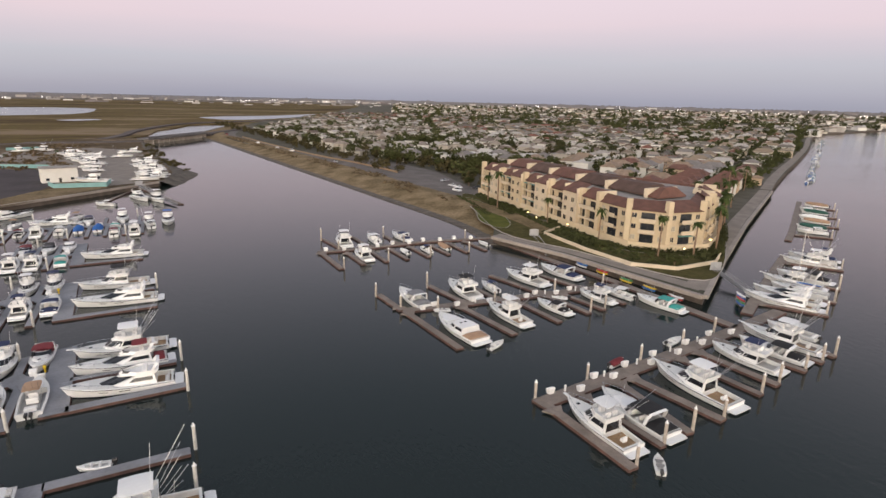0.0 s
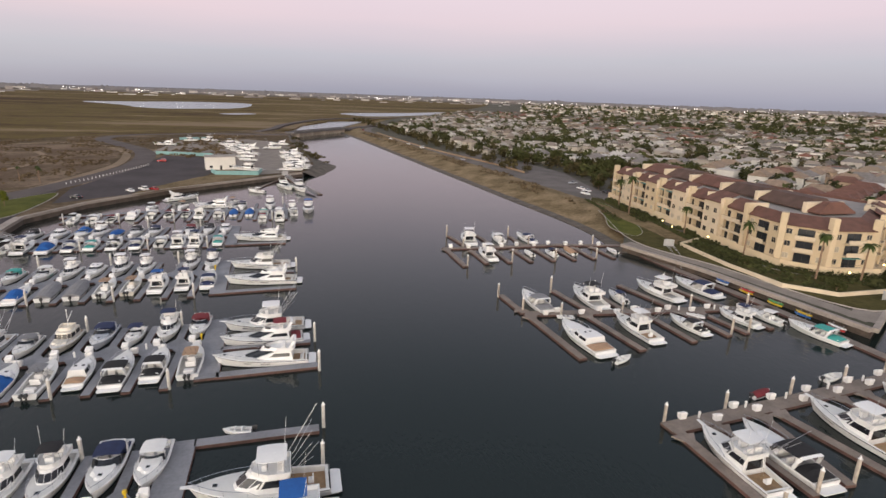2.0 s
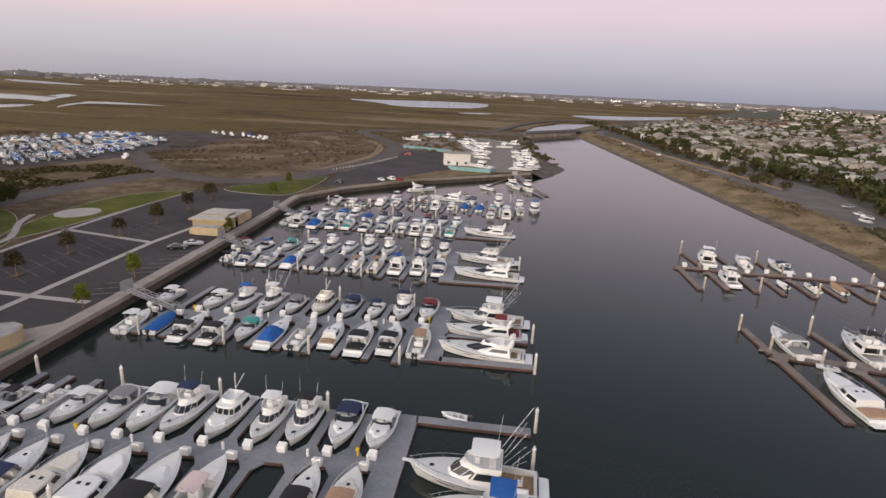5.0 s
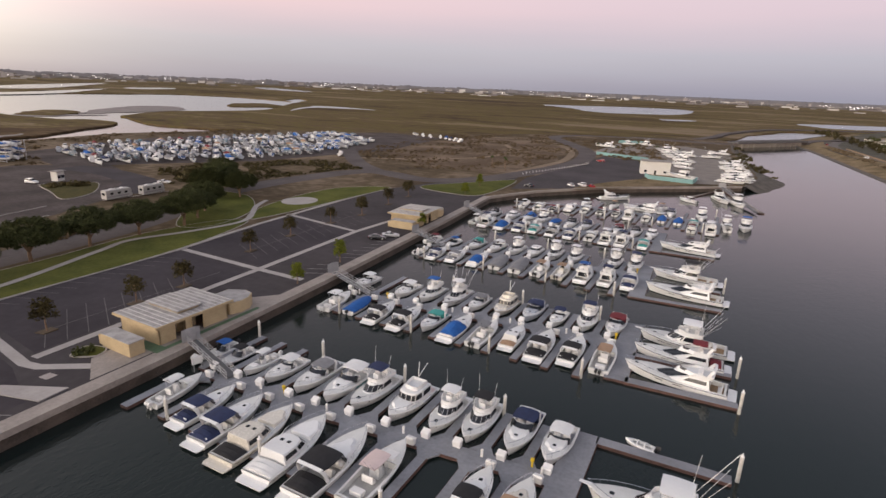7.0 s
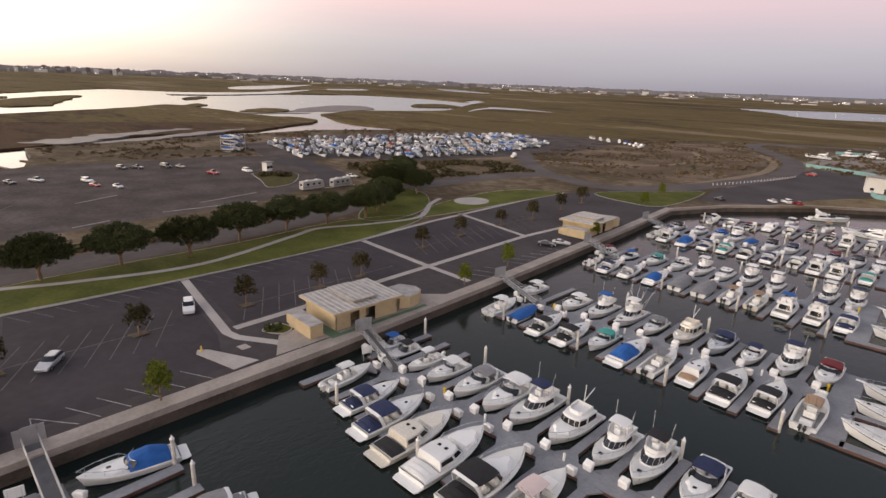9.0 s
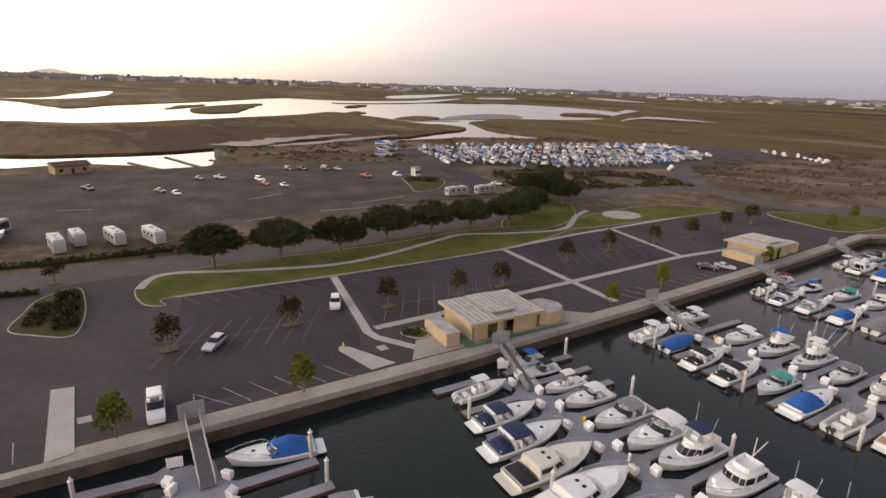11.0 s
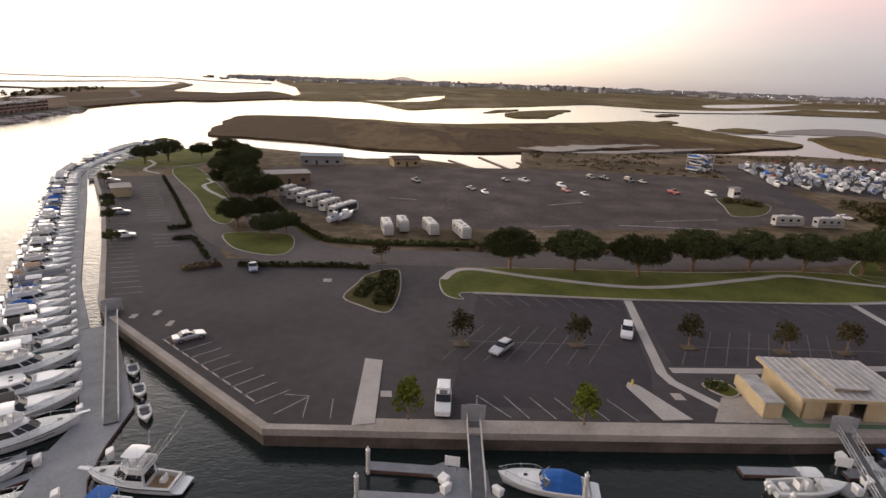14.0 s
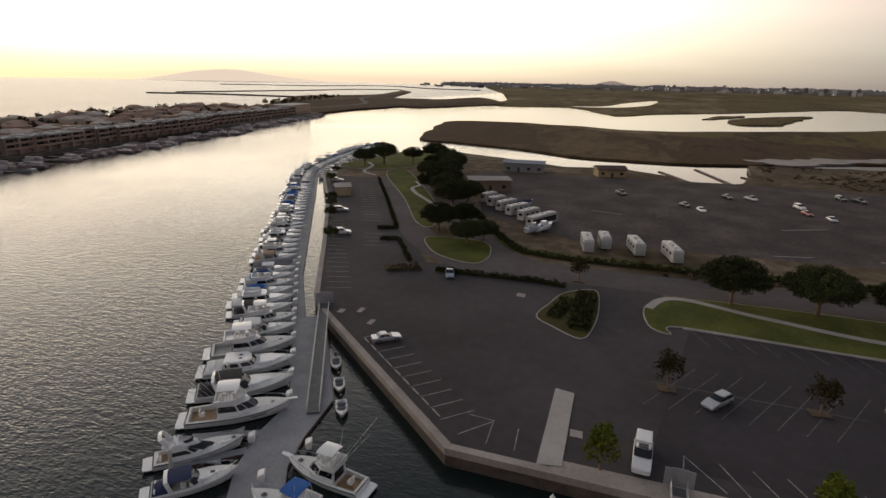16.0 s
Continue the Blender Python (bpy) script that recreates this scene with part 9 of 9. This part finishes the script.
for x, y in near[:44]:
    # white townhouses by the channel, red tiles by the inlet, mixed roofs between
    if x < 300 and y > 300:
        k = (0 if rh.random() < .75 else 1, 4 if rh.random() < .7 else 0, 2, rh.random() < .5)
    elif y < 330 and (x - 240) * .6 > (y - 330):
        k = (0 if rh.random() < .7 else 2, rh.choice((2, 3, 0, 3, 4)), 2, rh.random() < .5)
    else:
        k = (rh.choice((0, 1, 2, 0)), rh.choice((0, 1, 3, 0, 2)), 2, rh.random() < .5)
    house(x, y, math.degrees(ang) + rh.choice((0, 90, 180, 270)) + rh.uniform(-3, 3), k)
far_spots += near[44:]


def island_mat(name, stops, rough=.9):
    m = bpy.data.materials.new(name)
    m.use_nodes = True
    nt = m.node_tree
    b = nt.nodes["Principled BSDF"]
    g, r = nt.nodes.new("ShaderNodeNewGeometry"), nt.nodes.new("ShaderNodeValToRGB")
    nt.links.new(g.outputs["Random Per Island"], r.inputs[0])
    r.color_ramp.interpolation = "CONSTANT"
    for i, c in enumerate(stops):
        e = r.color_ramp.elements[i] if i < 2 else r.color_ramp.elements.new(i / len(stops))
        e.position, e.color = i / len(stops), (*c, 1)
    nt.links.new(r.outputs[0], b.inputs["Base Color"])
    b.inputs["Roughness"].default_value = rough
    return m


FARROOF = island_mat("mixed_town_roofs", [(.17, .155, .145), (.11, .08, .06), (.16, .07, .05), (.21, .165, .12), (.13, .115, .10), (.34, .32, .30), (.11, .095, .085), (.19, .15, .115)])
FARWALL = island_mat("mixed_town_walls", [(.62, .59, .54), (.44, .37, .29), (.55, .50, .43), (.40, .37, .34), (.66, .64, .60)])


def block_mesh(spots, name, roofs):
    """Many plain far houses as one mesh: (x, y, z, turn, width, length, height, ridge)."""
    vs, fs = [], []
    for x, y, z, t, w, l, h, r in spots:
        c, sn = math.cos(t), math.sin(t)
        n0 = len(vs)
        if roofs:
            e, q = .5, l / 2 - w * .3
            pts = [(-w / 2 - e, -l / 2 - e, h), (w / 2 + e, -l / 2 - e, h), (w / 2 + e, l / 2 + e, h), (-w / 2 - e, l / 2 + e, h), (0, -q, h + r), (0, q, h + r)]
            fs += [tuple(n0 + k for k in f) for f in ((3, 2, 1, 0), (0, 1, 4), (1, 2, 5, 4), (2, 3, 5), (3, 0, 4, 5))]
        else:
            pts = [(a, b, k) for k in (-.3, h) for a, b in ((-w / 2, -l / 2), (w / 2, -l / 2), (w / 2, l / 2), (-w / 2, l / 2))]
            fs += [tuple(n0 + k for k in f) for f in ((3, 2, 1, 0), (4, 5, 6, 7), (0, 1, 5, 4), (1, 2, 6, 5), (2, 3, 7, 6), (3, 0, 4, 7))]
        vs += [(x + a * c - b * sn, y + a * sn + b * c, z + k) for a, b, k in pts]
    me = bpy.data.meshes.new(name)
    me.from_pydata(vs, [], fs)
    return me


blocks = []
for x, y in far_spots:
    blocks.append((x, y, GROUND, ang + rh.choice((0, math.pi / 2)), rh.uniform(7.5, 10), rh.uniform(10, 14), rh.choice((3.2, 5.6, 5.6)), rh.choice((2.3, 2.3, .3))))
# the streets beyond, out towards the horizon
for _ in range(2600):
    a_, r_ = radians(rh.uniform(2, 68)), 1000 + 3300 * rh.random() ** 1.3
    x, y = 71 + r_ * math.cos(a_), 12 + r_ * math.sin(a_)
    if inside((x, y), east):
        blocks.append((x, y, GROUND, rh.uniform(0, 3), rh.uniform(10, 22), rh.uniform(14, 34), rh.choice((3.5, 6, 6, 8)), rh.choice((2.4, .4))))
town = thing("distant_town", "distant mixed houses with brown and grey roofs", "town", kind="stuff")
PALEROOF = island_mat("mixed_pale_town_roofs", [(.28, .26, .24), (.19, .165, .145), (.40, .38, .36), (.13, .10, .085), (.24, .205, .175), (.165, .13, .105), (.32, .30, .28)])
WHITETOWN = island_mat("white_town_walls", [(.56, .54, .50), (.38, .34, .29), (.60, .58, .54), (.33, .30, .26)])
pale = [q[:4] + (q[4] * rh.uniform(.6, .85), q[5] * rh.uniform(.55, .9)) + q[6:] for q in blocks if q[0] < 420 and q[1] > 300 and q[1] < 900]
others = [q for q in blocks if not (q[0] < 420 and q[1] > 300 and q[1] < 900)]
part("house_walls", block_mesh(others, "house_walls", False), FARWALL, town)
part("house_roofs", block_mesh(others, "house_roofs", True), FARROOF, town)
part("white_house_walls", block_mesh(pale, "white_house_walls", False), WHITETOWN, town)
part("pale_house_roofs", block_mesh([q[:7] + (rh.choice((.3, 1.6, 2.2)),) for q in pale], "pale_house_roofs", True), PALEROOF, town)


def crowns(spots, seed, kind, label, name):
    rng = random.Random(seed)
    bm = bmesh.new()
    for x, y, s, z in spots:
        for _ in range(3):
            leaves(bm, (x + rng.uniform(-s, s) * .5, y + rng.uniform(-s, s) * .5, z + s * rng.uniform(.7, 1.5)), s * .8, 20, s * .32, rng)
    return solo(name, bm, LEAF[kind], label, "trees", kind="stuff")


spots = []
for _ in range(11000):
    x, y = rh.uniform(150, 1100), rh.uniform(150, 1350)
    if inside((x, y), TOWN) and noise.noise((x / 60, y / 60, 2)) > -.25:
        spots.append((x, y, rh.uniform(1.6, 4.2), GROUND))
for _ in range(1800):
    a_, r_ = radians(rh.uniform(2, 68)), 900 + 3000 * rh.random() ** 1.5
    x, y = 71 + r_ * math.cos(a_), 12 + r_ * math.sin(a_)
    if inside((x, y), east):
        spots.append((x, y, rh.uniform(4, 8), GROUND))
crowns(spots[::2], 1, "hedge", "garden trees between the houses", "town_trees")
crowns(spots[1::2], 2, "green", "olive trees between distant houses", "town_trees")
BELT = [(207, 228), (204, 250), (212, 300), (204, 340), (206, 430), (222, 440), (236, 360), (292, 335), (304, 290), (272, 250), (240, 230)]
belt = []
for _ in range(900):
    x, y = rh.uniform(204, 304), rh.uniform(228, 440)
    if inside((x, y), BELT):
        belt.append((x, y, rh.uniform(2.0, 4.6), GROUND))
crowns([(x, y, q * .8, z) for x, y, q, z in belt[:190]], 7, "dull", "dense dark trees behind the apartments", "tree_belt")
crowns(belt[190:260], 8, "green", "leafy green trees behind the apartments", "tree_belt")
# street trees beside the levee road, along the inlet and between the white houses
spots = [(190 + 5 * math.sin(k * 1.7) - .07 * (y - 315), y, rh.uniform(1.8, 3.4), GROUND) for k, y in enumerate(range(300, 860, 7))]
crowns(spots, 21, "dull", "olive street trees beside the levee road", "street_trees")
spots = []
for a, b in zip(east[5:12], east[6:13]):
    for q in range(int(math.hypot(b[0] - a[0], b[1] - a[1]) / 6)):
        f, o = rh.random(), rh.uniform(6.5, 15)
        spots.append((a[0] + (b[0] - a[0]) * f - o * .47, a[1] + (b[1] - a[1]) * f + o * .88, rh.uniform(1.5, 3.0), GROUND))
crowns(spots, 22, "green", "leafy trees along the inlet promenade", "street_trees")
spots = [(x, y, rh.uniform(1.6, 3.2), GROUND) for x, y in ((rh.uniform(165, 420), rh.uniform(300, 900)) for _ in range(1500)) if inside((x, y), TOWN)]
crowns(spots, 23, "dull", "olive trees between the white houses", "town_trees")
# wall and planting along the levee road
lane("wall_levee_road", spline([(190, 300), (184, 346), (172, 400), (160, 480), (148, 600)], 5, closed=False), .3, GROUND + 1.0, TANWALL, "long low brown wall beside the road", "wall", GROUND)
# houses on the southern spit: a front row of flat-roofed terraces, crowded houses and trees behind
rs = random.Random(9)


def spit_shore(x):
    return -214 + (x - 120) * .178 - (8 if x < -300 else 0)


TERRACE = []
FACADE = [mat("brown_terrace_stucco", (.32, .225, .17), .85, var=.12, size=3), mat("rose_terrace_stucco", (.38, .28, .235), .85, var=.12, size=3)]


def terrace_house(x, y, turn, k):
    """One unit of the terrace, its front to +y: recessed balconies and a pale roof with a parapet."""
    m = pose(x, y, 1.9, 0, 0, turn)
    if len(TERRACE) > k:
        return copy_thing(TERRACE[k], m)
    ob = thing("terrace_house", ("brown", "rose-brown")[k % 2] + " stucco terrace house with a pale flat roof", "house", "terrace houses on the spit")
    w, h = 8.0, 7.6 + .5 * (k % 3)
    bm = box(bmesh.new(), -w / 2, w / 2, -7, 4.6, -.3, h)
    for sx in (-1, 1):
        box(bm, sx * w / 2 - .25 * (1 + sx), sx * w / 2 + .25 * (1 - sx), 4.6, 6.6, -.3, h - .2)
    part("wall", bm, FACADE[k % 2], ob)
    bm = box(bmesh.new(), -w / 2, w / 2, -7, 6.8, h, h + .35)
    for y0, y1 in ((-7, -6.7), (6.5, 6.8)):
        box(bm, -w / 2, w / 2, y0, y1, h + .35, h + .8)
    box(bm, -1.4, 1.2, -3 + k % 3, -1 + k % 3, h + .35, h + 1.3)
    part("roof", bm, ROOFS[4], ob)
    for z0 in (2.6, 5.2):
        bm = box(bmesh.new(), -w / 2 + .5, w / 2 - .5, 4.6, 6.7, z0, z0 + .2)
        box(bm, -w / 2 + .5, w / 2 - .5, 6.6, 6.7, z0 + .2, z0 + 1.1)
        part("balcony", bm, FACADE[(k + 1) % 2], ob)
        part("window", box(bmesh.new(), -2.6, 2.6, 4.58, 4.64, z0 + .3, z0 + 2.2), WINDOW, ob)
    ob.matrix_basis = m
    TERRACE.append(ob)
    return ob


for k in range(51):
    x = -50 - 8.25 * k
    terrace_house(x, spit_shore(x) - 18 + rs.uniform(-1.2, 1.2), 10 + rs.uniform(-1, 1), k if k < 6 else rs.randrange(6))
rows_behind = []
for off in (44, 66, 88, 112, 134, 156):
    for k in range(46):
        x = 150 - 14 * k + rs.uniform(-3, 3)
        if x > -470 - off * .3 and rs.random() < .86:
            rows_behind.append((x, spit_shore(x) - off + rs.uniform(-4, 4), 1.9, radians(10 + rs.choice((0, 90)) + rs.uniform(-4, 4)), rs.uniform(8, 11), rs.uniform(9, 14), rs.choice((3.2, 5.6, 5.6, 7.6)), rs.choice((.3, 2.0, 2.0))))
rows_behind += [(x, spit_shore(x) - 18, 1.9, radians(10), 8, 13, 7.6, .3) for x in range(-36, 150, 9)]
spit_rows = thing("spit_houses", "crowded brown houses behind the terrace", "houses", kind="stuff")
part("house_walls", block_mesh(rows_behind, "house_walls", False), island_mat("mixed_spit_walls", [(.42, .30, .21), (.32, .22, .16), (.50, .41, .33), (.38, .27, .20), (.46, .39, .34)]), spit_rows)
part("house_roofs", block_mesh(rows_behind, "house_roofs", True), island_mat("mixed_spit_roofs", [(.36, .24, .165), (.29, .18, .13), (.42, .35, .30), (.34, .22, .16), (.48, .42, .37)]), spit_rows)
shed("hotel_block", "large pale three-storey block at the spit's end", -486, -357, 102, 24, 56, 9.5, WALLS[2], ROOFS[4], .3)
bm = bmesh.new()
for k in range(58):
    x = 110 - 610 * k / 57
    o = rs.uniform(17, 25) * (1 if x > -380 else .7)
    box(bm, -1.0, 1.0, 0, o, .2, .5, Matrix.Translation((x, spit_shore(x) - 3, 0)) @ Matrix.Rotation(radians(10), 4, "Z"))
moored = bmesh.new()
for k in range(240):
    x = 120 - 600 * k / 239 + rs.uniform(-1, 1)
    y = spit_shore(x) + rs.uniform(2, 21 if x > -380 else 12)
    if rs.random() < .15:
        continue
    L_, m = rs.uniform(7, 13), pose(x, y, 0, 0, 0, 10 + rs.uniform(-8, 8) + rs.choice((0, 180)))
    loft(moored, [[tuple(m @ Vector((s_ * w * L_ * .15, yy * L_, z))) for s_, z in ((-1, 1.0), (-.8, -.1), (.8, -.1), (1, 1.0))] for yy, w in ((-.5, .9), (0, 1.0), (.3, .7), (.5, .08))])
    loft(moored, [[tuple(m @ Vector((sx * L_ * .11 * f, yy * L_, z))) for sx, yy in ((-1, -.3), (1, -.3), (.8, .16), (-.8, .16))] for f, z in ((1, .9), (.8, 1.7 + rs.random()))])
bmesh.ops.recalc_face_normals(moored, faces=moored.faces)
solo("moored_spit_boats", moored, island_mat("mixed_moored_hulls", [(.40, .37, .37), (.22, .17, .17), (.30, .24, .23), (.50, .46, .45), (.16, .12, .12)], .6), "small boats moored before the spit houses", "boats", kind="stuff")
solo("private_floats", bm, DOCKWOOD, "private timber floats before the houses", "docks", kind="stuff")
spots = [(120 - 640 * rs.random(), rs.uniform(34, 180), rs.uniform(1.8, 3.8)) for _ in range(700)]
crowns([(x, spit_shore(x) - o, s, 1.9) for x, o, s in spots], 5, "dull", "dark trees among the spit houses", "spit_trees")
spots = [(-640 - 420 * q, -500 - 150 * q + rs.uniform(-25, 25), rs.uniform(1.5, 3.5), 1.6) for q in (rs.random() for _ in range(60))]
crowns(spots, 6, "dull", "low dark trees on the flats", "flats_trees")

# ---- far land, breakwaters and skyline
lane("ground_breakwater", [(-932, -1040), (-980, -898), (-978, -727), (-965, -668)], 16, 2.6, BANK, "long low rock breakwater", "breakwater", -1)
lane("ground_breakwater_middle", [(-1034, -1056), (-1343, -1027), (-1475, -1006), (-1834, -1011), (-1970, -895), (-1770, -790)], 16, 2.4, BANK, "long low rock breakwater", "breakwater", -1)
lane("ground_breakwater_outer", [(-2150, -1900), (-2253, -1768), (-2328, -1515), (-2907, -1455), (-2771, -1256), (-2376, -940), (-2257, -667)], 26, 3, BANK, "long low bar of land across the water", "land", -1)


def skyline(bm, a0, a1, r, n, lo, hi, rng, wide):
    for _ in range(n):
        a = radians(rng.uniform(a0, a1))
        rr = r * rng.uniform(.82, 1.05)
        x, y = 60 - rr * math.sin(a), 15 + rr * math.cos(a)
        if math.hypot(x, y) > 4870:
            continue
        h = lo + (hi - lo) * rng.random() ** 2
        w = rng.uniform(*wide)
        box(bm, -w / 2, w / 2, -12, 12, -1, h * (rr / r), Matrix.Translation((x, y, 0)) @ Matrix.Rotation(a, 4, "Z"))


rk = random.Random(31)
PALELAND = island_mat("far_buildings", [(.30, .27, .26), (.42, .39, .37), (.20, .18, .18), (.14, .12, .12), (.58, .56, .54)])
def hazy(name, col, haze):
    """Far land with the evening haze painted in: the surface itself emits the haze colour."""
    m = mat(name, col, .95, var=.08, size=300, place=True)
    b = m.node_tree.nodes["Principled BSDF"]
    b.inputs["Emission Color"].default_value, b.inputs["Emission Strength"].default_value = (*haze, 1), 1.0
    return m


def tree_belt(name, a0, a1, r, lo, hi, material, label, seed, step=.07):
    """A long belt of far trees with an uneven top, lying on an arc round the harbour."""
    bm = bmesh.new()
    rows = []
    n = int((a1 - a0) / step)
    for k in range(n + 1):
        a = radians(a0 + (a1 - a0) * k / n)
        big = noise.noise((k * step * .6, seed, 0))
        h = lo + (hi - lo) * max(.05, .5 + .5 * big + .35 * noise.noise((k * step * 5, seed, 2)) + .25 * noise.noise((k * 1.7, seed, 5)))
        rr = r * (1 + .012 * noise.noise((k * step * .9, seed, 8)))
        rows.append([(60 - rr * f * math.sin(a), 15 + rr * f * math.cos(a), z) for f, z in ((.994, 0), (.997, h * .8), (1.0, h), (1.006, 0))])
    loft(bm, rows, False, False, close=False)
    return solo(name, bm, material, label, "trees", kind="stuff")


# the belts emit a faint grey that stands in for haze before them
tree_belt("far_tree_belt", -88, 110, 4550, 16, 40, hazy("far_trees_haze_glow", (.06, .055, .055), (.115, .105, .105)), "belt of far trees on the horizon, haze painted as glow", 3)
tree_belt("far_tree_belt", -80, 98, 3700, 3, 15, hazy("nearer_trees_haze_glow", (.06, .052, .045), (.055, .048, .044)), "line of trees across the marsh, haze painted as glow", 9)
tree_belt("far_tree_belt", 64, 96, 3900, 6, 26, hazy("grove_haze_glow", (.06, .052, .045), (.075, .062, .054)), "grove beyond the lagoon, haze painted as glow", 15)
bm = bmesh.new()
skyline(bm, -85, 112, 4200, 520, 8, 22, rk, (10, 60))
skyline(bm, 74, 92, 4100, 50, 16, 40, rk, (10, 26))
skyline(bm, -60, 70, 3300, 110, 4, 8, rk, (12, 60))
solo("far_buildings", bm, PALELAND, "pale far buildings along the horizon", "buildings", kind="stuff")
# haze over the hills is emission in their materials, strongest towards the sunset
HILL = hazy("far_headland_haze_glow", (.24, .20, .18), (1.78, 1.47, 1.12))
HILL2 = hazy("small_hill_haze_glow", (.20, .17, .16), (.52, .41, .34))
RIDGE = hazy("low_ridge_haze_glow", (.08, .075, .075), (.11, .11, .125))


def hill(name, a0, a1, top, label, material, r=4760, skew=1.0):
    bm = bmesh.new()
    rows = []
    for k in range(41):
        t = k / 40
        a = radians(a0 + (a1 - a0) * t)
        h = top * math.sin(math.pi * t ** skew) ** 1.6 * (.8 + .35 * noise.noise((t * 4, top, 0))) + 4
        rows.append([(-r * f * math.sin(a), r * f * math.cos(a), z) for f, z in ((.985, -1), (1.0, h), (1.015, -1))])
    loft(bm, rows, close=False)
    return solo(name, bm, material, label, "hill", kind="structure")


hill("ground_far_hill", 116.5, 138.5, 96, "long headland across the water, haze painted as glow", HILL, skew=1.7)
hill("ground_small_hill", 91, 96.4, 64, "small hill on the horizon, haze painted as glow", HILL2)
hill("ground_low_ridge", -85, 70, 34, "low ridge on the horizon, haze painted as glow", RIDGE, 4800)
LIGHT = bpy.data.materials.new("town_lamp_light")
LIGHT.use_nodes = True
LIGHT.node_tree.nodes["Principled BSDF"].inputs["Emission Color"].default_value = (1, .97, .92, 1)
LIGHT.node_tree.nodes["Principled BSDF"].inputs["Emission Strength"].default_value = 4.0
bm = bmesh.new()
for _ in range(110):
    a = radians(rk.uniform(-80, 105))
    rr = rk.uniform(2600, 4400)
    for q in range(rk.choice((1, 1, 2, 4))):
        x, y = 60 - rr * math.sin(a + q * .004), 15 + rr * math.cos(a + q * .004)
        s = rr / 3000 * rk.uniform(.7, 1.6)
        z = rk.uniform(12, 24) * rr / 4400
        box(bm, x - s, x + s, y - s, y + s, z, z + s)
solo("far_lamps", bm, LIGHT, "bright far lamps near the horizon", "lamps", kind="stuff")
